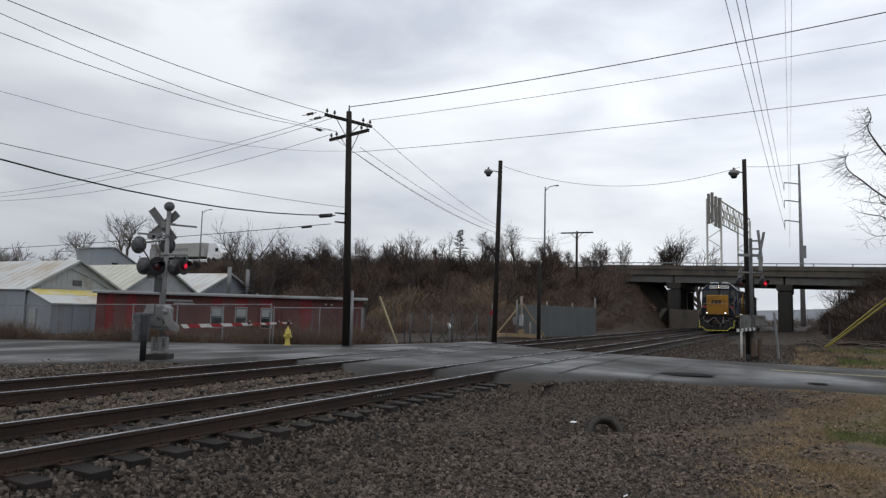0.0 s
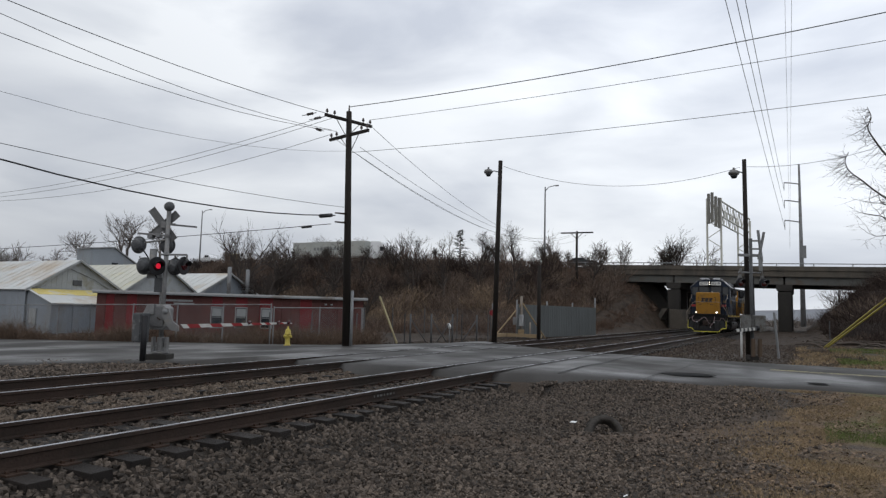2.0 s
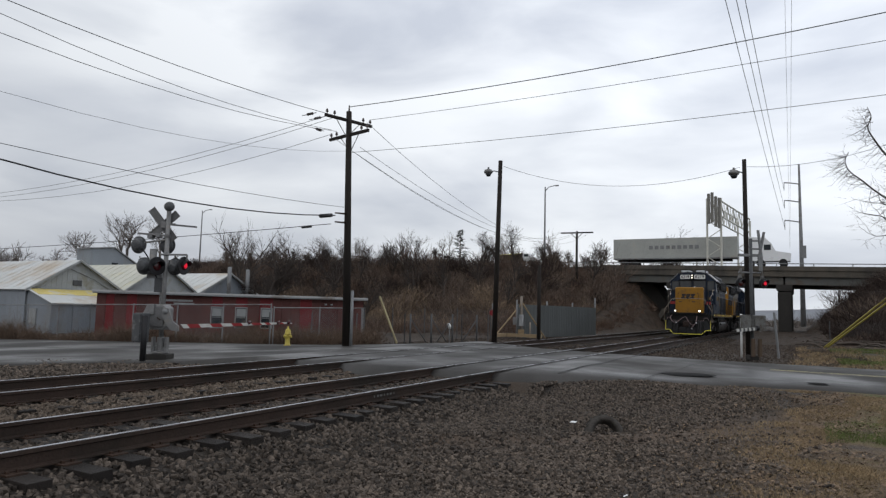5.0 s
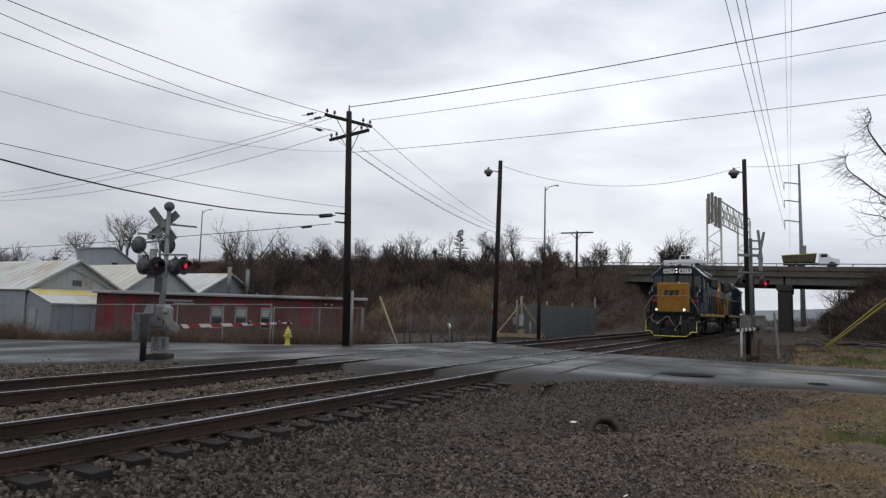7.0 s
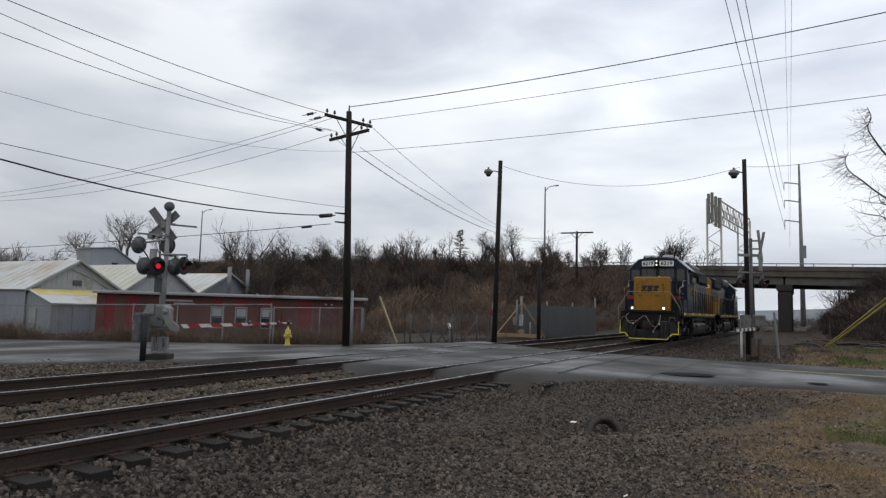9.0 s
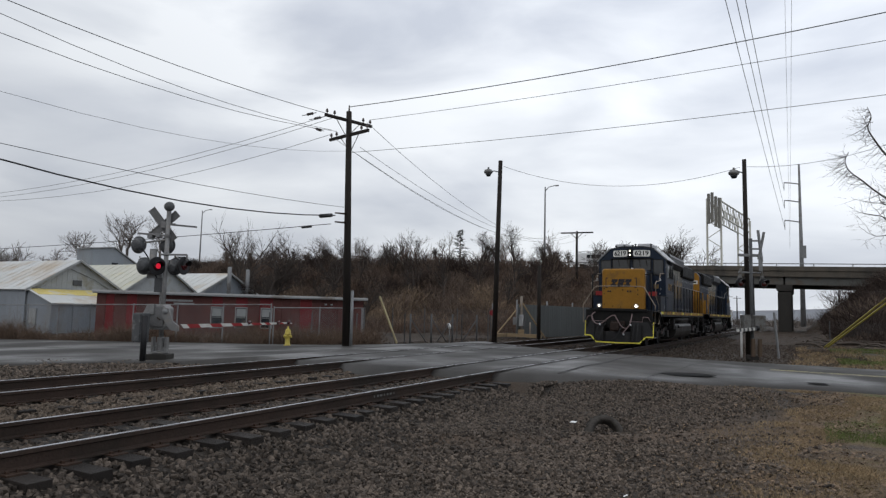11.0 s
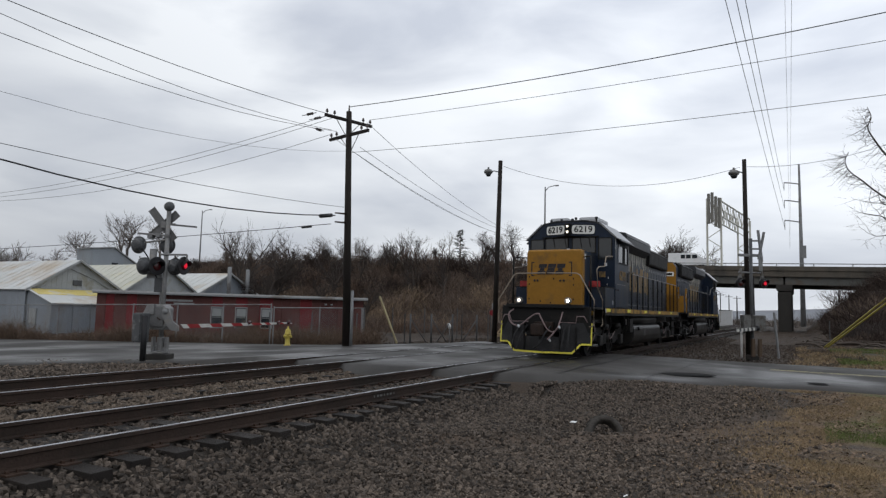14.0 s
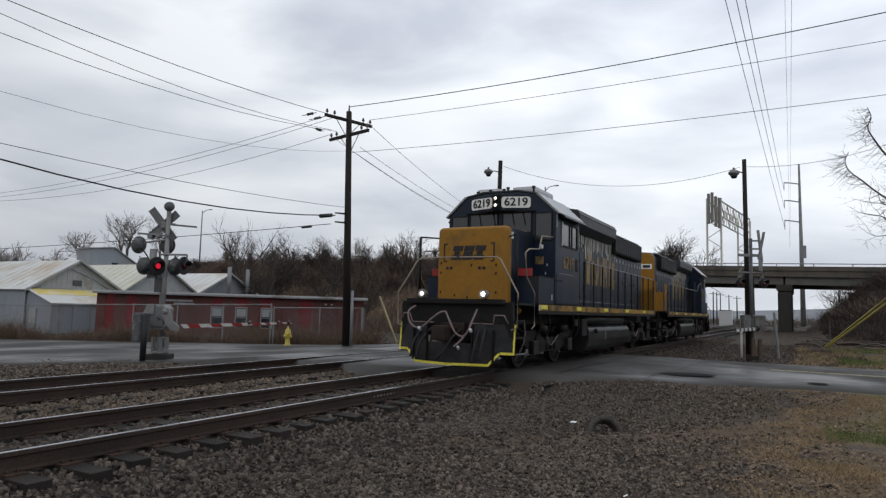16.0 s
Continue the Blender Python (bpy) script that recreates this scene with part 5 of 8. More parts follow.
def build_signal_west():
    s = thing("crossing_signal", "aluminium crossing signal with crossbuck, flashers and lowered gate", "crossing signal", pose(-17.19, 13.75, -0.27, 0, 0, 28.64))
    rod_part("mast", "alu", s, (0, 0, 0.1), (0, 0, 4.5), 0.068, n=14)
    box_part("footing", "concrete_dark", s, 0, 0, 0.02, 0.62, 0.62, 0.2, 0.03)
    bm = bmesh.new()
    bm_lathe(bm, [(0.24, 0.14), (0.24, 0.18), (0.12, 0.22), (0.11, 0.6), (0.08, 0.62)], Matrix(), 14)
    base = part("mast_base", bm, "alu", s, smooth=False)
    for k in range(4):
        a = k * 1.5708 + 0.78
        rod_part("anchor_bolt", "galv_dull", base, (0.2 * math.cos(a), 0.2 * math.sin(a), 0.15), (0.2 * math.cos(a), 0.2 * math.sin(a), 0.32), 0.022, n=6)
    for x in (-0.2, 0.2):
        box_part("base_bracket", "alu", base, x, -0.05, 0.4, 0.06, 0.2, 0.45, 0.01)
    # crossbuck, second crossbuck seen on edge, bell
    for sg, a, x, z, ln in ((-1, -39, -0.2, 4.075, 1.22), (1, 47, -0.18, 4.055, 1.12)):
        bm = bmesh.new()
        bm_box(bm, x, 0.1 + 0.014 * sg, z, 0.235, 0.012, ln, Matrix.Rotation(radians(a), 3, "Y"))
        for k in (-1, 1):
            off = Vector((0.108 * k, 0, 0))
            off.rotate(Euler((0, radians(a), 0)))
            bm_box(bm, x + off.x, 0.085 + 0.014 * sg, z + off.z, 0.018, 0.03, ln, Matrix.Rotation(radians(a), 3, "Y"))
        part("crossbuck_blade", bm, "xbuck", s, "dark grey back of a crossbuck blade")
    box_part("blade_clamp", "alu", s, -0.16, 0.06, 4.06, 0.16, 0.1, 0.2, 0.02)
    bl = box_part("crossbuck_blade", "xbuck", s, 0.42, 0.1, 4.05, 0.85, 0.06, 0.05, rot=Euler((0, radians(4), 0)).to_matrix())
    box_part("blade_bracket", "alu", s, 0.05, 0.05, 4.08, 0.3, 0.06, 0.06)
    bm = bmesh.new()
    bm_lathe(bm, [(0.03, -0.1), (0.12, -0.08), (0.155, -0.01), (0.155, 0.04), (0.1, 0.1), (0.02, 0.12)], pose(0, 0, 4.62, 75, 0, 12), 18)
    part("bell", bm, "sig_back", s, "grey warning bell", smooth=True)
    # lamps facing away, seen from behind
    for x, y, z in ((-0.91, 0.1, 3.42), (-0.1, 0.3, 3.44), (-0.61, -0.1, 2.76), (0.22, 0.18, 2.78)):
        lamp_unit(s, x, y, z, 76, "red_lens")
    # lamps facing the road, flashing
    lamp_unit(s, -0.14, -0.28, 2.76, -34, "red_lens", r=0.28)
    lamp_unit(s, 0.6, -0.1, 2.8, -14, "red_lens", r=0.28)
    for a, b in (((-0.9, 0.05, 3.47), (0.0, 0.05, 3.6)), ((-0.95, 0.05, 3.78), (0, 0.05, 3.72)), ((-0.6, 0, 2.95), (0.2, 0.1, 2.95)), ((-0.1, -0.2, 3.12), (0.66, -0.05, 3.14)), ((0.66, -0.05, 3.14), (0.64, -0.05, 2.95))):
        rod_part("lamp_bracket", "alu", s, a, b, 0.03, n=8)
    for x, y, z in ((-0.55, 0.05, 3.68), (0.0, 0, 3.15), (-0.3, 0.05, 3.72), (0, 0, 3.72)):
        box_part("clamp", "galv_dull", s, x, y, z, 0.14, 0.16, 0.12, 0.03)
    rod_part("pipe", "alu", s, (-0.42, 0.05, 2.5), (-0.42, 0.05, 3.3), 0.11, n=10)
    box_part("junction_box", "galv_dull", s, -0.37, 0.1, 2.49, 0.42, 0.14, 0.19, 0.02)
    box_part("junction_box", "sig_back", s, -0.18, 0.12, 2.2, 0.27, 0.26, 0.45, 0.03)
    rod_part("conduit", "alu", s, (-0.14, 0.1, 1.5), (-0.14, 0.1, 2.0), 0.03, n=8)
    tube_part("cable_loop", "rubber", s, [(-0.2, -0.1, 2.4), (-0.35, -0.15, 2.7), (-0.5, -0.1, 3.0), (-0.75, 0, 3.3)], 0.02, curve=True)
    # gate mechanism
    mech = new("gate_mechanism")
    mech.parent = s
    mech.matrix_basis = pose(0.06, 0, 0)
    bm = bmesh.new()
    bm_prism(bm, [(-0.42, -0.36, 0.98), (-0.30, -0.36, 0.86), (0.12, -0.36, 0.84), (0.2, -0.36, 0.95), (0.2, -0.36, 1.5), (0.08, -0.36, 1.6), (-0.32, -0.36, 1.6), (-0.46, -0.36, 1.46)], (0, 0.55, 0), 0.04)
    part("housing", bm, "alu", mech, "grey cast gate machine housing")
    box_part("cover_plate", "xbuck", mech, -0.06, -0.39, 1.24, 0.4, 0.05, 0.6, 0.02)
    bm = bmesh.new()
    bm_prism(bm, [(-0.48, -0.45, 1.28), (-0.36, -0.45, 1.58), (-0.14, -0.45, 1.62), (-0.14, -0.45, 1.3)], (0, 0.1, 0), 0.02)
    part("counterweight", bm, "alu", mech)
    bm = bmesh.new()
    bm_prism(bm, [(0.12, -0.46, 1.52), (0.3, -0.46, 1.5), (0.42, -0.46, 1.12), (0.62, -0.46, 0.98), (0.62, -0.46, 0.82), (0.4, -0.46, 0.84), (0.24, -0.46, 1.0), (0.1, -0.46, 1.3)], (0, 0.09, 0), 0.015)
    part("gate_crank", bm, "alu", mech, "curved gate arm support")
    rod_part("pivot", "galv_dull", mech, (0.2, -0.5, 1.4), (0.2, -0.3, 1.4), 0.08, n=14)
    rod_part("base_pin", "rail_web", mech, (-0.04, -0.43, 1.22), (0.06, -0.43, 1.14), 0.02)
    return s


signal_west = build_signal_west()
GLOWS = []
for gx, gy, gz, ga in ((-0.14, -0.28, 2.76, -34), (0.6, -0.1, 2.8, -14)):
    GLOWS.append((bulb(signal_west, gx, gy, gz, ga), gx, gy, gz, ga))


def build_gate_arm():
    g = new("gate_arm")
    g.parent = signal_west
    g.matrix_basis = signal_west.matrix_basis.inverted()
    g["label"] = "lowered red and white striped gate arm"
    y0, y1 = 14.15, 19.2
    n = 22
    x0, x1, z0, z1 = -16.86, -16.95, 0.68, 0.76
    for k in range(n):
        t0, t1 = k / n, (k + 1) / n
        red = k % 4 in (1, 2) if k < 16 else k % 3 == 1
        h0, h1 = 0.125 - 0.07 * t0, 0.125 - 0.07 * t1
        ya, yb = y0 + (y1 - y0) * t0, y0 + (y1 - y0) * t1
        za, zb = z0 + (z1 - z0) * t0, z0 + (z1 - z0) * t1
        sl = 0.12
        bm = bmesh.new()
        xa, xb = x0 + (x1 - x0) * t0, x0 + (x1 - x0) * t1
        bm_prism(bm, [(xa, ya + sl, za - h0 / 2), (xb, yb + sl, zb - h1 / 2), (xb, yb, zb + h1 / 2), (xa, ya, za + h0 / 2)], (0.03, 0, 0))
        part("stripe", bm, "gate_red" if red else "gate_white", g)
    for y in (17.0, 18.45, 19.0):
        t = (y - y0) / (y1 - y0)
        lam = rod_part("arm_lamp", "red_lens", g, (x0, y, 0.76), (x0, y + 0.1, 0.8), 0.055, n=10)
        box_part("lamp_clip", "sig_black", g, x0 - 0.03, y + 0.06, 0.8, 0.06, 0.1, 0.08)
    return g


build_gate_arm()
rb = thing("relay_box", "dark grey relay box on a stout post", "relay box", pose(-16.81, 12.86, -0.3))
rod_part("post", "sig_black", rb, (0, 0, 0), (0, 0, 1.3), 0.085, n=10)
box_part("cabinet", "sig_back", rb, -0.22, 0.05, 0.95, 0.36, 0.3, 0.85, 0.03)
box_part("cabinet_door", "sig_back", rb, -0.22, -0.11, 0.95, 0.31, 0.03, 0.78, 0.01)


def build_signal_east():
    """Second signal, by the lamp pole across the road."""
    s = thing("crossing_signal", "weathered crossing signal with hooded flashers and lowered gate", "crossing signal", pose(-1.98, 31.4, -0.28, 0, 0, 28.64))
    rod_part("mast", "sig_back", s, (0, 0, 0), (0, 0, 5.1), 0.07, n=12)
    box_part("footing", "concrete_dark", s, 0, 0, 0.0, 0.4, 0.4, 0.2, 0.03)
    for x0, z0, x1, z1 in ((0.28, 5.46, 0.43, 4.1), (0.54, 5.38, 0.29, 4.2)):
        a = math.atan2(x1 - x0, z0 - z1)
        bm = bmesh.new()
        bm_box(bm, (x0 + x1) / 2, -0.1, (z0 + z1) / 2, 0.075, 0.12, math.hypot(x1 - x0, z1 - z0), Matrix.Rotation(-a, 3, "Y"), 0.01)
        part("crossbuck_blade", bm, "galv_dull", s, "pale crossbuck blade seen near its edge")
    for z in (5.0, 4.65):
        rod_part("bracket", "galv_dull", s, (-0.05, 0, z), (0.34, -0.1, z), 0.04, n=8)
    box_part("bracket", "galv_dull", s, -0.12, 0, 4.37, 0.86, 0.1, 0.12, 0.02)
    box_part("track_sign", "galv_dull", s, 0.36, -0.12, 3.95, 0.16, 0.05, 0.5)
    rod_part("lamp_bracket", "galv_dull", s, (-0.55, 0, 3.62), (0.5, 0, 3.62), 0.035)
    for x in (-0.5, 0.5):
        lamp_unit(s, x, -0.12, 3.16, -70, "red_lens", r=0.2)
        bm = bmesh.new()
        bm_lathe(bm, [(0.03, 0.6), (0.06, 0.55), (0.07, 0.3), (0.1, 0.12), (0.11, 0.0)], pose(x * 1.02, 0.02, 3.2, 0, -8 if x > 0 else 8, 0), 12)
        part("lamp_shroud", bm, "case_grey", s, "weathered grey lamp shroud", smooth=True)
    for x, w, h, z in ((-0.36, 0.32, 0.6, 1.5), (0.2, 0.46, 0.66, 1.46), (-0.06, 0.2, 0.5, 1.4)):
        box_part("gate_machine", "case_grey", s, x, -0.2 if abs(x) > 0.1 else -0.1, z, w, 0.36, h, 0.04, label="weathered grey gate machine case")
    rod_part("pivot", "sig_black", s, (0.05, -0.42, 1.25), (0.05, -0.2, 1.25), 0.1, n=12)
    for x in (-0.08, 0.21):
        box_part("stub_post", "raw_brown", s, x, -0.25, 0.42, 0.13, 0.13, 0.75, 0.015)
    rod_part("conduit", "sig_black", s, (0.1, 0.02, 1.8), (0.08, 0.02, 3.4), 0.05, n=8)
    # gate arm seen almost along its length
    arm = new("gate_arm")
    arm.parent = s
    for k in range(10):
        box_part("stripe", "gate_white" if k % 2 else "sig_back", arm, -0.06 - k * 0.105, -0.45 - k * 0.05, 1.22 - 0.008 * k, 0.1, 0.05, 0.13)
    return s


signal_east = build_signal_east()
GLOW_EAST = bulb(signal_east, 0.5, -0.12, 3.16, -70)
wp = thing("marker_post", "slim white marker post beside the signal", "post", pose(-2.39, 31.3, -0.3))
rod_part("shaft", "white", wp, (0, 0, 0), (0, 0, 1.85), 0.045, n=10)
lp = thing("leaning_post", "thin leaning grey post beside the signal", "post", pose(-1.1, 32.2, -0.3))
rod_part("shaft", "galv_dull", lp, (0.1, 0, 0), (-0.05, 0, 1.95), 0.05, n=8)

# ---- trees and brush ----
def quad_mesh(name, vs, fs, material, parent=None, kind="", label=""):
    me = bpy.data.meshes.new(name)
    me.from_pydata(vs, [], fs)
    me.materials.append(M[material])
    ob = new(name, me)
    if parent:
        ob.parent = parent
    if label:
        ob["label"] = label
    if kind:
        ob["kind"] = kind
    return ob


def limb(vs, fs, a, b, r0, r1, n=4):
    """A tapered branch piece with n sides."""
    d = (b - a).normalized()
    s = d.cross(Vector((0.31, 0.17, 0.93)))
    s = s.normalized() if s.length > 1e-3 else Vector((1, 0, 0))
    t = d.cross(s)
    i = len(vs)
    for c, r in ((a, r0), (b, r1)):
        for k in range(n):
            w = 2 * math.pi * k / n
            vs.append(tuple(c + r * (math.cos(w) * s + math.sin(w) * t)))
    for k in range(n):
        fs.append((i + k, i + (k + 1) % n, i + n + (k + 1) % n, i + n + k))


def twig(vs, fs, a, b, w):
    """A thin flat triangle for the finest twigs."""
    d = b - a
    s = d.cross(Vector((random.uniform(-1, 1), random.uniform(-1, 1), random.uniform(-1, 1))))
    s = s.normalized() * w if s.length > 1e-6 else Vector((w, 0, 0))
    i = len(vs)
    vs += [tuple(a - s), tuple(a + s), tuple(b)]
    fs.append((i, i + 1, i + 2))


def bare_tree(x, y, zb, height, rng, spread=0.42, bark="bark", label="bare winter tree with fine grey-brown twigs", levels=5, lean=0.0, twigw=0.022, fork=0.3, side=0.62, droop=0.0):
    """Tapered trunk, ascending limbs that fork and carry side boughs, ending in fine twigs."""
    rd = random.Random(rng)
    tr = thing("bare_tree", label, "tree", pose(x, y, zb - 0.2), group="bare trees")
    tv, tf, cv, cf = [], [], [], []

    def turned(d, angle):
        side_ = d.orthogonal().normalized()
        side_.rotate(Matrix.Rotation(rd.uniform(0, 2 * math.pi), 3, d))
        return (d * math.cos(angle) + side_ * math.sin(angle)).normalized()

    def grow(p, d, ln, r, lev):
        last = lev >= levels
        n = 2 if last else 4
        for k in range(n):
            d = (d + Vector((rd.gauss(0, 0.09 + 0.05 * lev), rd.gauss(0, 0.09 + 0.05 * lev), rd.gauss(0, 0.06) + (0.10 if lev < 3 else 0.05) - droop * lev))).normalized()
            q = p + d * ln / n
            r1 = r * (0.9 if lev else 0.93)
            if lev < 2:
                limb(tv, tf, p, q, r, r1, 7 if lev == 0 else 5)
            elif not last:
                limb(cv, cf, p, q, r, r1, 3)
            else:
                twig(cv, cf, p, p + (q - p) * 1.6, max(r * 0.5, twigw * 0.4))
            p, r = q, r1
            if last:
                continue
            if (k >= 1 if lev else k >= 2) and rd.random() < side + 0.25:
                grow(p, turned(d, rd.uniform(0.45, 0.85) * (0.7 + spread)), ln * rd.uniform(0.45, 0.72), r * 0.55, lev + 1)
        if not last:
            for k in range(rd.choice((3, 4)) if lev == 0 else 2):
                grow(p, turned(d, rd.uniform(0.2, 0.5) * (0.6 + spread)), ln * rd.uniform(0.62, 0.85) * (1.25 if lev == 0 else 1.0), r * rd.uniform(0.62, 0.78), lev + 1)
    random.seed(rng)
    grow(Vector((0, 0, 0)), Vector((lean, 0, 1)).normalized(), height * fork, height * 0.024, 0)
    k = height / max(v[2] for v in cv)
    tv = [(v[0] * k, v[1] * k, v[2] * k) for v in tv]
    cv = [(v[0] * k, v[1] * k, v[2] * k) for v in cv]
    quad_mesh("trunk", tv, tf, bark, tr)
    quad_mesh("crown", cv, cf, bark, tr, label="fine bare twigs")
    return tr


def tree_top(x, y, ztop, rng, **kw):
    zb = land_z(x, y)
    return bare_tree(x, y, zb, ztop - zb, rng, **kw)


TREES = [(-53.7, 52.0, 12.9, 0.3, 0.3), (-54.2, 90.0, 14.9, 0.45, 0.28), (-58.4, 89.0, 12.4, 0.5, 0.2), (-62.1, 88.0, 11.8, 0.5, 0.2), (-49.5, 89.0, 11.3, 0.5, 0.2), (-42.2, 89.0, 13.9, 0.6, 0.26), (-36.3, 88.0, 15.0, 0.4, 0.32),
         (-25.0, 89.0, 11.2, 0.45, 0.26), (-39.6, 89.5, 11.9, 0.5, 0.22), (-33.0, 90.0, 11.0, 0.5, 0.22), (-66.5, 88.0, 13.2, 0.45, 0.24), (-70.5, 88.0, 11.9, 0.5, 0.2), (-55.2, 71.1, 9.3, 0.5, 0.2), (-30.5, 90.0, 10.4, 0.5, 0.22)]
for i, (tx, ty, tz, sp_, fk) in enumerate(TREES):
    tree_top(tx, ty, tz, 40 + i, spread=sp_, fork=fk, bark="bark_dark", levels=4, twigw=0.05)
tree_top(-46.4, 50.0, 9.4, 81, spread=0.5, fork=0.16, levels=5, bark="bark_dark", label="broad bare winter tree with dense upright twigs", twigw=0.03, side=0.7)
for i, (tx, ty, tz) in enumerate(((-50.6, 53.5, 6.6), (-43.4, 54.0, 5.6), (-56.5, 56.0, 7.2), (-39.5, 56.0, 5.0))):
    tree_top(tx, ty, tz, 82 + i, spread=0.45, fork=0.18, levels=4, bark="bark_dark", label="bare winter tree behind the sheds", twigw=0.03)
for i, (tx, ty, tz, sp_) in enumerate(((-41.0, 120.0, 13.8, 0.4), (-32.6, 119.0, 15.6, 0.35), (-28.3, 120.0, 15.2, 0.4), (-19.4, 120.0, 17.8, 0.5), (-22.4, 121.0, 15.0, 0.5), (-36.0, 121, 13.2, 0.4), (-15.5, 121.0, 14.0, 0.45))):
    tree_top(tx, ty, tz, 120 + i, spread=sp_, fork=0.2, bark="bark_dark" if i == 3 else "bark", levels=5 if i in (3, 4) else 4, label="distant bare tree beyond the highway", twigw=0.055)
for i, (tx, ty, tz) in enumerate(((-123.7, 65.6, 12.7), (-131.4, 72.4, 12.3), (-128.6, 77.3, 12.1), (-125.5, 82.2, 13.0), (-122.9, 86.0, 12.1), (-127, 62, 11.5), (-130, 68, 11.0), (-118, 88, 11.0), (-112, 92, 11.5), (-100, 94, 12), (-92, 92, 11.6), (-84, 91, 11.3), (-76, 90, 11.4))):
    tree_top(tx, ty, tz, 160 + i, spread=0.42, bark="twig", levels=4, fork=0.22, twigw=0.08, label="distant bare tree on the skyline")
# a larger tree at the eastern edge, its boughs reaching over the verge
bare_tree(7.6, 36.0, land_z(7.6, 36.0), 12.4, 33, spread=0.75, fork=0.17, lean=-0.04, levels=5, twigw=0.014, side=0.75, bark="bark_dark", label="gnarled bare tree with twisting boughs at the verge", droop=0.012)
for a_, bx_, pts_ in ((0, 0.06, [(7.5, 36.0, 3.6), (6.0, 36.0, 4.9), (4.6, 36.0, 6.1), (3.2, 36.0, 7.2), (2.5, 36.0, 7.9), (2.0, 36.0, 8.4), (1.85, 36.0, 8.9), (2.0, 36.0, 9.3)]),
                      (1, 0.075, [(7.5, 36.0, 4.2), (6.2, 36.1, 5.6), (4.8, 36.1, 7.6), (3.6, 36.1, 8.9), (3.1, 36.1, 9.7), (2.8, 36.1, 10.4), (2.95, 36.1, 10.9), (2.8, 36.1, 11.4)])):
    rd_ = random.Random(60 + a_)
    bough = thing("bare_bough", "long curling bare bough of the verge tree", "branch")
    line_ = arc_pts(pts_, 5)
    bm = bmesh.new()
    bm_path(bm, line_, bx_, 6, 0.014)
    part("limb", bm, "bark_dark", bough, smooth=True)
    bv_, bf_ = [], []
    for k_ in range(8, len(line_) - 1):
        for _ in range(2):
            p_ = line_[k_]
            d_ = Vector((rd_.gauss(-0.6, 0.35), rd_.gauss(0, 0.5), rd_.gauss(-0.25, 0.4))).normalized()
            ln_ = rd_.uniform(0.4, 1.2)
            for j_ in range(5):
                q_ = p_ + d_ * ln_ / 5
                limb(bv_, bf_, p_, q_, 0.013 - 0.002 * j_, 0.011 - 0.002 * j_, 3)
                if rd_.random() < 0.7:
                    limb(bv_, bf_, q_, q_ + Vector((rd_.gauss(-0.12, 0.14), rd_.gauss(0, 0.15), rd_.gauss(0.04, 0.14))), 0.005, 0.003, 3)
                p_, d_ = q_, (d_ + Vector((rd_.gauss(0, 0.22), rd_.gauss(0, 0.2), rd_.gauss(0.08, 0.22)))).normalized()
    quad_mesh("crown", bv_, bf_, "bark_dark", bough, label="fine bare twigs")


random.seed(77)
for i in range(20):
    tx = -100 + 3.7 * i + random.uniform(-1.2, 1.2)
    ty = random.uniform(84, 90)
    bare_tree(tx, ty, land_z(tx, ty), random.uniform(2.2, 4.6), 300 + i, spread=0.5, fork=0.2, levels=4, twigw=0.028, bark="bark" if i % 2 else "bark_dark", label="small bare tree among the brush on the embankment")
    random.seed(500 + i)
for i in range(12):
    tx, ty = -118 + 7.5 * i, 118 + 4 * (i % 3)
    bare_tree(tx, ty, land_z(tx, ty), 9.5 + 2.0 * math.sin(i * 2.1), 340 + i, spread=0.46, fork=0.2, levels=4, twigw=0.04, bark="twig", label="distant bare tree beyond the highway")
for i in range(9):
    tx, ty = -150 + 4.5 * i, 62 + 5.0 * i + 6 * math.sin(i * 1.7)
    bare_tree(tx, ty, land_z(tx, ty), 10.8 + 1.6 * math.sin(i * 1.3), 380 + i, spread=0.4, fork=0.22, levels=4, twigw=0.08, bark="twig", label="distant bare tree behind the sheds")


def build_conifer(x, y, ztop, rng):
    random.seed(rng)
    zb = land_z(x, y)
    h = ztop - zb
    t = thing("conifer", "dark ragged evergreen on the embankment", "tree", pose(x, y, zb - 0.2))
    rod_part("trunk", "bark", t, (0, 0, 0), (0, 0, h), 0.16, 0.03, 7)
    vs, fs = [], []
    for k in range(70):
        z = h * (0.3 + 0.7 * (k / 70) ** 0.9)
        ln = (1.0 - (z / h) ** 1.2) * 2.2 * random.uniform(0.45, 1.1) + 0.25
        a = random.uniform(0, 6.283)
        p = Vector((0, 0, z))
        d = Vector((math.cos(a), math.sin(a), random.uniform(-0.15, 0.25)))
        for j in range(26):
            q = p + d * ln * random.uniform(0.2, 1.0)
            e = q + Vector((random.gauss(0, 0.18), random.gauss(0, 0.18), random.gauss(0, 0.1)))
            twig(vs, fs, q, e + d * 0.15, 0.03)
    quad_mesh("crown", vs, fs, "ever", t, label="dark green needles")


build_conifer(-44.1, 86.0, 13.4, 3)


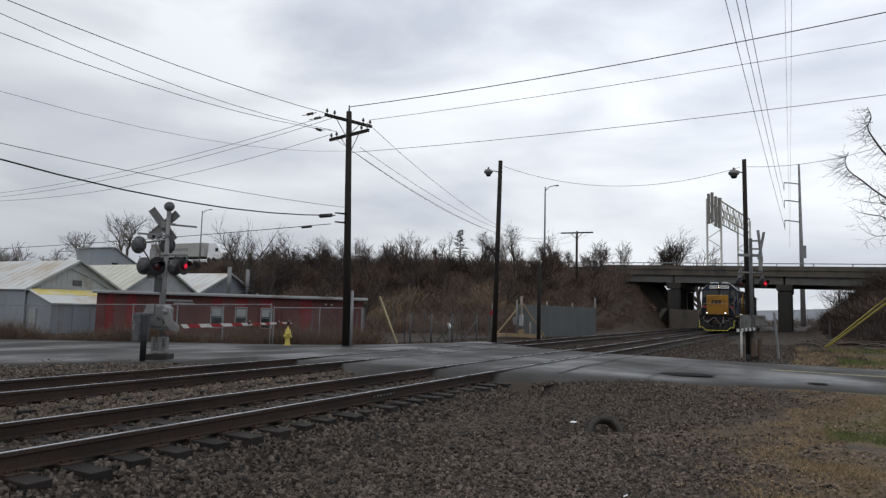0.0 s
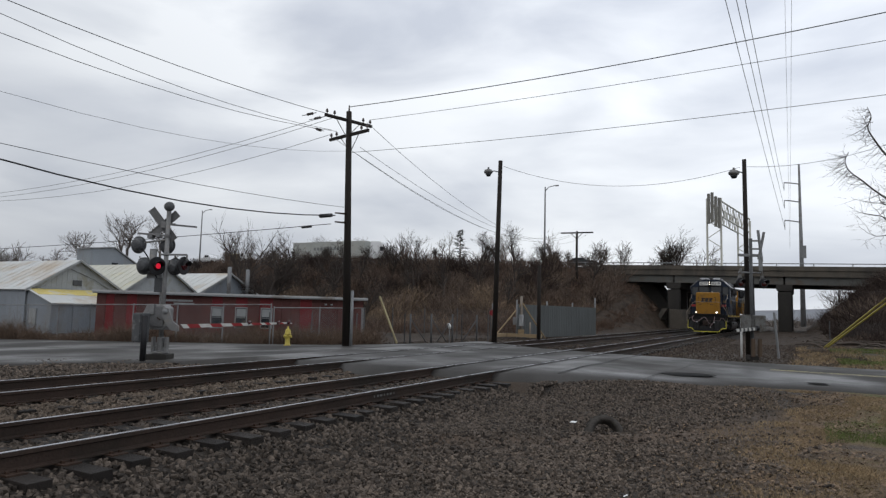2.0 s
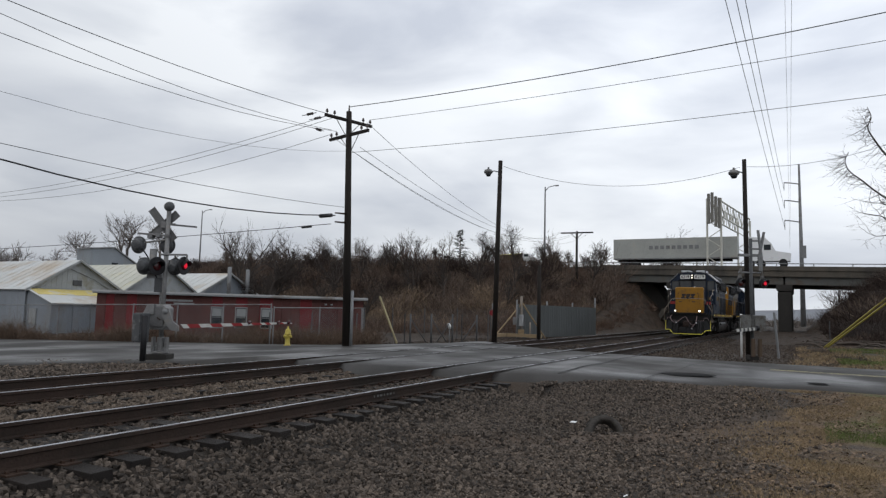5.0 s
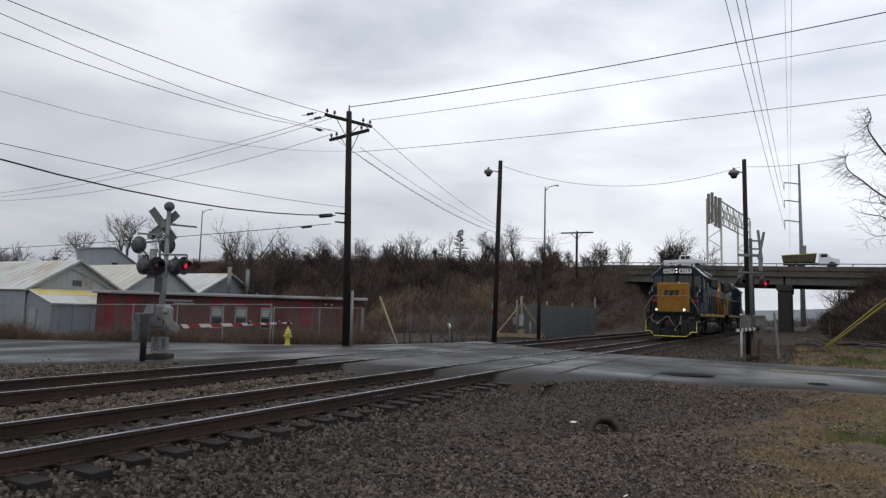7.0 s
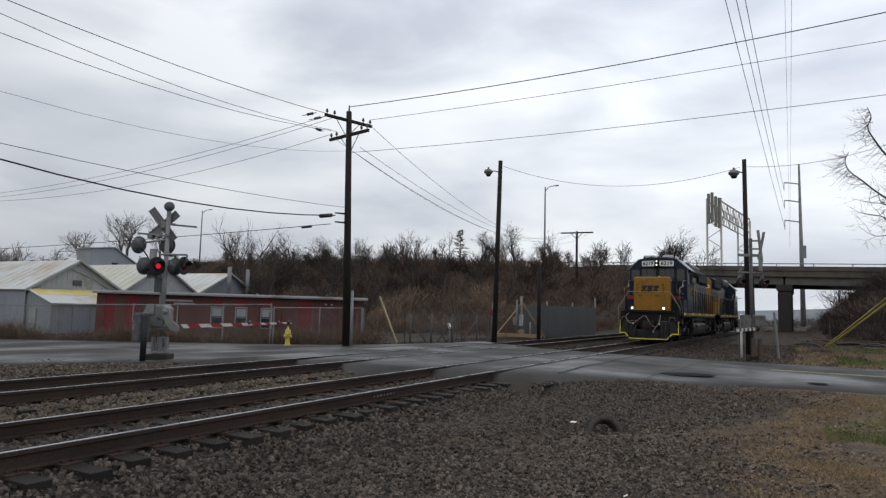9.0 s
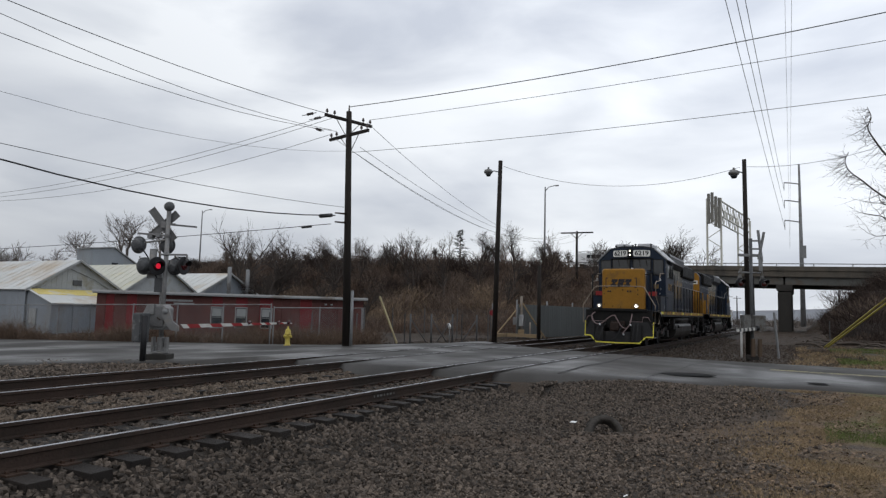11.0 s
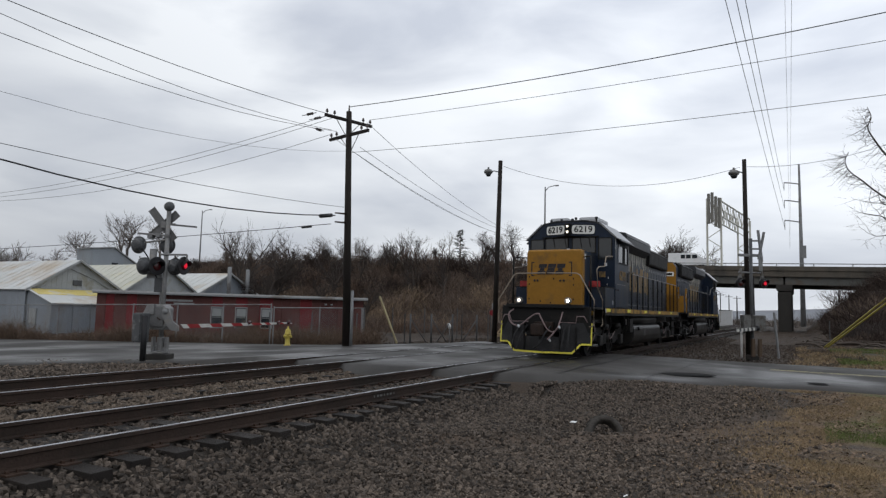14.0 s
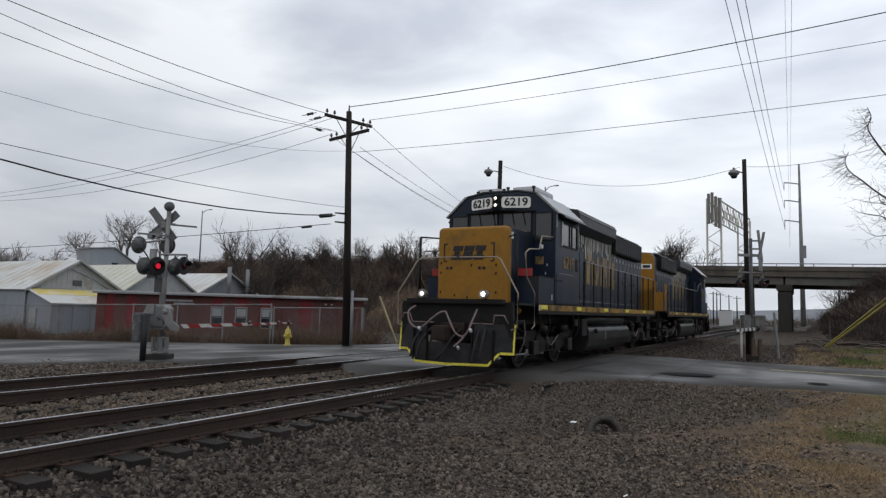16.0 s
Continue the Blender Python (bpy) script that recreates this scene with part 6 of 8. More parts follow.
def brush_field(name, rng, count, place, hmin, hmax, material, label, stems=26, spread=0.5, w=0.016):
    """Thickets of bare stems, one object of stuff."""
    random.seed(rng)
    vs, fs = [], []
    for _ in range(count):
        x, y = place()
        z = land_z(x, y) - 0.1
        h = random.uniform(hmin, hmax) * (0.75 + 0.9 * max(-0.5, noise.noise(Vector((x * 0.16, y * 0.2, rng)))))
        for k in range(stems):
            a = Vector((x + random.gauss(0, 0.25), y + random.gauss(0, 0.25), z))
            d = Vector((random.gauss(0, spread), random.gauss(0, spread), 1)).normalized()
            b = a + d * h * random.uniform(0.35, 0.75)
            twig(vs, fs, a, b, w)
            for j in range(3):
                p = a.lerp(b, random.uniform(0.35, 1.0))
                e = p + (d + Vector((random.gauss(0, 0.55), random.gauss(0, 0.55), random.gauss(0.1, 0.3)))).normalized() * h * random.uniform(0.2, 0.45)
                twig(vs, fs, p, e, w * 0.7)
    return tagged(quad_mesh(name, vs, fs, material), label, "brush", kind="stuff")


def in_bank():
    x = random.uniform(-95, -20)
    return x, random.uniform(58 if x > -40 else 62, 93)


def shrub(x, y, h, rng, material, label):
    """A domed thicket: stems that fan out from one root and fork twice."""
    rd = random.Random(rng)
    b = thing("shrub", label, "shrub", pose(x, y, land_z(x, y) - 0.1), group="embankment shrubs")
    vs, fs = [], []
    random.seed(rng)
    for k in range(60):
        d = Vector((rd.gauss(0, 0.55), rd.gauss(0, 0.55), rd.uniform(0.5, 1.0))).normalized()
        p = Vector((rd.gauss(0, 0.25), rd.gauss(0, 0.25), 0))
        ln = h * rd.uniform(0.65, 1.05)
        m = p + d * ln * 0.5
        twig(vs, fs, p, p + d * ln * 0.8, 0.045)
        for j in range(4):
            q = p.lerp(m, rd.uniform(0.4, 1.4))
            e = (d + Vector((rd.gauss(0, 0.4), rd.gauss(0, 0.4), rd.gauss(0.15, 0.3)))).normalized()
            f = q + e * ln * rd.uniform(0.25, 0.5)
            twig(vs, fs, q, f, 0.03)
            for _ in range(2):
                g = q.lerp(f, rd.uniform(0.4, 1.0))
                twig(vs, fs, g, g + (e + Vector((rd.gauss(0, 0.5), rd.gauss(0, 0.5), rd.gauss(0, 0.4)))).normalized() * ln * rd.uniform(0.12, 0.25), 0.02)
    quad_mesh("stem_tangle", vs, fs, material, b)
    return b


shrub_kinds = (("brush_dark", "dark bare shrub on the embankment"), ("brush", "bare brown shrub on the embankment"), ("brush_red", "reddish bare shrub on the embankment"), ("brush_tan", "tan dead shrub on the embankment"), ("brush_dark", "dark bare shrub on the embankment"))
shrub_rnd = random.Random(91)
for i in range(120):
    tx = shrub_rnd.uniform(-82, -20)
    ty = shrub_rnd.uniform(58, 90)
    upper = ty > 74
    kind_ = shrub_kinds[shrub_rnd.choice((0, 0, 1, 2, 4)) if upper else shrub_rnd.choice((0, 1, 2, 3, 3))]
    shrub(tx, ty, shrub_rnd.uniform(2.2, 4.4) * (0.55 if tx > -28 else 1.0), 900 + i, *kind_)
for i in range(26):
    tx, ty = shrub_rnd.uniform(3.5, 19), shrub_rnd.uniform(66, 90)
    shrub(tx, ty, shrub_rnd.uniform(2.0, 3.8), 1100 + i, *((("brush", "bare brown shrub on the bank beside the bridge"), ("brush_dark", "dark bare shrub on the bank beside the bridge"))[i % 2]))
for i in range(16):
    tx, ty = -78 + 3.6 * i + shrub_rnd.uniform(-1.5, 1.5), shrub_rnd.uniform(64, 84)
    bare_tree(tx, ty, land_z(tx, ty), shrub_rnd.uniform(4.5, 7.0), 700 + i, spread=0.5, fork=0.25, levels=3, twigw=0.06, bark="bark_dark", lean=shrub_rnd.uniform(-0.25, 0.25), label="dark bare sapling on the embankment slope")
brush_field("bank_brush", 11, 800, in_bank, 1.8, 4.4, "brush", "dense bare brown brush on the embankment", w=0.028)
brush_field("bank_brush", 22, 420, in_bank, 1.4, 3.6, "brush_red", "reddish bare brush on the embankment", w=0.026)
brush_field("bank_brush", 23, 260, lambda: (random.uniform(-60, -20), random.uniform(58, 88)), 1.0, 2.4, "brush_tan", "tan dead brush among the thickets", w=0.026)
brush_field("bank_brush", 26, 260, lambda: (random.uniform(-62, -38), random.uniform(46, 64)), 1.6, 3.4, "brush_tan", "tan bare brush behind the red building", w=0.02)
brush_field("bank_brush", 12, 300, lambda: (random.gauss(-44, 9), random.uniform(56, 70)), 1.2, 2.6, "brush_tan", "tan dead brush at the foot of the embankment", w=0.026)
brush_field("bank_brush", 13, 260, lambda: (random.uniform(-70, -19), random.uniform(44, 60)), 1.4, 3.0, "brush_red", "bare brown brush behind the yard", w=0.022)
brush_field("crest_brush", 14, 360, lambda: (random.uniform(-110, -29), random.uniform(84, 91.5)), 1.0, 2.6, "brush_dark", "bare brush along the top of the embankment", w=0.026)
brush_field("slope_brush", 24, 300, lambda: (random.uniform(-27, -17.3), random.uniform(58, 91)), 0.6, 1.8, "brush_red", "low reddish brush on the slope by the bridge", w=0.022)
brush_field("east_brush", 25, 320, lambda: (random.uniform(2.5, 12), random.uniform(52, 78)), 0.9, 2.2, "brush_dark", "dark bare brush below the bank", w=0.022)
brush_field("east_brush", 15, 1000, lambda: (random.uniform(2.0, 20), random.uniform(66, 91)), 1.8, 4.2, "brush_dark", "bare dark brush on the bank beside the bridge", w=0.026)
brush_field("east_brush", 16, 90, lambda: (random.uniform(2.2, 9), random.uniform(50, 62)), 0.6, 1.5, "brush", "low bare brush beside the tracks", w=0.018)
brush_field("fence_weeds", 17, 420, lambda: ((lambda t: (-50 + 29 * t + random.gauss(0, 0.3), 20.2 + 5.6 * t * t + random.gauss(0, 0.28) + 0.5))(random.random())), 0.6, 1.7, "weed", "dry brown weeds along the fence", stems=20, w=0.011)
brush_field("fence_weeds", 18, 110, lambda: (random.uniform(-22.5, -18.7), random.uniform(25.8, 28.2)), 0.6, 1.5, "weed", "dry brown weeds behind the utility pole", stems=22, w=0.010)
brush_field("wall_vines", 19, 120, lambda: ((lambda t: (-36.6 + 9.8 * t, 25.0 + 11.6 * t + random.gauss(0, 0.25)))(random.random())), 0.8, 1.9, "weed", "dry weeds against the red wall", stems=20, w=0.010)
brush_field("roadside_scrub", 20, 60, lambda: (random.uniform(-1, 4), random.uniform(32, 52)), 0.15, 0.5, "weed", "scattered dead stems beside the tracks", stems=12, w=0.008)


def build_debris():
    """Fallen branches heaped beside the track."""
    random.seed(9)
    for k in range(26):
        x, y = random.uniform(-0.6, 3.2), random.uniform(44, 62)
        z = land_z(x, y) + random.uniform(0.05, 0.45)
        a = random.uniform(-0.5, 0.5) + (0 if k % 3 else 1.2)
        ln = random.uniform(1.2, 3.2)
        b = thing("fallen_branch", "dead fallen branch on the ground beside the tracks", "branch", group="fallen branches")
        pts = [Vector((x, y, z)) + Vector((math.cos(a), math.sin(a), 0)) * ln * t + Vector((0, random.gauss(0, 0.06), random.gauss(0, 0.08) - 0.1 * t)) for t in (0, 0.33, 0.66, 1)]
        tube_part("stem", "bark", b, pts, random.uniform(0.03, 0.07), n=5)


build_debris()


def build_grass():
    random.seed(5)
    for material, label, n, place, h in (
            ("grass", "short green winter grass on the verge", 34000, lambda: (random.uniform(0.25, 3.2), random.uniform(7.0, 13.5)), 0.045),
            ("grass_dead", "straw-coloured dead grass on the verge", 36000, lambda: (random.gauss(0.6, 0.75), random.uniform(6.2, 16.6)), 0.045),
            ("grass", "green grass beyond the road", 16000, lambda: (random.uniform(1.2, 10), random.choice((random.uniform(29.5, 34), random.uniform(40, 46)))), 0.12),
            ("grass_dead", "dead grass beyond the road", 9000, lambda: (random.uniform(-0.5, 10), random.uniform(27, 48)), 0.14)):
        vs, fs = [], []
        for _ in range(n):
            x, y = place()
            m = noise.noise(Vector((x * 0.8, y * 0.55, 1.0 if material == "grass" else 6.0)))
            if m < (0.0 if material == "grass" and y < 20 else -0.08):
                continue
            z = land_z(x, y) - 0.01
            a = Vector((x, y, z))
            for j in range(2):
                b = a + Vector((random.gauss(0, 0.5), random.gauss(0, 0.5), 1)) * h * random.uniform(0.5, 1.3)
                twig(vs, fs, a, b, 0.005 if y < 20 else 0.014)
        tagged(quad_mesh("verge_grass", vs, fs, material), label, "grass", kind="stuff")


build_grass()


def build_leaf_litter():
    """Small curled dead leaves on the verge, one object of stuff."""
    random.seed(15)
    vs, fs = [], []
    for _ in range(15000):
        x, y = random.gauss(0.1, 1.0), random.uniform(5.5, 16.8)
        if noise.noise(Vector((x * 0.7, y * 0.5, 3.0))) < -0.15:
            continue
        z = land_z(x, y) + 0.05 * noise.noise(Vector((x * 0.9, y * 0.9, 0))) + 0.012
        a = random.uniform(0, 6.28)
        r = random.uniform(0.012, 0.032)
        u, v = Vector((math.cos(a), math.sin(a), random.gauss(0, 0.3))) * r, Vector((-math.sin(a), math.cos(a), random.gauss(0, 0.3))) * r * 0.55
        c = Vector((x, y, z))
        i = len(vs)
        vs += [tuple(c - u), tuple(c + v), tuple(c + u), tuple(c - v)]
        fs.append((i, i + 1, i + 2, i + 3))
    tagged(quad_mesh("leaf_litter", vs, fs, "leaf"), "brown dead leaves and bits on the verge", "leaf litter", kind="stuff")


build_leaf_litter()

# far hills beyond the bridge opening, the haze put into their blue-grey colour
bm = bmesh.new()
row0, row1 = [], []
for k in range(61):
    x = -900 + 30 * k
    h = 14 + 7 * noise.noise(Vector((x * 0.006, 0, 0))) + 3 * noise.noise(Vector((x * 0.03, 2, 0)))
    row0.append(bm.verts.new((x, 900, -3)))
    row1.append(bm.verts.new((x, 960, h)))
for k in range(60):
    bm.faces.new((row0[k], row0[k + 1], row1[k + 1], row1[k]))
tagged(part("distant_hill", bm, "haze_hill", None, smooth=True), "hazy blue wooded hills on the horizon", "hill", kind="structure")
brush_field("far_scrub", 21, 240, lambda: (random.uniform(-60, 60), random.uniform(150, 260)), 2.0, 4.5, "twig", "distant bare scrub beyond the bridge", w=0.05)
for i, (px_, py_, ph_) in enumerate(((-18.9, 168.9, 7.9), (-19.2, 179, 8.2), (-17.3, 189, 7.8), (-20.5, 200, 8.6), (-14.0, 172, 7.0), (6.0, 150, 8.5))):
    fp = thing("line_pole", "distant dark line pole beyond the bridge", "utility pole", pose(px_, py_, -0.5), group="distant line poles")
    rod_part("shaft", "pole", fp, (0, 0, 0), (0, 0, ph_), 0.16, 0.11, 8)
    box_part("crossarm", "pole", fp, 0, 0, ph_ - 0.5, 1.8, 0.12, 0.12)
cb = thing("equipment_cabinet", "pale silver equipment cabinet beyond the bridge", "cabinet", pose(-14.3, 149.3, -0.4))
box_part("body", "box_silver", cb, 0, 0, 1.6, 2.4, 2.0, 3.2, 0.05)
box_part("door", "box_silver", cb, -0.5, -1.02, 1.6, 1.0, 0.04, 2.4, 0.02)
box_part("roof", "galv_dull", cb, 0, 0, 3.25, 2.6, 2.2, 0.1)


# ---- locomotives ----
def plow(parent):
    xs = [-1.5, -1.36, -1.2, -0.95, -0.62, -0.6, -0.3, 0, 0.3, 0.6, 0.62, 0.95, 1.2, 1.36, 1.5]

    def lo(x):
        return lerp(abs(x), (0, 0.95, 1.2, 1.5), (0.16, 0.16, 0.43, 0.43))

    def hi(x):
        return 0.66 if abs(x) < 0.61 else 1.1

    def fwd(x, z):
        return -0.3 + 0.33 * abs(x) - 0.16 * max(0, 0.7 - z) + 0.25 * (z - 0.66) ** 2
    bm = bmesh.new()
    cols = []
    for x in xs:
        cols.append([bm.verts.new((x, fwd(x, z), z)) for z in (lo(x) + (hi(x) - lo(x)) * k / 5 for k in range(6))])
    for a, b in zip(cols, cols[1:]):
        for k in range(5):
            bm.faces.new((a[k], b[k], b[k + 1], a[k + 1]))
    g = bmesh.ops.extrude_face_region(bm, geom=bm.faces[:])
    bmesh.ops.translate(bm, verts=[v for v in g["geom"] if isinstance(v, bmesh.types.BMVert)], vec=(0, 0.03, 0))
    ob = part("snow_plow", bm, "plow", parent, "black steel snow plow")
    edge = [(-1.5, 1.1), (-1.5, 0.43), (-1.2, 0.43), (-0.95, 0.16), (0, 0.16), (0.95, 0.16), (1.2, 0.43), (1.5, 0.43), (1.5, 1.1)]
    bm = bmesh.new()
    for (x0, z0), (x1, z1) in zip(edge, edge[1:]):
        a, b = Vector((x0, fwd(x0, z0) - 0.012, z0)), Vector((x1, fwd(x1, z1) - 0.012, z1))
        d = b - a
        n = 6
        for k in range(n):
            q0, q1 = a + d * k / n, a + d * (k + 1) / n
            q0.y, q1.y = fwd(q0.x, q0.z) - 0.012, fwd(q1.x, q1.z) - 0.012
            up = Vector((-d.z, 0, d.x)).normalized() * 0.055
            bm_prism(bm, [q0, q1, q1 + up, q0 + up], (0, 0.012, 0))
    part("plow_edge", bm, "trim_yellow", ob, "yellow painted edge")
    for x in (-1.0, -0.55, 0.6, 1.05):
        box_part("plow_rib", "loco_black", ob, x, fwd(x, 0.55) - 0.02, 0.6, 0.04, 0.05, 0.75)
    return ob


def headlamp(parent, x, y, z, r, glow, name="ditch_light"):
    bm = bmesh.new()
    bm_lathe(bm, [(r * 0.6, -0.22), (r * 1.15, -0.12), (r * 1.3, 0.0), (r * 1.3, 0.03), (r * 1.02, 0.03), (r * 0.95, -0.02)], Matrix.Translation((x, y, z)) @ Euler((radians(90), 0, 0)).to_matrix().to_4x4(), 18)
    ob = part(name, bm, "alu" if name == "ditch_light" else "loco_black", parent, smooth=True)
    bm = bmesh.new()
    bmesh.ops.create_uvsphere(bm, u_segments=16, v_segments=8, radius=r * 0.66, matrix=Matrix.Translation((x, y - 0.015, z)) @ Matrix.Diagonal((1, 0.3, 1, 1)))
    part("lens", bm, glow, ob, "lit lamp lens", smooth=True)
    rod_part("reflector", "bowl", ob, (x, y + 0.03, z), (x, y - 0.004, z), r * 0.98, n=18, label="silvered lamp bowl")
    return ob


def wheelset(parent, y):
    w = new("wheelset")
    w.parent = parent
    w.matrix_basis = pose(0, y, 0.508)
    q = Euler((0, radians(90), 0)).to_matrix().to_4x4()
    for s in (-1, 1):
        bm = bmesh.new()
        bm_lathe(bm, [(0.12, -0.09), (0.40, -0.05), (0.43, -0.08), (0.545, -0.08), (0.54, -0.045), (0.508, -0.03), (0.505, 0.06), (0.43, 0.06), (0.41, 0.02), (0.16, 0.05), (0.1, 0.09)], pose(s * 0.74, 0, 0) @ (q if s > 0 else Euler((0, radians(-90), 0)).to_matrix().to_4x4()), 28)
        wh = part("wheel", bm, "loco_black", w, "dark steel wheel", smooth=False)
        for k in range(3):
            a = k * 2.0944
            box_part("hub_bolt", "tank", w, s * 0.84, 0.28 * math.cos(a), 0.28 * math.sin(a), 0.02, 0.05, 0.05)
    bm = bmesh.new()
    bm_rod(bm, (-0.7, 0, 0), (0.7, 0, 0), 0.09)
    part("axle", bm, "loco_black", w)
    return w


def truck(parent, yc):
    t = new("truck")
    t.parent = parent
    t["label"] = "black cast steel four-wheel truck"
    for s in (-1, 1):
        bm = bmesh.new()
        prof = [(-1.95, 0.62), (-1.75, 0.92), (-0.9, 0.95), (-0.65, 0.72), (0.65, 0.72), (0.9, 0.95), (1.75, 0.92), (1.95, 0.62), (1.7, 0.5), (1.0, 0.5), (0.75, 0.38), (-0.75, 0.38), (-1.0, 0.5), (-1.7, 0.5)]
        bm_prism(bm, [(s * 1.0, yc + u, w) for u, w in prof], (s * 0.16, 0, 0), 0.015)
        part("side_frame", bm, "loco_black", t)
        for u in (-1.37, 1.37):
            box_part("axle_box", "tank", t, s * 1.2, yc + u, 0.52, 0.16, 0.34, 0.34, 0.04)
            rod_part("brake_cylinder", "loco_black", t, (s * 1.22, yc + u * 0.62 - 0.2, 0.98), (s * 1.22, yc + u * 0.62 + 0.2, 0.98), 0.11, n=10)
        for u in (-0.3, 0.0, 0.3):
            rod_part("spring", "loco_black", t, (s * 1.12, yc + u, 0.42), (s * 1.12, yc + u, 0.72), 0.09, n=10)
        tube_part("sand_pipe", "hose", t, [(s * 1.15, yc - 1.9, 1.2), (s * 1.2, yc - 2.0, 0.7), (s * 0.95, yc - 1.95, 0.22)], 0.018, curve=True)
        tube_part("brake_pipe", "hose", t, [(s * 1.25, yc - 0.9, 1.15), (s * 1.3, yc - 0.6, 0.75), (s * 1.25, yc - 0.2, 0.55), (s * 1.27, yc + 0.3, 0.8)], 0.014, curve=True)
    return [wheelset(parent, yc - 1.37), wheelset(parent, yc + 1.37)]


def rounded_outline(w, z0, z1, r, n=5, rb=0.0):
    """Outline in x and z: flat foot, upper corners rounded by r."""
    pts = [(-w, z0), (w, z0)]
    for k in range(n + 1):
        a = math.pi / 2 * k / n
        pts.append((w - r + r * math.cos(a), z1 - r + r * math.sin(a)))
    for k in range(n + 1):
        a = math.pi / 2 * (1 + k / n)
        pts.append((-w + r + r * math.cos(a), z1 - r + r * math.sin(a)))
    return pts


def number_board(parent, s):
    """One lit board on the slanting face beside the headlight."""
    b = new("number_board")
    b.parent = parent
    b.matrix_basis = pose(s * 0.50, 2.545, 4.285, 0, 0, 19 * s)
    w, h, r = 0.385, 0.15, 0.07
    pts = []
    for cx, cz, a0 in ((w - r, h - r, 0), (-w + r, h - r, 90), (-w + r, -h + r, 180), (w - r, -h + r, 270)):
        for k in range(5):
            a = radians(a0 + 22.5 * k)
            pts.append((cx + r * math.cos(a), 0.0, cz + r * math.sin(a)))
    bm = bmesh.new()
    bm_prism(bm, pts, (0, 0.04, 0))
    part("face", bm, "board", b, "pale lit number board")
    bm = bmesh.new()
    bm_prism(bm, [(x * 1.06, 0.008, z * 1.13) for x, y, z in pts], (0, 0.04, 0))
    part("frame", bm, "loco_black", b)
    text_part("figures", "6219", 0.30, "sig_black", b, pose(0, -0.008, 0, 90, 0, 0), squeeze=1.06)
    return b


def side_prism(bm, s, pts, y0, y1, bevel=0.0):
    """A long body: outline (x, z) on one flank, mirrored by s, from y0 to y1."""
    bm_prism(bm, [(s * x, y0, z) for x, z in pts], (0, y1 - y0, 0), bevel)


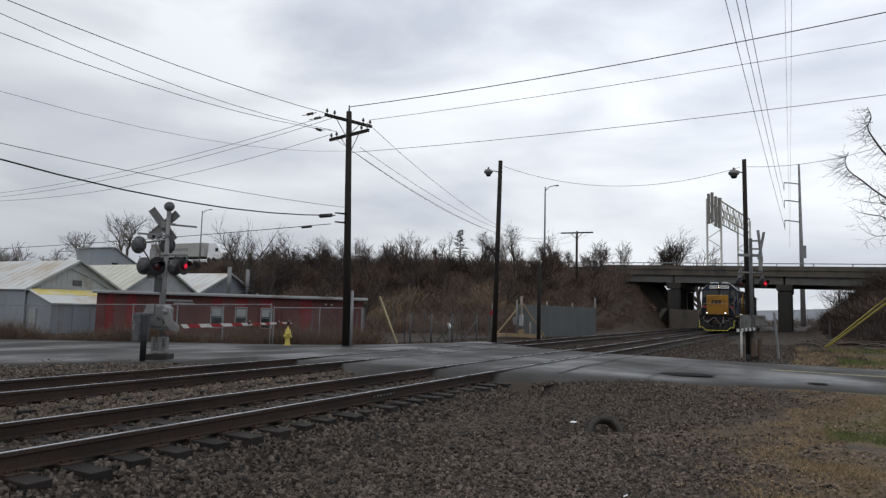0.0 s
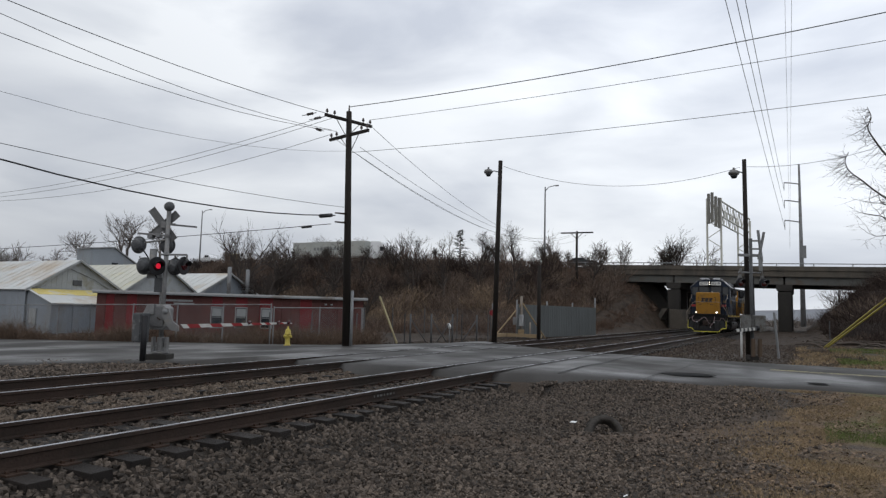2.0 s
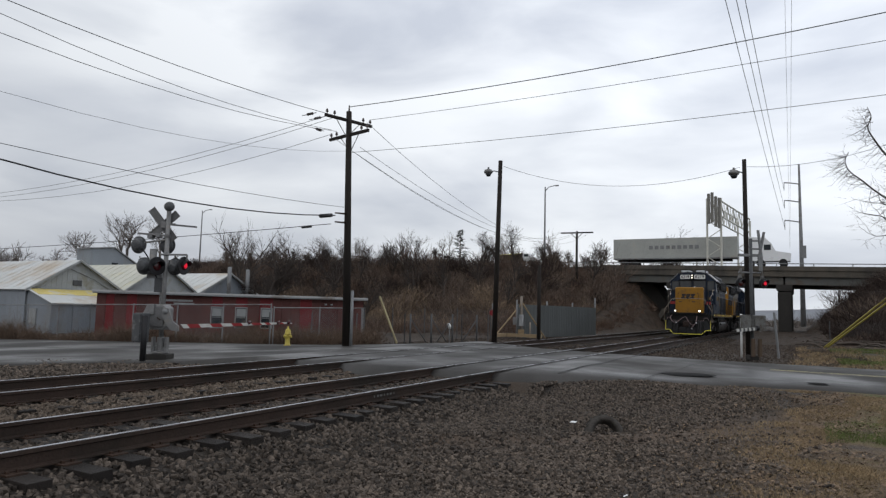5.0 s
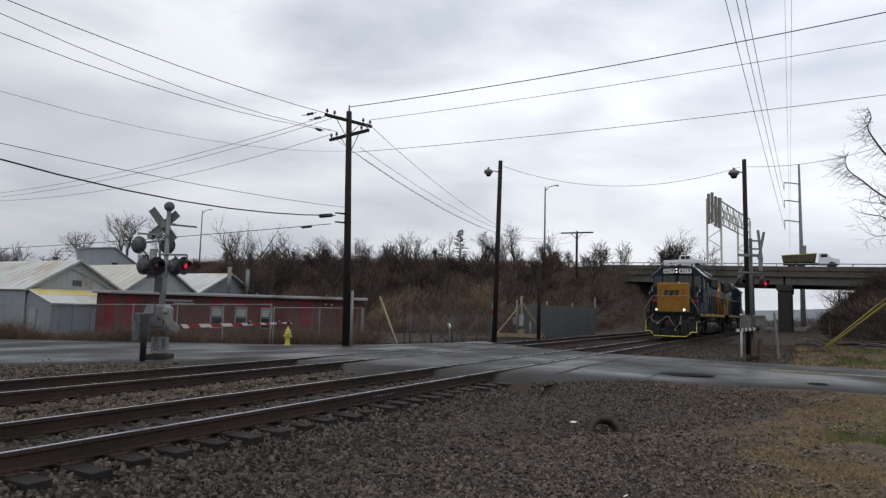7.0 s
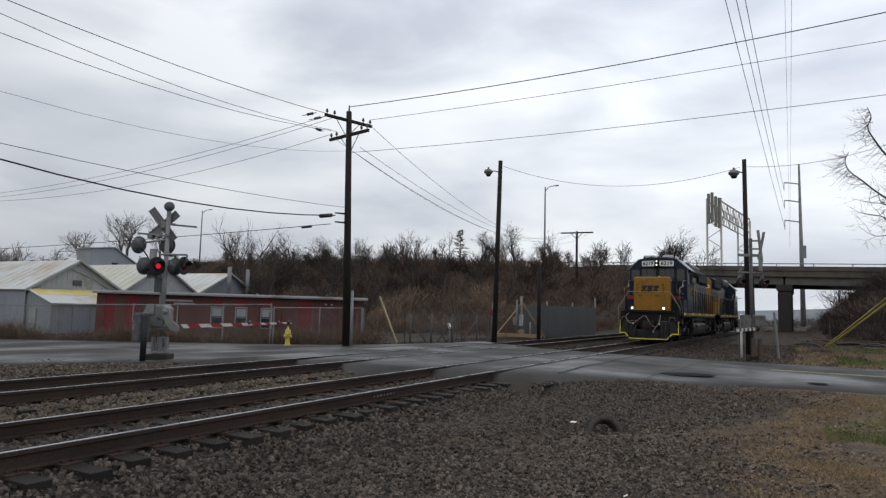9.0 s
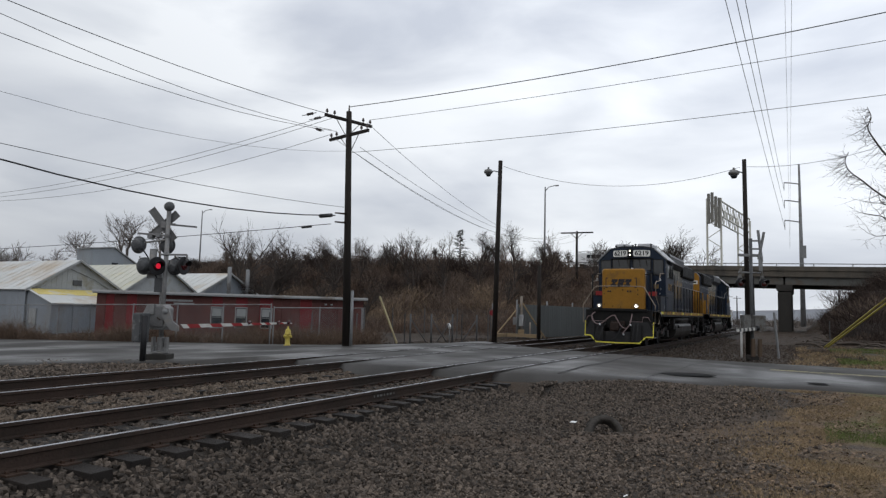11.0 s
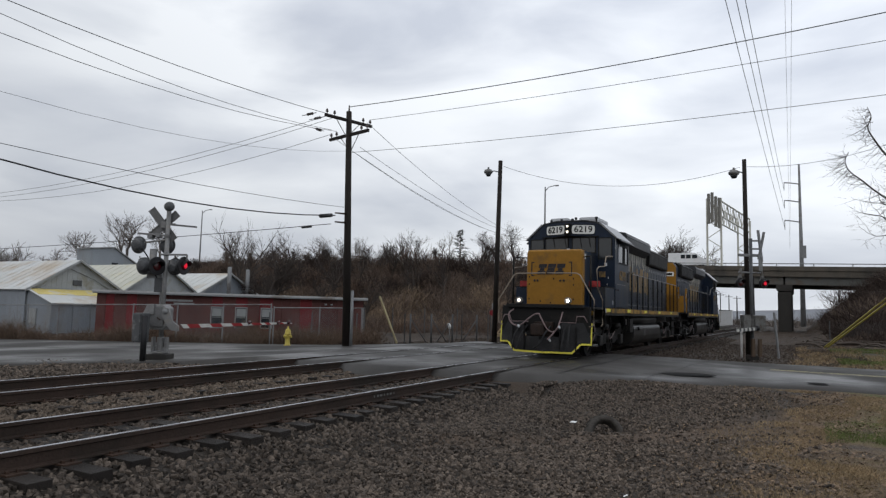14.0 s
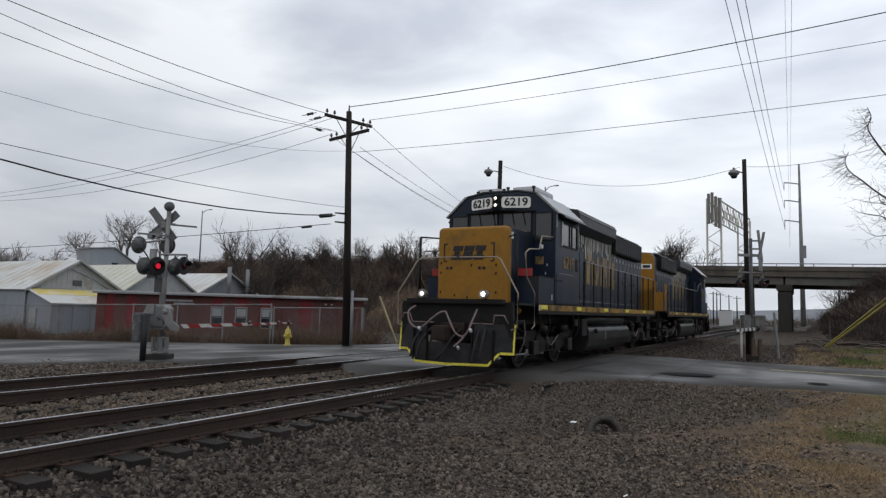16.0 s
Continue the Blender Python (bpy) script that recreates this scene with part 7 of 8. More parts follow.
def build_cab(e):
    bm = bmesh.new()
    front = [(-1.56, 1.6), (1.56, 1.6), (1.56, 3.98), (1.04, 4.48), (0.5, 4.585), (-0.5, 4.585), (-1.04, 4.48), (-1.56, 3.98)]
    bm_prism(bm, [(u, 2.68, v) for u, v in front], (0, 2.05, 0), 0.025)
    cab = part("cab", bm, "navy", e, "dark blue driver's cab")
    # slanting roof panels carry the sky's sheen in their pale grey, the crown is sooty
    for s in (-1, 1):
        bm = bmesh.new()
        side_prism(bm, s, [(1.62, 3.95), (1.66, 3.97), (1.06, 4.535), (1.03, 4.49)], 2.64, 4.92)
        part("roof_slope", bm, "roof_sheen", cab, "wet roof slope with sky sheen in its pale grey")
        bm = bmesh.new()
        side_prism(bm, s, [(1.56, 3.98), (1.72, 3.86), (1.74, 3.89), (1.64, 3.99)], 2.95, 4.9)
        part("sunshade", bm, "loco_roof", cab)
        bm = bmesh.new()
        bm_box(bm, s * 0.53, 3.75, 4.69, 0.66, 1.5, 0.2, None, 0.08)
        part("roof_dome", bm, "roof_white", cab, "pale grey roof cover")
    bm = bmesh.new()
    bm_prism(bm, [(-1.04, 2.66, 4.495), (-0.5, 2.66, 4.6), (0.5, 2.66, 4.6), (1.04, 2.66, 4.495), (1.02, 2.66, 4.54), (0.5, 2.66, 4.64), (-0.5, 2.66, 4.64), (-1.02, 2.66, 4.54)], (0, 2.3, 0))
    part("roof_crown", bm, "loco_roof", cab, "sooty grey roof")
    # jutting housing above the windscreens: two slanting faces and the headlight block
    bm = bmesh.new()
    bm_prism(bm, [(-0.93, 2.72, 4.06), (-0.12, 2.43, 4.06), (0.12, 2.43, 4.06), (0.93, 2.72, 4.06)], (0, 0, 0.46), 0.025)
    part("number_housing", bm, "navy", cab, "jutting housing for lamps and number boards")
    for s in (-1, 1):
        number_board(e, s)
    box_part("light_housing", "loco_black", cab, 0, 2.38, 4.29, 0.2, 0.06, 0.42, 0.03)
    for z in (4.2, 4.385):
        headlamp(e, 0, 2.335, z, 0.058, "lamp_dim", "headlight")
    # windscreens with gaskets, wiper arms and the brow above
    for x0, x1, z0, z1 in ((-1.44, -0.98, 3.32, 3.96), (-0.88, -0.09, 3.5, 4.0), (0.09, 0.88, 3.5, 4.0), (1.02, 1.44, 3.28, 3.97)):
        cx, w = (x0 + x1) / 2, x1 - x0
        bm = bmesh.new()
        for a, b, c, d in ((x0 - 0.03, x1 + 0.03, z1, z1 + 0.03), (x0 - 0.03, x1 + 0.03, z0 - 0.03, z0), (x0 - 0.03, x0, z0, z1), (x1, x1 + 0.03, z0, z1)):
            bm_box(bm, (a + b) / 2, 2.668, (c + d) / 2, b - a, 0.03, d - c)
        part("window_gasket", bm, "loco_black", cab, "black rubber gasket")
        box_part("windscreen", "cab_glass", cab, cx, 2.672, (z0 + z1) / 2, w, 0.012, z1 - z0, label="dark reflecting pane")
    for x in (-0.62, -0.2, 0.35, 0.66):
        rod_part("wiper", "loco_black", cab, (x, 2.645, 4.03), (x + 0.07, 2.65, 3.68), 0.011, n=5)
    box_part("brow", "loco_black", cab, 0, 2.64, 4.045, 2.0, 0.08, 0.03)
    for x, y, h in ((-0.78, 2.9, 0.04), (-0.36, 2.8, 0.05), (0.16, 2.8, 0.09), (0.02, 2.85, 0.06), (0.86, 2.9, 0.1)):
        rod_part("antenna", "loco_black", cab, (x, y, 4.5), (x, y, 4.62 + h), 0.028, n=8)
        rod_part("antenna_cap", "loco_roof", cab, (x, y, 4.6 + h), (x, y, 4.66 + h), 0.05, n=8)
    for s in (-1, 1):
        # side window with its pale front jamb, arm rest and inner post
        box_part("side_window", "cab_glass", cab, s * 1.556, 3.82, 3.47, 0.02, 1.26, 0.58)
        for yy, w, mt in ((3.17, 0.05, "roof_white"), (3.8, 0.035, "loco_black"), (4.0, 0.03, "loco_black"), (4.46, 0.05, "loco_black")):
            box_part("window_frame", mt, cab, s * 1.575, yy, 3.47, 0.025, w, 0.64)
        for zz in (3.165, 3.775):
            box_part("window_frame", "loco_black", cab, s * 1.575, 3.82, zz, 0.025, 1.3, 0.04)
        box_part("corner_strip", "roof_white", cab, s * 1.567, 2.75, 3.78, 0.012, 0.035, 0.36)
        box_part("cab_panel", "navy", cab, s * 1.563, 3.7, 2.02, 0.016, 1.9, 0.78, 0.006)
        box_part("cab_stripe", "alu", cab, s * 1.568, 3.55, 2.42, 0.006, 1.2, 0.018)
        box_part("grab_slot", "loco_black", cab, s * 1.574, 2.95, 2.22, 0.012, 0.5, 0.05)
        text_part("cab_number", "6219", 0.46, "logo_gold", cab, pose(s * 1.568, 3.75, 2.72, 90, 0, 90 * s), label="faded yellow road number", squeeze=1.0)
        box_part("vent_panel", "loco_black", cab, s * 1.568, 4.5, 2.72, 0.014, 0.2, 0.34)
        box_part("notice", "logo_gold", cab, s * 1.13, 2.668, 2.74, 0.22, 0.012, 0.2)
        box_part("number_plate_bar", "roof_white", cab, s * 0.86, 2.668, 3.28, 0.07, 0.012, 0.12)
        for x, z in ((0.74, 2.86), (0.75, 2.58), (1.34, 2.62), (1.3, 2.4)):
            box_part("bolt_plate", "roof_white", cab, s * x, 2.668, z, 0.025, 0.01, 0.06)
    return cab


def build_long_hood(e):
    y0, y1 = 4.73, 15.95
    bm = bmesh.new()
    hp = [(-0.92, 1.6), (0.92, 1.6), (0.92, 4.12), (0.74, 4.36), (-0.74, 4.36), (-0.92, 4.12)]
    bm_prism(bm, [(u, y0, v) for u, v in hp], (0, y1 - y0, 0), 0.04)
    hood = part("long_hood", bm, "navy", e, "dark blue engine hood with access doors")
    bm = bmesh.new()
    bm_prism(bm, [(u * 0.995, y1 - 0.02, v) for u, v in hp], (0, 0.07, 0), 0.03)
    part("hood_end", bm, "loco_yellow", hood, "dull yellow hood end")
    box_part("end_number_board", "board", hood, -0.55, y1 + 0.055, 3.72, 0.5, 0.03, 0.24, 0.02)
    box_part("end_figures", "sig_black", hood, -0.55, y1 + 0.074, 3.72, 0.34, 0.008, 0.13)
    door_bm = bmesh.new()
    bm_box(door_bm, 0, 0, 0, 0.03, 0.60, 1.62, None, 0.010)
    for z in (-0.6, 0.55):
        bm_box(door_bm, 0.016, -0.28, z, 0.02, 0.04, 0.1)
    door_me = mesh_of(door_bm, "hood_door", "navy")
    streak_rnd = random.Random(4)
    for s in (-1, 1):
        for k in range(17):
            y = 5.2 + k * 0.635
            d = new("hood_door", door_me)
            d.parent = hood
            d.matrix_basis = pose(s * 0.928, y, 2.52, 0, 0, 0 if s > 0 else 180)
            box_part("latch", "alu" if k % 3 == 0 else "tank", hood, s * 0.95, y + 0.22, 2.6, 0.025, 0.035, 0.12)
        # faded lettering as plain worn blocks across the doors
        for y, w, h, z in ((7.75, 0.42, 1.0, 2.85), (8.3, 0.18, 0.85, 2.75), (8.75, 0.46, 1.0, 2.85), (9.35, 0.22, 0.8, 2.75), (9.8, 0.5, 1.05, 2.85), (10.5, 0.26, 0.95, 2.85), (11.0, 0.36, 1.0, 2.8)):
            box_part("faded_lettering", "logo_gold", hood, s * 0.9485, y, z, 0.004, w, h)
        # pale upright streaks below the brake bulge
        for k in range(22):
            y = 6.75 + k * 0.22 + streak_rnd.uniform(-0.05, 0.05)
            ln = streak_rnd.uniform(0.35, 0.85)
            box_part("weathered_streak", "streak", hood, s * 0.9455, y, 3.95 - ln / 2, 0.004, streak_rnd.uniform(0.08, 0.15), ln)
        for k in range(9):
            box_part("door_light", "roof_white", hood, s * 0.948, 11.5 + k * 0.5, 3.42, 0.008, 0.08, 0.12)
        box_part("equipment_cover", "navy", hood, s * 1.1, 5.15, 2.55, 0.36, 0.8, 1.9, 0.02)
        box_part("lower_stripe", "alu", hood, s * 0.9475, 9.8, 1.78, 0.006, 9.6, 0.02)
        # brake bulge with a sloping underside and rounded shoulder, radiator intake behind it
        bm = bmesh.new()
        side_prism(bm, s, [(0.6, 3.9), (1.0, 3.9), (1.22, 4.1), (1.22, 4.38), (1.14, 4.52), (0.6, 4.6)], 5.9, 10.35, 0.02)
        b = part("brake_bulge", bm, "loco_roof", hood, "dark grey side bulge below the roof")
        bm = bmesh.new()
        side_prism(bm, s, [(0.92, 3.62), (1.06, 3.62), (1.1, 3.7), (1.1, 4.26), (0.92, 4.42), (0.6, 4.42)], 10.75, 15.2, 0.015)
        r = part("radiator_intake", bm, "loco_black", hood, "black radiator intake with fine bars")
        for k in range(14):
            box_part("grille_bar", "loco_roof", r, s * 1.104, 10.95 + k * 0.31, 3.96, 0.014, 0.035, 0.5)
        # roof edge in the paler grey that stands in for reflected sky
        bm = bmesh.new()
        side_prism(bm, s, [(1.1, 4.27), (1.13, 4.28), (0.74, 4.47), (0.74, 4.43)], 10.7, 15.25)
        part("roof_slope", bm, "roof_sheen", hood, "wet roof edge with sky sheen in its pale grey")
        bm = bmesh.new()
        side_prism(bm, s, [(1.215, 4.39), (1.235, 4.4), (1.15, 4.545), (0.6, 4.625), (0.6, 4.6), (1.13, 4.525)], 5.88, 10.37)
        part("bulge_top", bm, "loco_roof", b)
        # walkway rail and its stanchions
        for k in range(11):
            y = 5.56 + k * 1.02
            rod_part("stanchion", "loco_black", e, (s * 1.46, y, 1.6), (s * 1.46, y, 2.92), 0.026, n=6)
        tube_part("walkway_rail", "alu", e, [(s * 1.57, 4.75, 3.42), (s * 1.56, 5.05, 3.4), (s * 1.5, 5.42, 3.28), (s * 1.47, 5.56, 2.96), (s * 1.46, 5.75, 2.92), (s * 1.46, 15.7, 2.92), (s * 1.46, 16.3, 2.3), (s * 1.46, 16.35, 1.6)], 0.019, label="pale worn handrail")
        rod_part("air_reservoir", "tank", e, (s * 1.1, 6.6, 1.2), (s * 1.1, 11.2, 1.2), 0.2, n=16)
        for y in (5.5, 5.85, 6.15):
            box_part("valve", "alu", e, s * 1.25, y, 1.12, 0.1, 0.08, 0.2, 0.02)
        box_part("end_rail_panel", "loco_yellow", e, s * 1.1, 16.2, 2.05, 0.5, 0.04, 0.9, 0.01)
        for y in (5.6, 16.3):
            rod_part("end_post", "loco_yellow", e, (s * 1.46, y if y > 10 else 16.0, 1.6), (s * 1.46, y if y > 10 else 16.0, 2.9), 0.03, n=6)
    bm = bmesh.new()
    bm_box(bm, 0, 8.1, 4.5, 1.3, 4.4, 0.24, None, 0.04)
    part("hatch_roof", bm, "loco_roof", hood)
    for y, r, z in ((6.8, 0.5, 4.72), (8.9, 0.5, 4.72), (11.5, 0.58, 4.5), (12.9, 0.58, 4.5), (14.4, 0.58, 4.5)):
        rod_part("roof_fan", "loco_roof", hood, (0, y, 4.3), (0, y, z), r, r * 0.94, n=22)
    box_part("exhaust_stack", "loco_black", hood, 0, 10.55, 4.5, 0.4, 0.5, 0.3, 0.03)
    for k in range(8):
        rod_part("roof_rail_post", "loco_black", hood, (0.86, 5.05 + 0.13 * k, 4.3), (0.86, 5.05 + 0.13 * k, 4.62 - 0.02 * (k % 3)), 0.018, n=5)
    bm = bmesh.new()
    for k in range(3):
        bm_rod(bm, (0.5 + 0.12 * k, 5.6, 4.55), (0.5 + 0.12 * k, 5.1 - 0.08 * k, 4.62), 0.025, 0.075, 8)
    part("horn", bm, "tank", hood, smooth=True)
    return hood


def build_nose(e):
    prof = rounded_outline(0.955, 1.6, 3.46, 0.11)
    bm = bmesh.new()
    bm_prism(bm, [(u * 0.995, 1.16, v - 0.004) for u, v in prof], (0, 1.52, 0))
    nose = part("nose", bm, "navy", e, "low short hood with a yellow front")
    # yellow front cap, its rim rolled over in steps
    bm = bmesh.new()
    rings = []
    for inset, y in ((0.0, 1.2), (0.0, 1.06), (0.012, 1.015), (0.035, 0.985), (0.07, 0.972)):
        rings.append([bm.verts.new((u * (1 - inset / 0.955), y, 1.6 + (v - 1.6) * (1 - inset / 1.86))) for u, v in prof])
    for a, b in zip(rings, rings[1:]):
        for k in range(len(a)):
            j = (k + 1) % len(a)
            bm.faces.new((a[k], a[j], b[j], b[k]))
    bm.faces.new(rings[-1])
    bm.faces.new(rings[0][::-1])
    part("nose_front", bm, "loco_yellow", nose, "dull yellow nose panel", smooth=False)
    box_part("nose_top", "loco_yellow", nose, 0, 1.95, 3.462, 1.66, 1.4, 0.012)
    rod_part("nose_lamp", "roof_white", nose, (0.28, 1.6, 3.46), (0.28, 1.6, 3.53), 0.05, n=10)
    box_part("sand_hatch", "roof_white", nose, 0.958, 1.24, 3.24, 0.02, 0.11, 0.17)
    yf = 0.966
    # plain dark emblem: brackets, three worn slanting blocks
    for s, x in ((-1, -0.76), (1, 0.6)):
        bm = bmesh.new()
        bm_box(bm, x, yf, 2.82, 0.03, 0.012, 0.46)
        for z in (2.605, 3.035):
            bm_box(bm, x - s * 0.045, yf + 0.0005, z, 0.09, 0.012, 0.032)
        part("emblem_bracket", bm, "logo_dark", nose, "dark painted bracket")
    for k, cx in enumerate((-0.44, -0.13, 0.18)):
        bm = bmesh.new()
        for z0, z1, w in ((2.64, 2.755, 0.27), (2.76, 2.85, 0.24 if k == 1 else 0.15), (2.855, 2.985, 0.27)):
            lean = (z0 - 2.65) * 0.25
            sh = 0.25 * (z1 - z0)
            bm_prism(bm, [(cx - w / 2 + lean, yf + 0.004, z0), (cx + w / 2 + lean, yf + 0.004, z0), (cx + w / 2 + lean + sh, yf + 0.004, z1), (cx - w / 2 + lean + sh, yf + 0.004, z1)], (0, -0.01, 0))
        part("emblem_shape", bm, "logo_dark", nose, "worn dark emblem block")
    for x in (-0.66, -0.56, 0.22, 0.34):
        rod_part("round_mark", "logo_dark", nose, (x, yf + 0.008, 2.44), (x, yf - 0.008, 2.44), 0.038, n=12)
    for x, z in ((-0.84, 2.32), (-0.84, 1.84), (0.66, 2.3), (0.66, 1.84), (-0.45, 1.76), (0.0, 2.5), (-0.1, 1.72), (0.4, 1.74), (-0.84, 2.56), (0.66, 2.5)):
        box_part("bolt_mark", "loco_black", nose, x, yf, z, 0.035, 0.014, 0.055)
    return nose


def build_engine():
    e = thing("locomotive", "dark blue diesel locomotive with yellow nose and lit lamps", "locomotive", pose(NEAR, 66, 0))
    wheels = truck(e, 3.5) + truck(e, 13.4)
    # underframe
    bm = bmesh.new()
    bm_box(bm, 0, 8.4, 1.32, 1.5, 16.4, 0.5)
    bm_box(bm, 0, 8.4, 1.57, 2.96, 16.2, 0.06)
    part("underframe", bm, "loco_black", e)
    grime = random.Random(8)
    for s in (-1, 1):
        box_part("side_sill", "loco_black", e, s * 1.5, 8.75, 1.47, 0.05, 14.3, 0.25, 0.01)
        for k in range(16):
            y = 1.6 + 0.88 * k
            box_part("sill_stripe", "sill_yellow", e, s * 1.53, y + 0.44, 1.515 + grime.uniform(-0.006, 0.006), 0.012, 0.872, 0.15, label="worn yellow sill stripe")
        for k in range(5):
            box_part("reflector", "trim_yellow", e, s * 1.54, 1.95 + k * 2.9, 1.52, 0.01, 0.46, 0.1)
        box_part("reflector", "roof_white", e, s * 1.54, 1.62, 1.5, 0.01, 0.1, 0.12)
        # low box beside the nose, below the cab's front wall
        box_part("battery_box", "navy", e, s * 1.24, 2.1, 1.92, 0.6, 1.14, 0.66, 0.025)
        box_part("box_lid", "loco_black", e, s * 1.25, 2.1, 2.265, 0.62, 1.16, 0.03)
        box_part("box_tag", "roof_white", e, s * 1.545, 2.48, 1.78, 0.008, 0.06, 0.14)
        # brake rigging and pipes hung below the sill
        for y in (1.9, 2.6, 4.6, 5.1):
            tube_part("pipe_run", "loco_black", e, [(s * 1.4, y, 1.4), (s * 1.42, y + 0.1, 1.05), (s * 1.3, y + 0.05, 0.7)], 0.03, curve=True)
        box_part("equipment_box", "loco_black", e, s * 1.25, 5.75, 0.98, 0.36, 0.5, 0.5, 0.03)
    # pilot, coupler, plow
    box_part("pilot", "loco_black", e, 0, 0.22, 1.2, 2.9, 0.12, 0.8, 0.03)
    box_part("platform_edge", "loco_black", e, 0, 0.12, 1.6, 2.5, 0.2, 0.12, 0.02)
    bm = bmesh.new()
    bm_box(bm, 0, -0.15, 0.88, 0.24, 0.8, 0.22, None, 0.04)
    bm_box(bm, 0.02, -0.55, 0.88, 0.36, 0.28, 0.34, None, 0.07)
    bm_box(bm, 0, 0.1, 0.88, 0.62, 0.16, 0.46, None, 0.04)
    part("coupler", bm, "rust_black", e, "rusty black knuckle coupler")
    bm = bmesh.new()
    bm_box(bm, 0, 17.0, 0.88, 0.24, 0.9, 0.22, None, 0.04)
    part("rear_coupler", bm, "loco_black", e)
    plow(e)
    for pts in ([(-1.0, 0.05, 1.48), (-1.1, -0.1, 1.35), (-1.05, -0.15, 1.12), (-0.86, -0.2, 0.98), (-0.65, -0.2, 1.0), (-0.4, -0.2, 1.2), (-0.22, -0.17, 1.33), (-0.08, -0.15, 1.36)],
                [(-0.08, -0.15, 1.36), (0.05, -0.2, 1.15), (0.22, -0.25, 0.9), (0.42, -0.28, 0.81), (0.56, -0.28, 0.93), (0.62, -0.2, 1.15), (0.62, 0.05, 1.42)],
                [(0.5, -0.26, 0.86), (0.4, -0.36, 0.7), (0.3, -0.45, 0.58)]):
        tube_part("air_hose", "hose", e, pts, 0.024, curve=True)
    for x, z in ((-0.72, 0.98), (0.6, 0.98), (0.3, 0.58)):
        rod_part("hose_fitting", "roof_white", e, (x, -0.26, z), (x + 0.05, -0.3, z - 0.05), 0.034, n=8)
    for pts in ([(0.25, 0.1, 1.0), (0.2, -0.4, 0.75), (0.05, -0.55, 0.42), (-0.12, -0.5, 0.3)], [(-0.75, 0.1, 1.0), (-0.85, -0.2, 0.7), (-0.9, -0.3, 0.3)], [(-0.55, 0.1, 1.0), (-0.6, -0.3, 0.7), (-0.7, -0.4, 0.25)], [(0.85, 0.1, 1.1), (0.9, -0.25, 0.7), (0.86, -0.3, 0.28)], [(0.7, 0.1, 1.1), (0.74, -0.3, 0.6), (0.7, -0.35, 0.24)]):
        tube_part("brake_hose", "rubber", e, pts, 0.03, curve=True)
    for s in (-1, 1):
        headlamp(e, s * 0.8, -0.02, 1.77, 0.078, "lamp_on" if s > 0 else "lamp_dim")
        box_part("lamp_bracket", "loco_black", e, s * 0.8, 0.1, 1.62, 0.12, 0.1, 0.1)
        tube_part("uncoupling_lever", "hose", e, [(s * 0.5, 0.05, 1.1), (s * 1.05, 0.0, 1.1), (s * 1.1, -0.05, 1.3), (s * 1.3, 0.02, 1.3), (s * 1.4, 0.05, 1.12)], 0.018)
        rod_part("round_plate", "sill_yellow", e, (s * 1.28, 0.9, 1.42), (s * 1.28, 0.88, 1.42), 0.08, n=12)
        # steps at the corners
        for yb in (0.55, 16.1):
            st = box_part("step_well", "loco_black", e, s * 1.15, yb, 1.0, 0.06, 0.7, 1.2)
            for z in (0.42, 0.8, 1.18):
                box_part("step", "loco_black", st, s * 1.32, yb, z, 0.34, 0.62, 0.04)
            box_part("step_edge", "alu", st, s * 1.49, yb, 0.44, 0.015, 0.6, 0.03)
        # handrails by the steps and along the platform
        tube_part("grab_rail", "rail_tan", e, [(s * 1.42, 0.15, 0.98), (s * 1.56, 0.15, 1.04), (s * 1.57, 0.15, 1.8), (s * 1.34, 0.2, 2.17), (s * 1.09, 0.24, 2.58), (s * 0.98, 0.24, 2.63), (s * 0.04, 0.24, 2.64)], 0.021, label="pale worn handrail")
        tube_part("grab_rail", "rail_tan", e, [(s * 1.5, 1.2, 1.0), (s * 1.5, 1.38, 1.08), (s * 1.48, 1.42, 1.84), (s * 1.44, 1.0, 2.22), (s * 1.43, 0.92, 2.78), (s * 1.43, 1.16, 2.89), (s * 1.43, 1.85, 2.95), (s * 1.44, 2.0, 3.29), (s * 1.5, 3.0, 3.36)], 0.021, label="pale worn handrail")
        box_part("rail_clamp", "roof_white", e, s * 1.44, 1.95, 3.02, 0.06, 0.14, 0.1, 0.01)
        rod_part("corner_post", "loco_black", e, (s * 1.3, 0.7, 1.6), (s * 1.3, 0.7, 3.2), 0.032)
        rod_part("corner_bar", "loco_black", e, (s * 1.3, 0.7, 3.2), (s * 0.95, 1.1, 3.2), 0.02, n=6)
        box_part("marker_panel", "loco_red", e, s * 1.2, 1.5, 2.36, 0.36, 0.03, 0.19, label="red reflective panel")
    build_nose(e)
    build_cab(e)
    build_long_hood(e)
    # fuel tank
    bm = bmesh.new()
    bm_prism(bm, [(-1.0, 6.3, 0.22), (1.0, 6.3, 0.22), (1.2, 6.3, 0.27), (1.34, 6.3, 0.4), (1.4, 6.3, 0.6), (1.4, 6.3, 0.86), (1.36, 6.3, 0.97), (1.27, 6.3, 1.02), (-1.27, 6.3, 1.02), (-1.36, 6.3, 0.97), (-1.4, 6.3, 0.86), (-1.4, 6.3, 0.6), (-1.34, 6.3, 0.4), (-1.2, 6.3, 0.27)], (0, 5.2, 0), 0.04)
    tk = part("fuel_tank", bm, "tank", e, "dusty black fuel tank")
    for s in (-1, 1):
        rod_part("filler_cap", "loco_black", tk, (s * 1.38, 7.0, 0.85), (s * 1.46, 7.0, 0.88), 0.07, n=10)
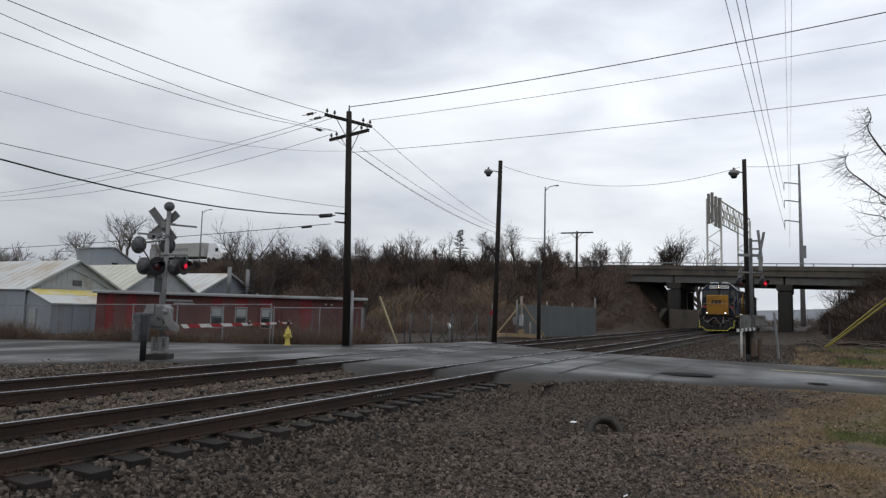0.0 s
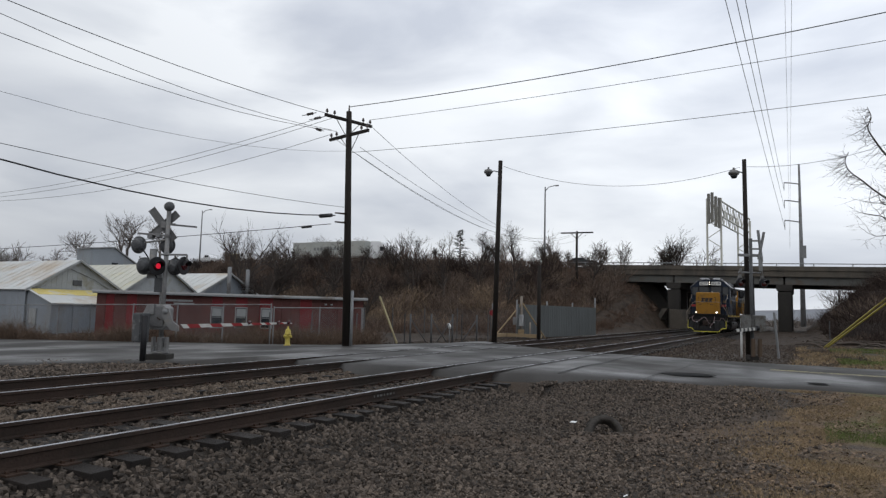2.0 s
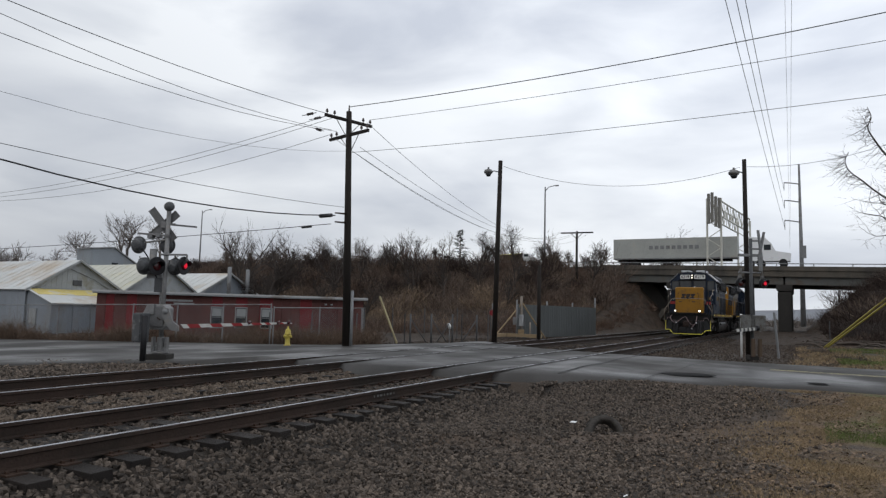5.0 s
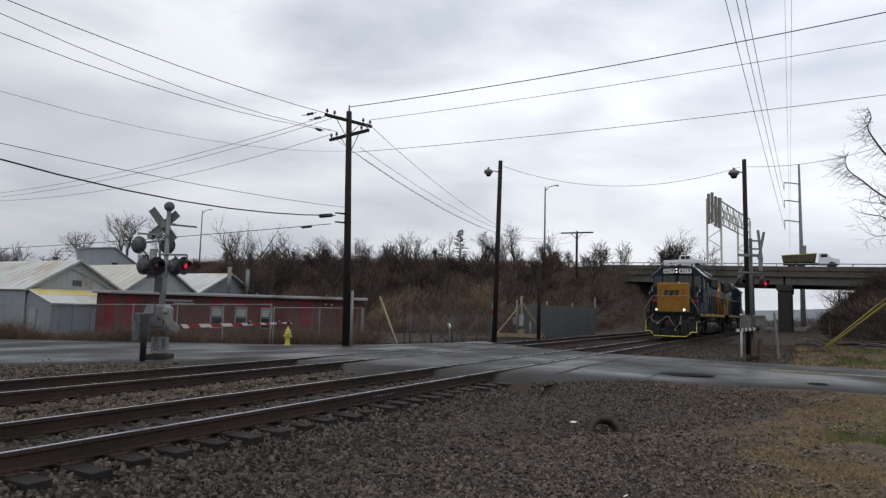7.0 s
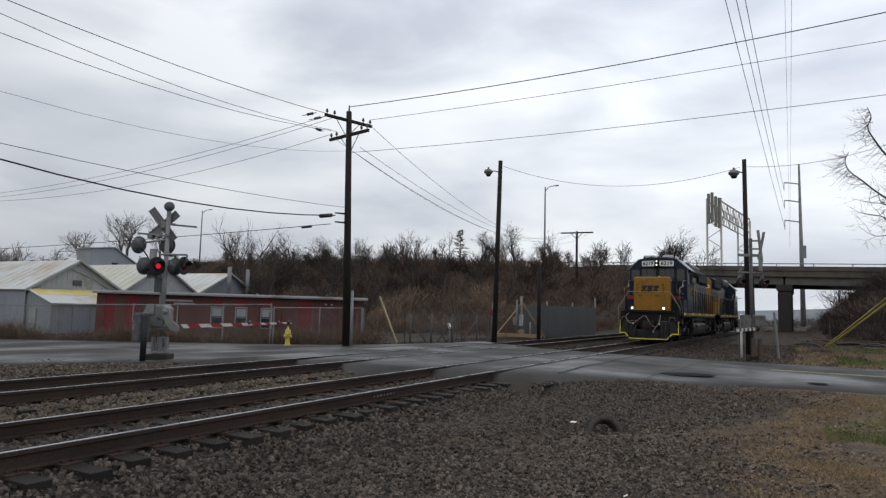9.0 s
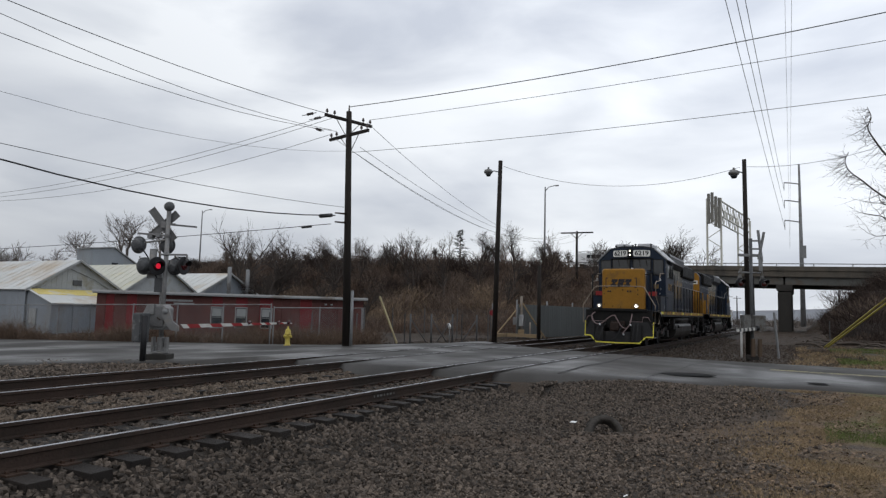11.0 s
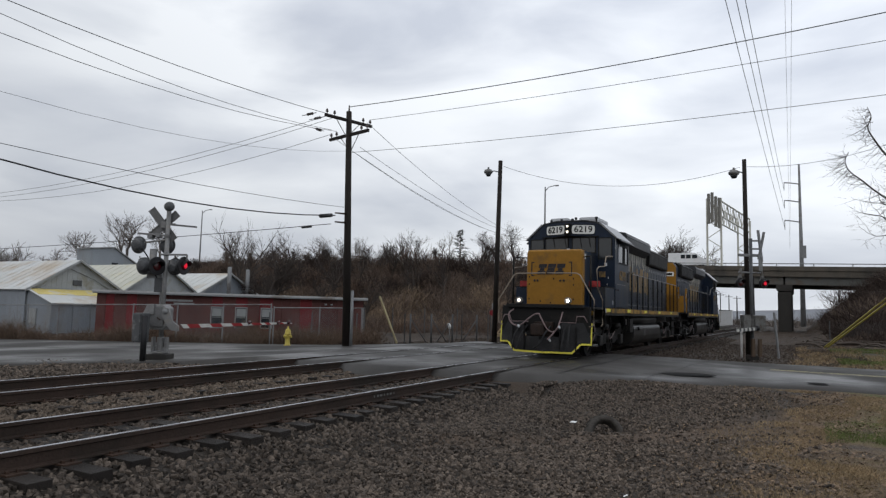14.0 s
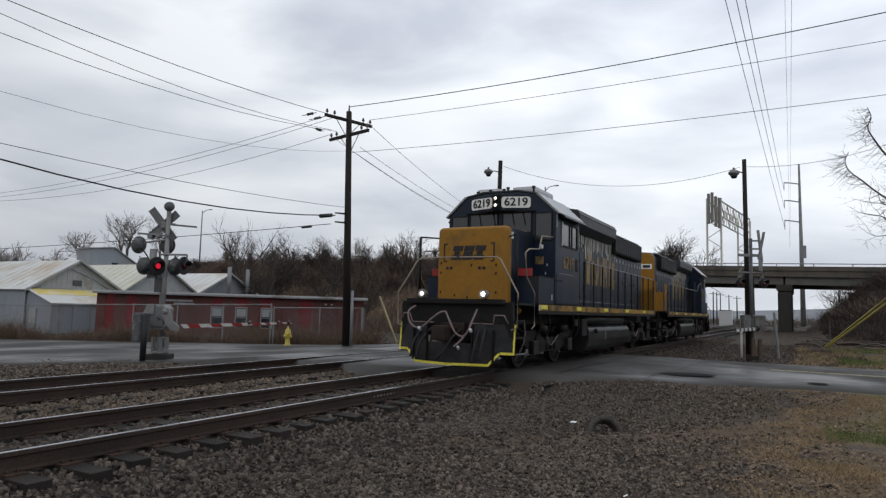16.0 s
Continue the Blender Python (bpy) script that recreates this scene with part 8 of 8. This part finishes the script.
        box_part("gauge", "alu", tk, s * 1.405, 8.2, 0.72, 0.02, 0.06, 0.3)
    return e, wheels


engine, engine_wheels = build_engine()
rear_engine = copy_thing(engine, pose(NEAR, 66 + 34.86, 0, 0, 0, 180))
tagged(rear_engine, "unlit dark blue diesel locomotive coupled back to back", "locomotive")
for ob in list(rear_engine.children_recursive):
    # its headlamps are dark
    if ob.name.split(".")[0] == "lens":
        ob.data = ob.data.copy()
        ob.data.materials[0] = M["glass_dark"]
        ob["label"] = "unlit lamp lens"
rear_wheels = [o for o in rear_engine.children_recursive if o.name.split(".")[0] == "wheelset"]


# ---- vehicles on the highway; each faces +x, its origin on the road under its rear end ----
def road_wheel(parent, x, y, r, w=0.28):
    wh = new("wheel")
    wh.parent = parent
    wh.matrix_basis = pose(x, y, r)
    m = Euler((radians(90), 0, 0)).to_matrix().to_4x4()
    bm = bmesh.new()
    bm_lathe(bm, [(r * 0.6, -w / 2), (r * 0.93, -w / 2), (r, -w * 0.35), (r, w * 0.35), (r * 0.93, w / 2), (r * 0.6, w / 2)], m, 18)
    part("tyre", bm, "rubber", wh)
    bm = bmesh.new()
    bm_lathe(bm, [(0.03, -w * 0.4), (r * 0.6, -w * 0.3), (r * 0.6, w * 0.3), (0.03, w * 0.4)], m, 14)
    part("rim", bm, "alu", wh)
    return wh


def build_semi():
    s = thing("articulated_lorry", "off-white box trailer behind a white lorry cab", "lorry")
    bm = bmesh.new()
    bm_box(bm, 8.1, 0, 2.6, 16.2, 2.6, 2.85, None, 0.04)
    tr = part("trailer_box", bm, "trailer", s)
    for k in range(14):
        box_part("side_rib", "trailer", tr, 0.7 + k * 1.15, -1.31, 2.6, 0.06, 0.03, 2.75)
    box_part("lower_rail", "galv_dull", tr, 8.1, -1.3, 1.22, 16.2, 0.06, 0.16)
    for k in range(9):
        box_part("side_mark", "galv_dull", tr, 5.2 + 0.75 * k, -1.335, 2.75, 0.5, 0.01, 0.5)
    box_part("chassis", "loco_black", s, 8, 0, 1.0, 15, 1.0, 0.3)
    bm = bmesh.new()
    bm_prism(bm, [(16.9, -1.2, 0.7), (22.3, -1.2, 0.7), (22.4, -1.2, 1.7), (20.6, -1.2, 1.95), (20.2, -1.2, 3.0), (19.4, -1.2, 3.8), (17.4, -1.2, 3.9), (17.2, -1.2, 1.1)], (0, 2.4, 0), 0.06)
    cab_ = part("cab", bm, "van_white", s)
    box_part("side_window", "glass_dark", cab_, 19.7, -1.21, 2.5, 0.8, 0.03, 0.7)
    ws = []
    for x in (1.6, 2.9, 17.6, 18.9, 21.5):
        for y in (-1.1, 1.1):
            ws.append(road_wheel(s, x, y, 0.5))
    return s, ws


def build_dump_truck():
    s = thing("dump_truck", "dull yellow dump truck with a white cab", "lorry")
    bm = bmesh.new()
    bm_prism(bm, [(0.0, -1.1, 0.95), (3.6, -1.1, 0.95), (3.8, -1.1, 2.05), (-0.15, -1.1, 1.85)], (0, 2.4, 0), 0.04)
    body = part("tipper_body", bm, "truck_yellow", s)
    for k in range(6):
        box_part("rib", "truck_yellow", body, 0.3 + k * 0.62, -1.13, 1.45, 0.08, 0.06, 0.9)
    box_part("chassis", "loco_black", s, 2.7, 0, 0.75, 5.4, 0.9, 0.25)
    box_part("body_rim", "trim_yellow", body, 1.85, -1.13, 1.9, 3.8, 0.05, 0.07, rot=Euler((0, radians(-3), 0)).to_matrix())
    bm = bmesh.new()
    bm_prism(bm, [(3.95, -1.0, 0.6), (6.2, -1.0, 0.6), (6.25, -1.0, 1.25), (5.3, -1.0, 1.4), (4.95, -1.0, 2.0), (4.0, -1.0, 2.05)], (0, 2.0, 0), 0.06)
    cab_ = part("cab", bm, "van_white", s)
    box_part("side_window", "glass_dark", cab_, 4.55, -1.01, 1.7, 0.7, 0.03, 0.4)
    ws = [road_wheel(s, x, y, 0.48) for x in (1.0, 2.0, 5.4) for y in (-0.95, 0.95)]
    return s, ws


def build_pickup():
    s = thing("pickup_truck", "white pickup truck on the highway", "pickup")
    bm = bmesh.new()
    bm_prism(bm, [(0, -0.95, 0.5), (5.4, -0.95, 0.5), (5.45, -0.95, 1.0), (4.0, -0.95, 1.15), (3.45, -0.95, 1.75), (2.2, -0.95, 1.8), (2.05, -0.95, 1.15), (0.0, -0.95, 1.12)], (0, 1.9, 0), 0.06)
    b = part("body", bm, "van_white", s)
    for x, w in ((2.55, 0.5), (3.15, 0.55)):
        box_part("side_window", "glass_dark", b, x, -0.96, 1.46, w, 0.03, 0.42)
    ws = [road_wheel(s, x, y, 0.37, 0.24) for x in (1.0, 4.4) for y in (-0.85, 0.85)]
    return s, ws


def build_van(label, rack):
    s = thing("van", label, "van")
    bm = bmesh.new()
    bm_prism(bm, [(0, -0.98, 0.45), (5.3, -0.98, 0.45), (5.35, -0.98, 1.05), (4.5, -0.98, 1.25), (3.8, -0.98, 1.98), (3.5, -0.98, 2.08), (0.1, -0.98, 2.1)], (0, 1.96, 0), 0.08)
    b = part("body", bm, "van_white", s)
    for x, w in ((2.0, 0.55), (2.7, 0.6), (3.5, 0.65)):
        box_part("side_window", "glass_dark", b, x, -0.99, 1.6, w, 0.03, 0.5)
    if rack:
        for x in (0.5, 1.7, 2.9):
            box_part("roof_bar", "galv_dull", b, x, 0, 2.28, 0.06, 1.7, 0.05)
            for y in (-0.8, 0.8):
                box_part("roof_bar", "galv_dull", b, x, y, 2.17, 0.05, 0.05, 0.25)
        box_part("roof_ladder", "galv", b, 1.7, -0.6, 2.34, 3.4, 0.3, 0.06)
    ws = [road_wheel(s, x, y, 0.36, 0.24) for x in (1.0, 4.3) for y in (-0.85, 0.85)]
    return s, ws


def build_saloon(label, paint):
    s = thing("saloon_car", label, "car")
    bm = bmesh.new()
    bm_prism(bm, [(0.05, -0.88, 0.35), (4.5, -0.88, 0.35), (4.6, -0.88, 0.7), (4.3, -0.88, 0.88), (3.2, -0.88, 1.0), (2.5, -0.86, 1.42), (1.3, -0.86, 1.45), (0.55, -0.88, 1.08), (0.0, -0.88, 0.98)], (0, 1.76, 0), 0.07)
    b = part("body", bm, paint, s)
    for pts in ([(1.0, 1.05), (1.4, 1.36), (1.85, 1.37), (1.85, 1.05)], [(1.95, 1.05), (1.95, 1.37), (2.4, 1.35), (2.9, 1.05)]):
        bm = bmesh.new()
        bm_prism(bm, [(u, -0.885, v) for u, v in pts], (0, 0.02, 0))
        part("side_window", bm, "glass_dark", b)
    ws = [road_wheel(s, x, y, 0.32, 0.22) for x in (0.85, 3.7) for y in (-0.78, 0.78)]
    return s, ws


semi = build_semi()
dark_car = build_saloon("dark grey saloon car on the highway", "car_dark")
silver_car = build_saloon("silver saloon car on the highway", "car_silver")
dump_truck = build_dump_truck()
pickup = build_pickup()
van_rack = build_van("white van with a roof rack on the highway", True)
van_plain = build_van("plain white van on the highway", False)


# ---- ties, plates and stones ----
def build_ties():
    random.seed(21)
    bm = bmesh.new()
    bm_box(bm, 0, 0, 0, 2.6, 0.23, 0.17, None, 0.012)
    tie_me = mesh_of(bm, "tie", "tie")
    bm = bmesh.new()
    bm_box(bm, 0, 0, 0, 0.36, 0.19, 0.018)
    for u in (-0.1, 0.1):
        bm_box(bm, u, 0.05, 0.02, 0.03, 0.03, 0.03)
        bm_box(bm, u, -0.05, 0.02, 0.03, 0.03, 0.03)
    plate_me = mesh_of(bm, "tie_plate", "plate")
    for tr in (near_track, far_track):
        near = tr is near_track
        y = 1.0
        while y < 88:
            if not 14.0 < y < 25.0:
                t = new("tie", tie_me)
                t.parent = tr
                t.matrix_basis = pose(random.gauss(0, 0.04), y, (-0.276 if near else -0.315) + random.gauss(0, 0.006), 0, 0, random.gauss(0, 0.7))
                if y < 14:
                    for s in (-1, 1):
                        p = new("tie_plate", plate_me)
                        p.parent = tr
                        p.matrix_basis = pose(s * GAUGE / 2, y, -0.183)
            y += 0.51 if near else 0.53


build_ties()


def stone_field(name, rng, count, place, size, material, label, sink=0.3):
    """Loose crushed stone: many small faceted lumps in one object of stuff."""
    random.seed(rng)
    shapes = []
    for _ in range(10):
        ps = []
        for s in ((1, 1, 1), (1, -1, -1), (-1, 1, -1), (-1, -1, 1), (0.1, 0, 1.2), (1.2, 0.1, -0.2), (-0.2, -1.2, 0.1), (-0.9, 0.7, 0.8), (0.8, -0.9, 0.7), (-0.8, -0.8, -0.7)):
            ps.append(Vector(s) * random.uniform(0.7, 1.05) + Vector((random.gauss(0, 0.2), random.gauss(0, 0.2), random.gauss(0, 0.2))))
        b = bmesh.new()
        for q in ps:
            b.verts.new(q)
        bmesh.ops.convex_hull(b, input=b.verts[:])
        b.verts.index_update()
        used = [v for v in b.verts if v.link_faces]
        idx = {v: i for i, v in enumerate(used)}
        shapes.append((np.array([v.co[:] for v in used]), [tuple(idx[v] for v in f.verts) for f in b.faces]))
        b.free()
    vs, fs, n = [], [], 0
    for _ in range(count):
        x, y, z = place()
        r = size * random.uniform(0.55, 1.25)
        co, faces = shapes[random.randrange(10)]
        rot = np.array(Euler((random.uniform(0, 6.28), random.uniform(0, 6.28), random.uniform(0, 6.28))).to_matrix())
        vs.append((co * np.array([1, 0.85, 0.75])) @ rot.T * r + np.array([x, y, z + r * (0.5 - sink)]))
        fs += [tuple(i + n for i in f) for f in faces]
        n += len(co)
    me = bpy.data.meshes.new(name)
    me.from_pydata(np.concatenate(vs).tolist(), [], fs)
    me.materials.append(M[material])
    return tagged(new(name, me), label, "gravel", kind="stuff")


def bed_z(u):
    return lerp(u, (-2.35, -1.75, -1.3, -0.9, 0, 0.9, 1.15, 1.45, 1.8, 2.35), (-0.42, -0.27, -0.232, -0.225, -0.218, -0.23, -0.25, -0.32, -0.40, -0.5))


def on_bed(cx, lo, hi, y0, y1):
    def f():
        while True:
            u, y = random.uniform(lo, hi), y0 + (y1 - y0) * random.random() ** 1.25
            if abs(abs(u) - GAUGE / 2) > 0.12:
                return cx + u, y, bed_z(u)
    return f


stone_field("track_ballast", 31, 19000, on_bed(NEAR, -1.9, 2.3, 1.5, 14.2), 0.030, "ballast", "crushed grey ballast on the near track")
stone_field("track_ballast", 32, 17000, on_bed(FAR, -2.2, 2.2, 3.5, 14.2), 0.036, "ballast_tan", "crushed grey ballast on the second track")
stone_field("track_ballast", 33, 7000, on_bed(NEAR, -2.2, 2.2, 25.0, 60), 0.05, "earth_stone", "crushed grey ballast beyond the road")
stone_field("track_ballast", 36, 5000, on_bed(FAR, -2.2, 2.2, 27.0, 60), 0.05, "earth_stone", "crushed grey ballast beyond the road on the second track")


def on_land(x0, x1, y0, y1, k=1.2):
    def f():
        x, y = random.uniform(x0, x1), y0 + (y1 - y0) * random.random() ** k
        z = land_z(x, y)
        if y < 13.5:
            z += 0.05 * noise.noise(Vector((x * 0.9, y * 0.9, 0))) + 0.02 * noise.noise(Vector((x * 3, y * 3, 5))) - tyre_hollow(x, y)
        return x, y, z
    return f


def on_slope():
    """Thick by the ties, thinning out towards the verge."""
    while True:
        x = -5.3 + abs(random.gauss(0, 1.5))
        if x < -0.8:
            q = on_land(x, x + 0.01, 3.0, 15.3)()
            if math.hypot(q[0] + 2.98, q[1] - 11.2) > 0.3 and (q[1] > 0.95 * q[0] + 13.4 + 0.6 * noise.noise(Vector((q[0], q[1], 2.0))) or random.random() < 0.22):
                return q


def on_flat():
    """Thin on the trodden strip, patchy elsewhere."""
    while True:
        x = random.gauss(-2.6, 1.2)
        if -5 < x < 0.3:
            q = on_land(x, x + 0.01, 3.6, 16.0)()
            d = abs(q[1] - 0.95 * q[0] - 12.9 + 0.6 * noise.noise(Vector((q[0], q[1], 4.0))))
            if random.random() < min(1.0, 0.12 + 0.75 * (d / 1.3) ** 2) * (0.75 + 0.8 * noise.noise(Vector((q[0] * 0.8, q[1] * 0.8, 9.0)))) and math.hypot(q[0] + 2.98, q[1] - 11.2) > 0.3:
                return q


stone_field("loose_gravel", 34, 19000, on_slope, 0.029, "ballast", "loose crushed stone on the ballast slope")
stone_field("loose_gravel", 35, 22000, on_flat, 0.022, "gravel", "fine brown-grey gravel on the ground")
stone_field("loose_gravel", 37, 1200, on_land(-1.6, -0.3, 6.0, 16.5), 0.014, "gravel", "scattered pebbles on the verge")
stone_field("street_gravel", 38, 5500, on_land(-19.5, -13.4, 6.0, 14.0, 1.0), 0.035, "gravel", "loose gravel at the street's edge")


stone_field("rough_stones", 39, 6000, on_land(-5.4, 2.5, 26.0, 52.0, 1.0), 0.035, "earth_stone", "rough stones on the ground beyond the road")
stone_field("rough_stones", 40, 2500, on_land(-19.0, -13.6, 26.5, 46.0, 1.0), 0.04, "earth_stone", "rough stones beside the second track")


def build_tyre():
    t = thing("old_tyre", "half-buried worn grey-black tyre in the gravel", "tyre", pose(-2.98, 11.25, -0.62, 68, 0, 34))
    bm = bmesh.new()
    prof = [(0.2, -0.075), (0.27, -0.1), (0.315, -0.08), (0.325, 0), (0.315, 0.08), (0.27, 0.1), (0.2, 0.075), (0.225, 0.06), (0.29, 0.05), (0.29, -0.05), (0.225, -0.06)]
    rings = [[bm.verts.new((r * math.cos(k * math.pi / 16), r * math.sin(k * math.pi / 16), z)) for r, z in prof] for k in range(32)]
    for k in range(32):
        a, b = rings[k], rings[(k + 1) % 32]
        for j in range(len(prof)):
            i = (j + 1) % len(prof)
            bm.faces.new((a[j], a[i], b[i], b[j]))
    casing = part("casing", bm, "old_rubber", t, smooth=True)
    for k in range(40):
        a = k * math.pi / 20
        box_part("tread_block", "old_rubber", casing, 0.326 * math.cos(a), 0.326 * math.sin(a), 0.045 if k % 2 else -0.045, 0.014, 0.03, 0.075, rot=Matrix.Rotation(a, 3, "Z"))


build_tyre()
for i, (x, y) in enumerate(((-3.55, 11.35), (-3.6, 10.2), (-1.6, 6.9), (-0.55, 5.9))):
    lt = thing("litter_scrap", "small pale scrap of litter on the gravel", "litter", pose(x, y, land_z(x, y) + 0.01, 10, 5, 40 * i), group="litter scraps")
    bm = bmesh.new()
    bm_prism(bm, [(-0.05, -0.03, 0), (0.05, -0.035, 0.01), (0.06, 0.03, 0.015), (-0.03, 0.035, 0)], (0, 0, 0.012))
    part("scrap", bm, "white", lt)


# ---- what moves ----
def along(t):
    """Where the leading locomotive's front lamps are on the line, in metres."""
    return 66.06 - 3.54 * t + 0.0163 * t * t


def flash_on(t):
    return ((t - 0.32) / 1.1725) % 1.0 < 0.5


def flasher_rows(x, y, z, face, lit):
    """The glowing disc comes to the front of its lamp while lit and draws back into the housing while dark."""
    a = radians(face)
    rows = []
    for k in range(161):
        t = k * 0.1
        d = 0.05 if lit(t) else -0.06
        rows.append((t, pose(x + d * math.cos(a), y + d * math.sin(a), z, 0, 0, face)))
    return rows


def motions():
    ts = [k * 0.5 for k in range(33)]
    walk(engine, [(t, pose(NEAR, along(t), 0)) for t in ts])
    walk(rear_engine, [(t, pose(NEAR, along(t) + 34.86, 0, 0, 0, 180)) for t in ts])
    fine = [k * 0.1 for k in range(161)]
    for wheels, sense in ((engine_wheels, 1), (rear_wheels, -1)):
        for w in wheels:
            y = w.matrix_basis.translation.y
            walk(w, [(t, pose(0, y, 0.508, sense * math.degrees((66.06 - along(t)) / 0.508), 0, 0)) for t in fine])
    # traffic on the highway: where its rear is at one time, and its speed
    for (car, wheels), t0, x0, v in ((semi, 4.0, -43.5, 19.8), (dump_truck, 6.5, -12.1, 19.7), (pickup, 7.0, -16.9, 18.4), (dark_car, 2.5, -15.7, 30.2), (silver_car, 15.0, -9.6, 26.5), (van_rack, 12.0, -4.9, 24.5), (van_plain, 14.1, -14.3, 20.5)):
        walk(car, [(t, pose(x0 + v * (t - t0), YB + 3.4, highway_z(x0 + v * (t - t0)) + 0.03)) for t in ts])
    for (glow, x, y, z, face), lit in zip(GLOWS, (flash_on, lambda t: not flash_on(t))):
        walk(glow, flasher_rows(x, y, z, face, lit))
    walk(GLOW_EAST, flasher_rows(0.5, -0.12, 3.16, -70, lambda t: not flash_on(t)))


motions()
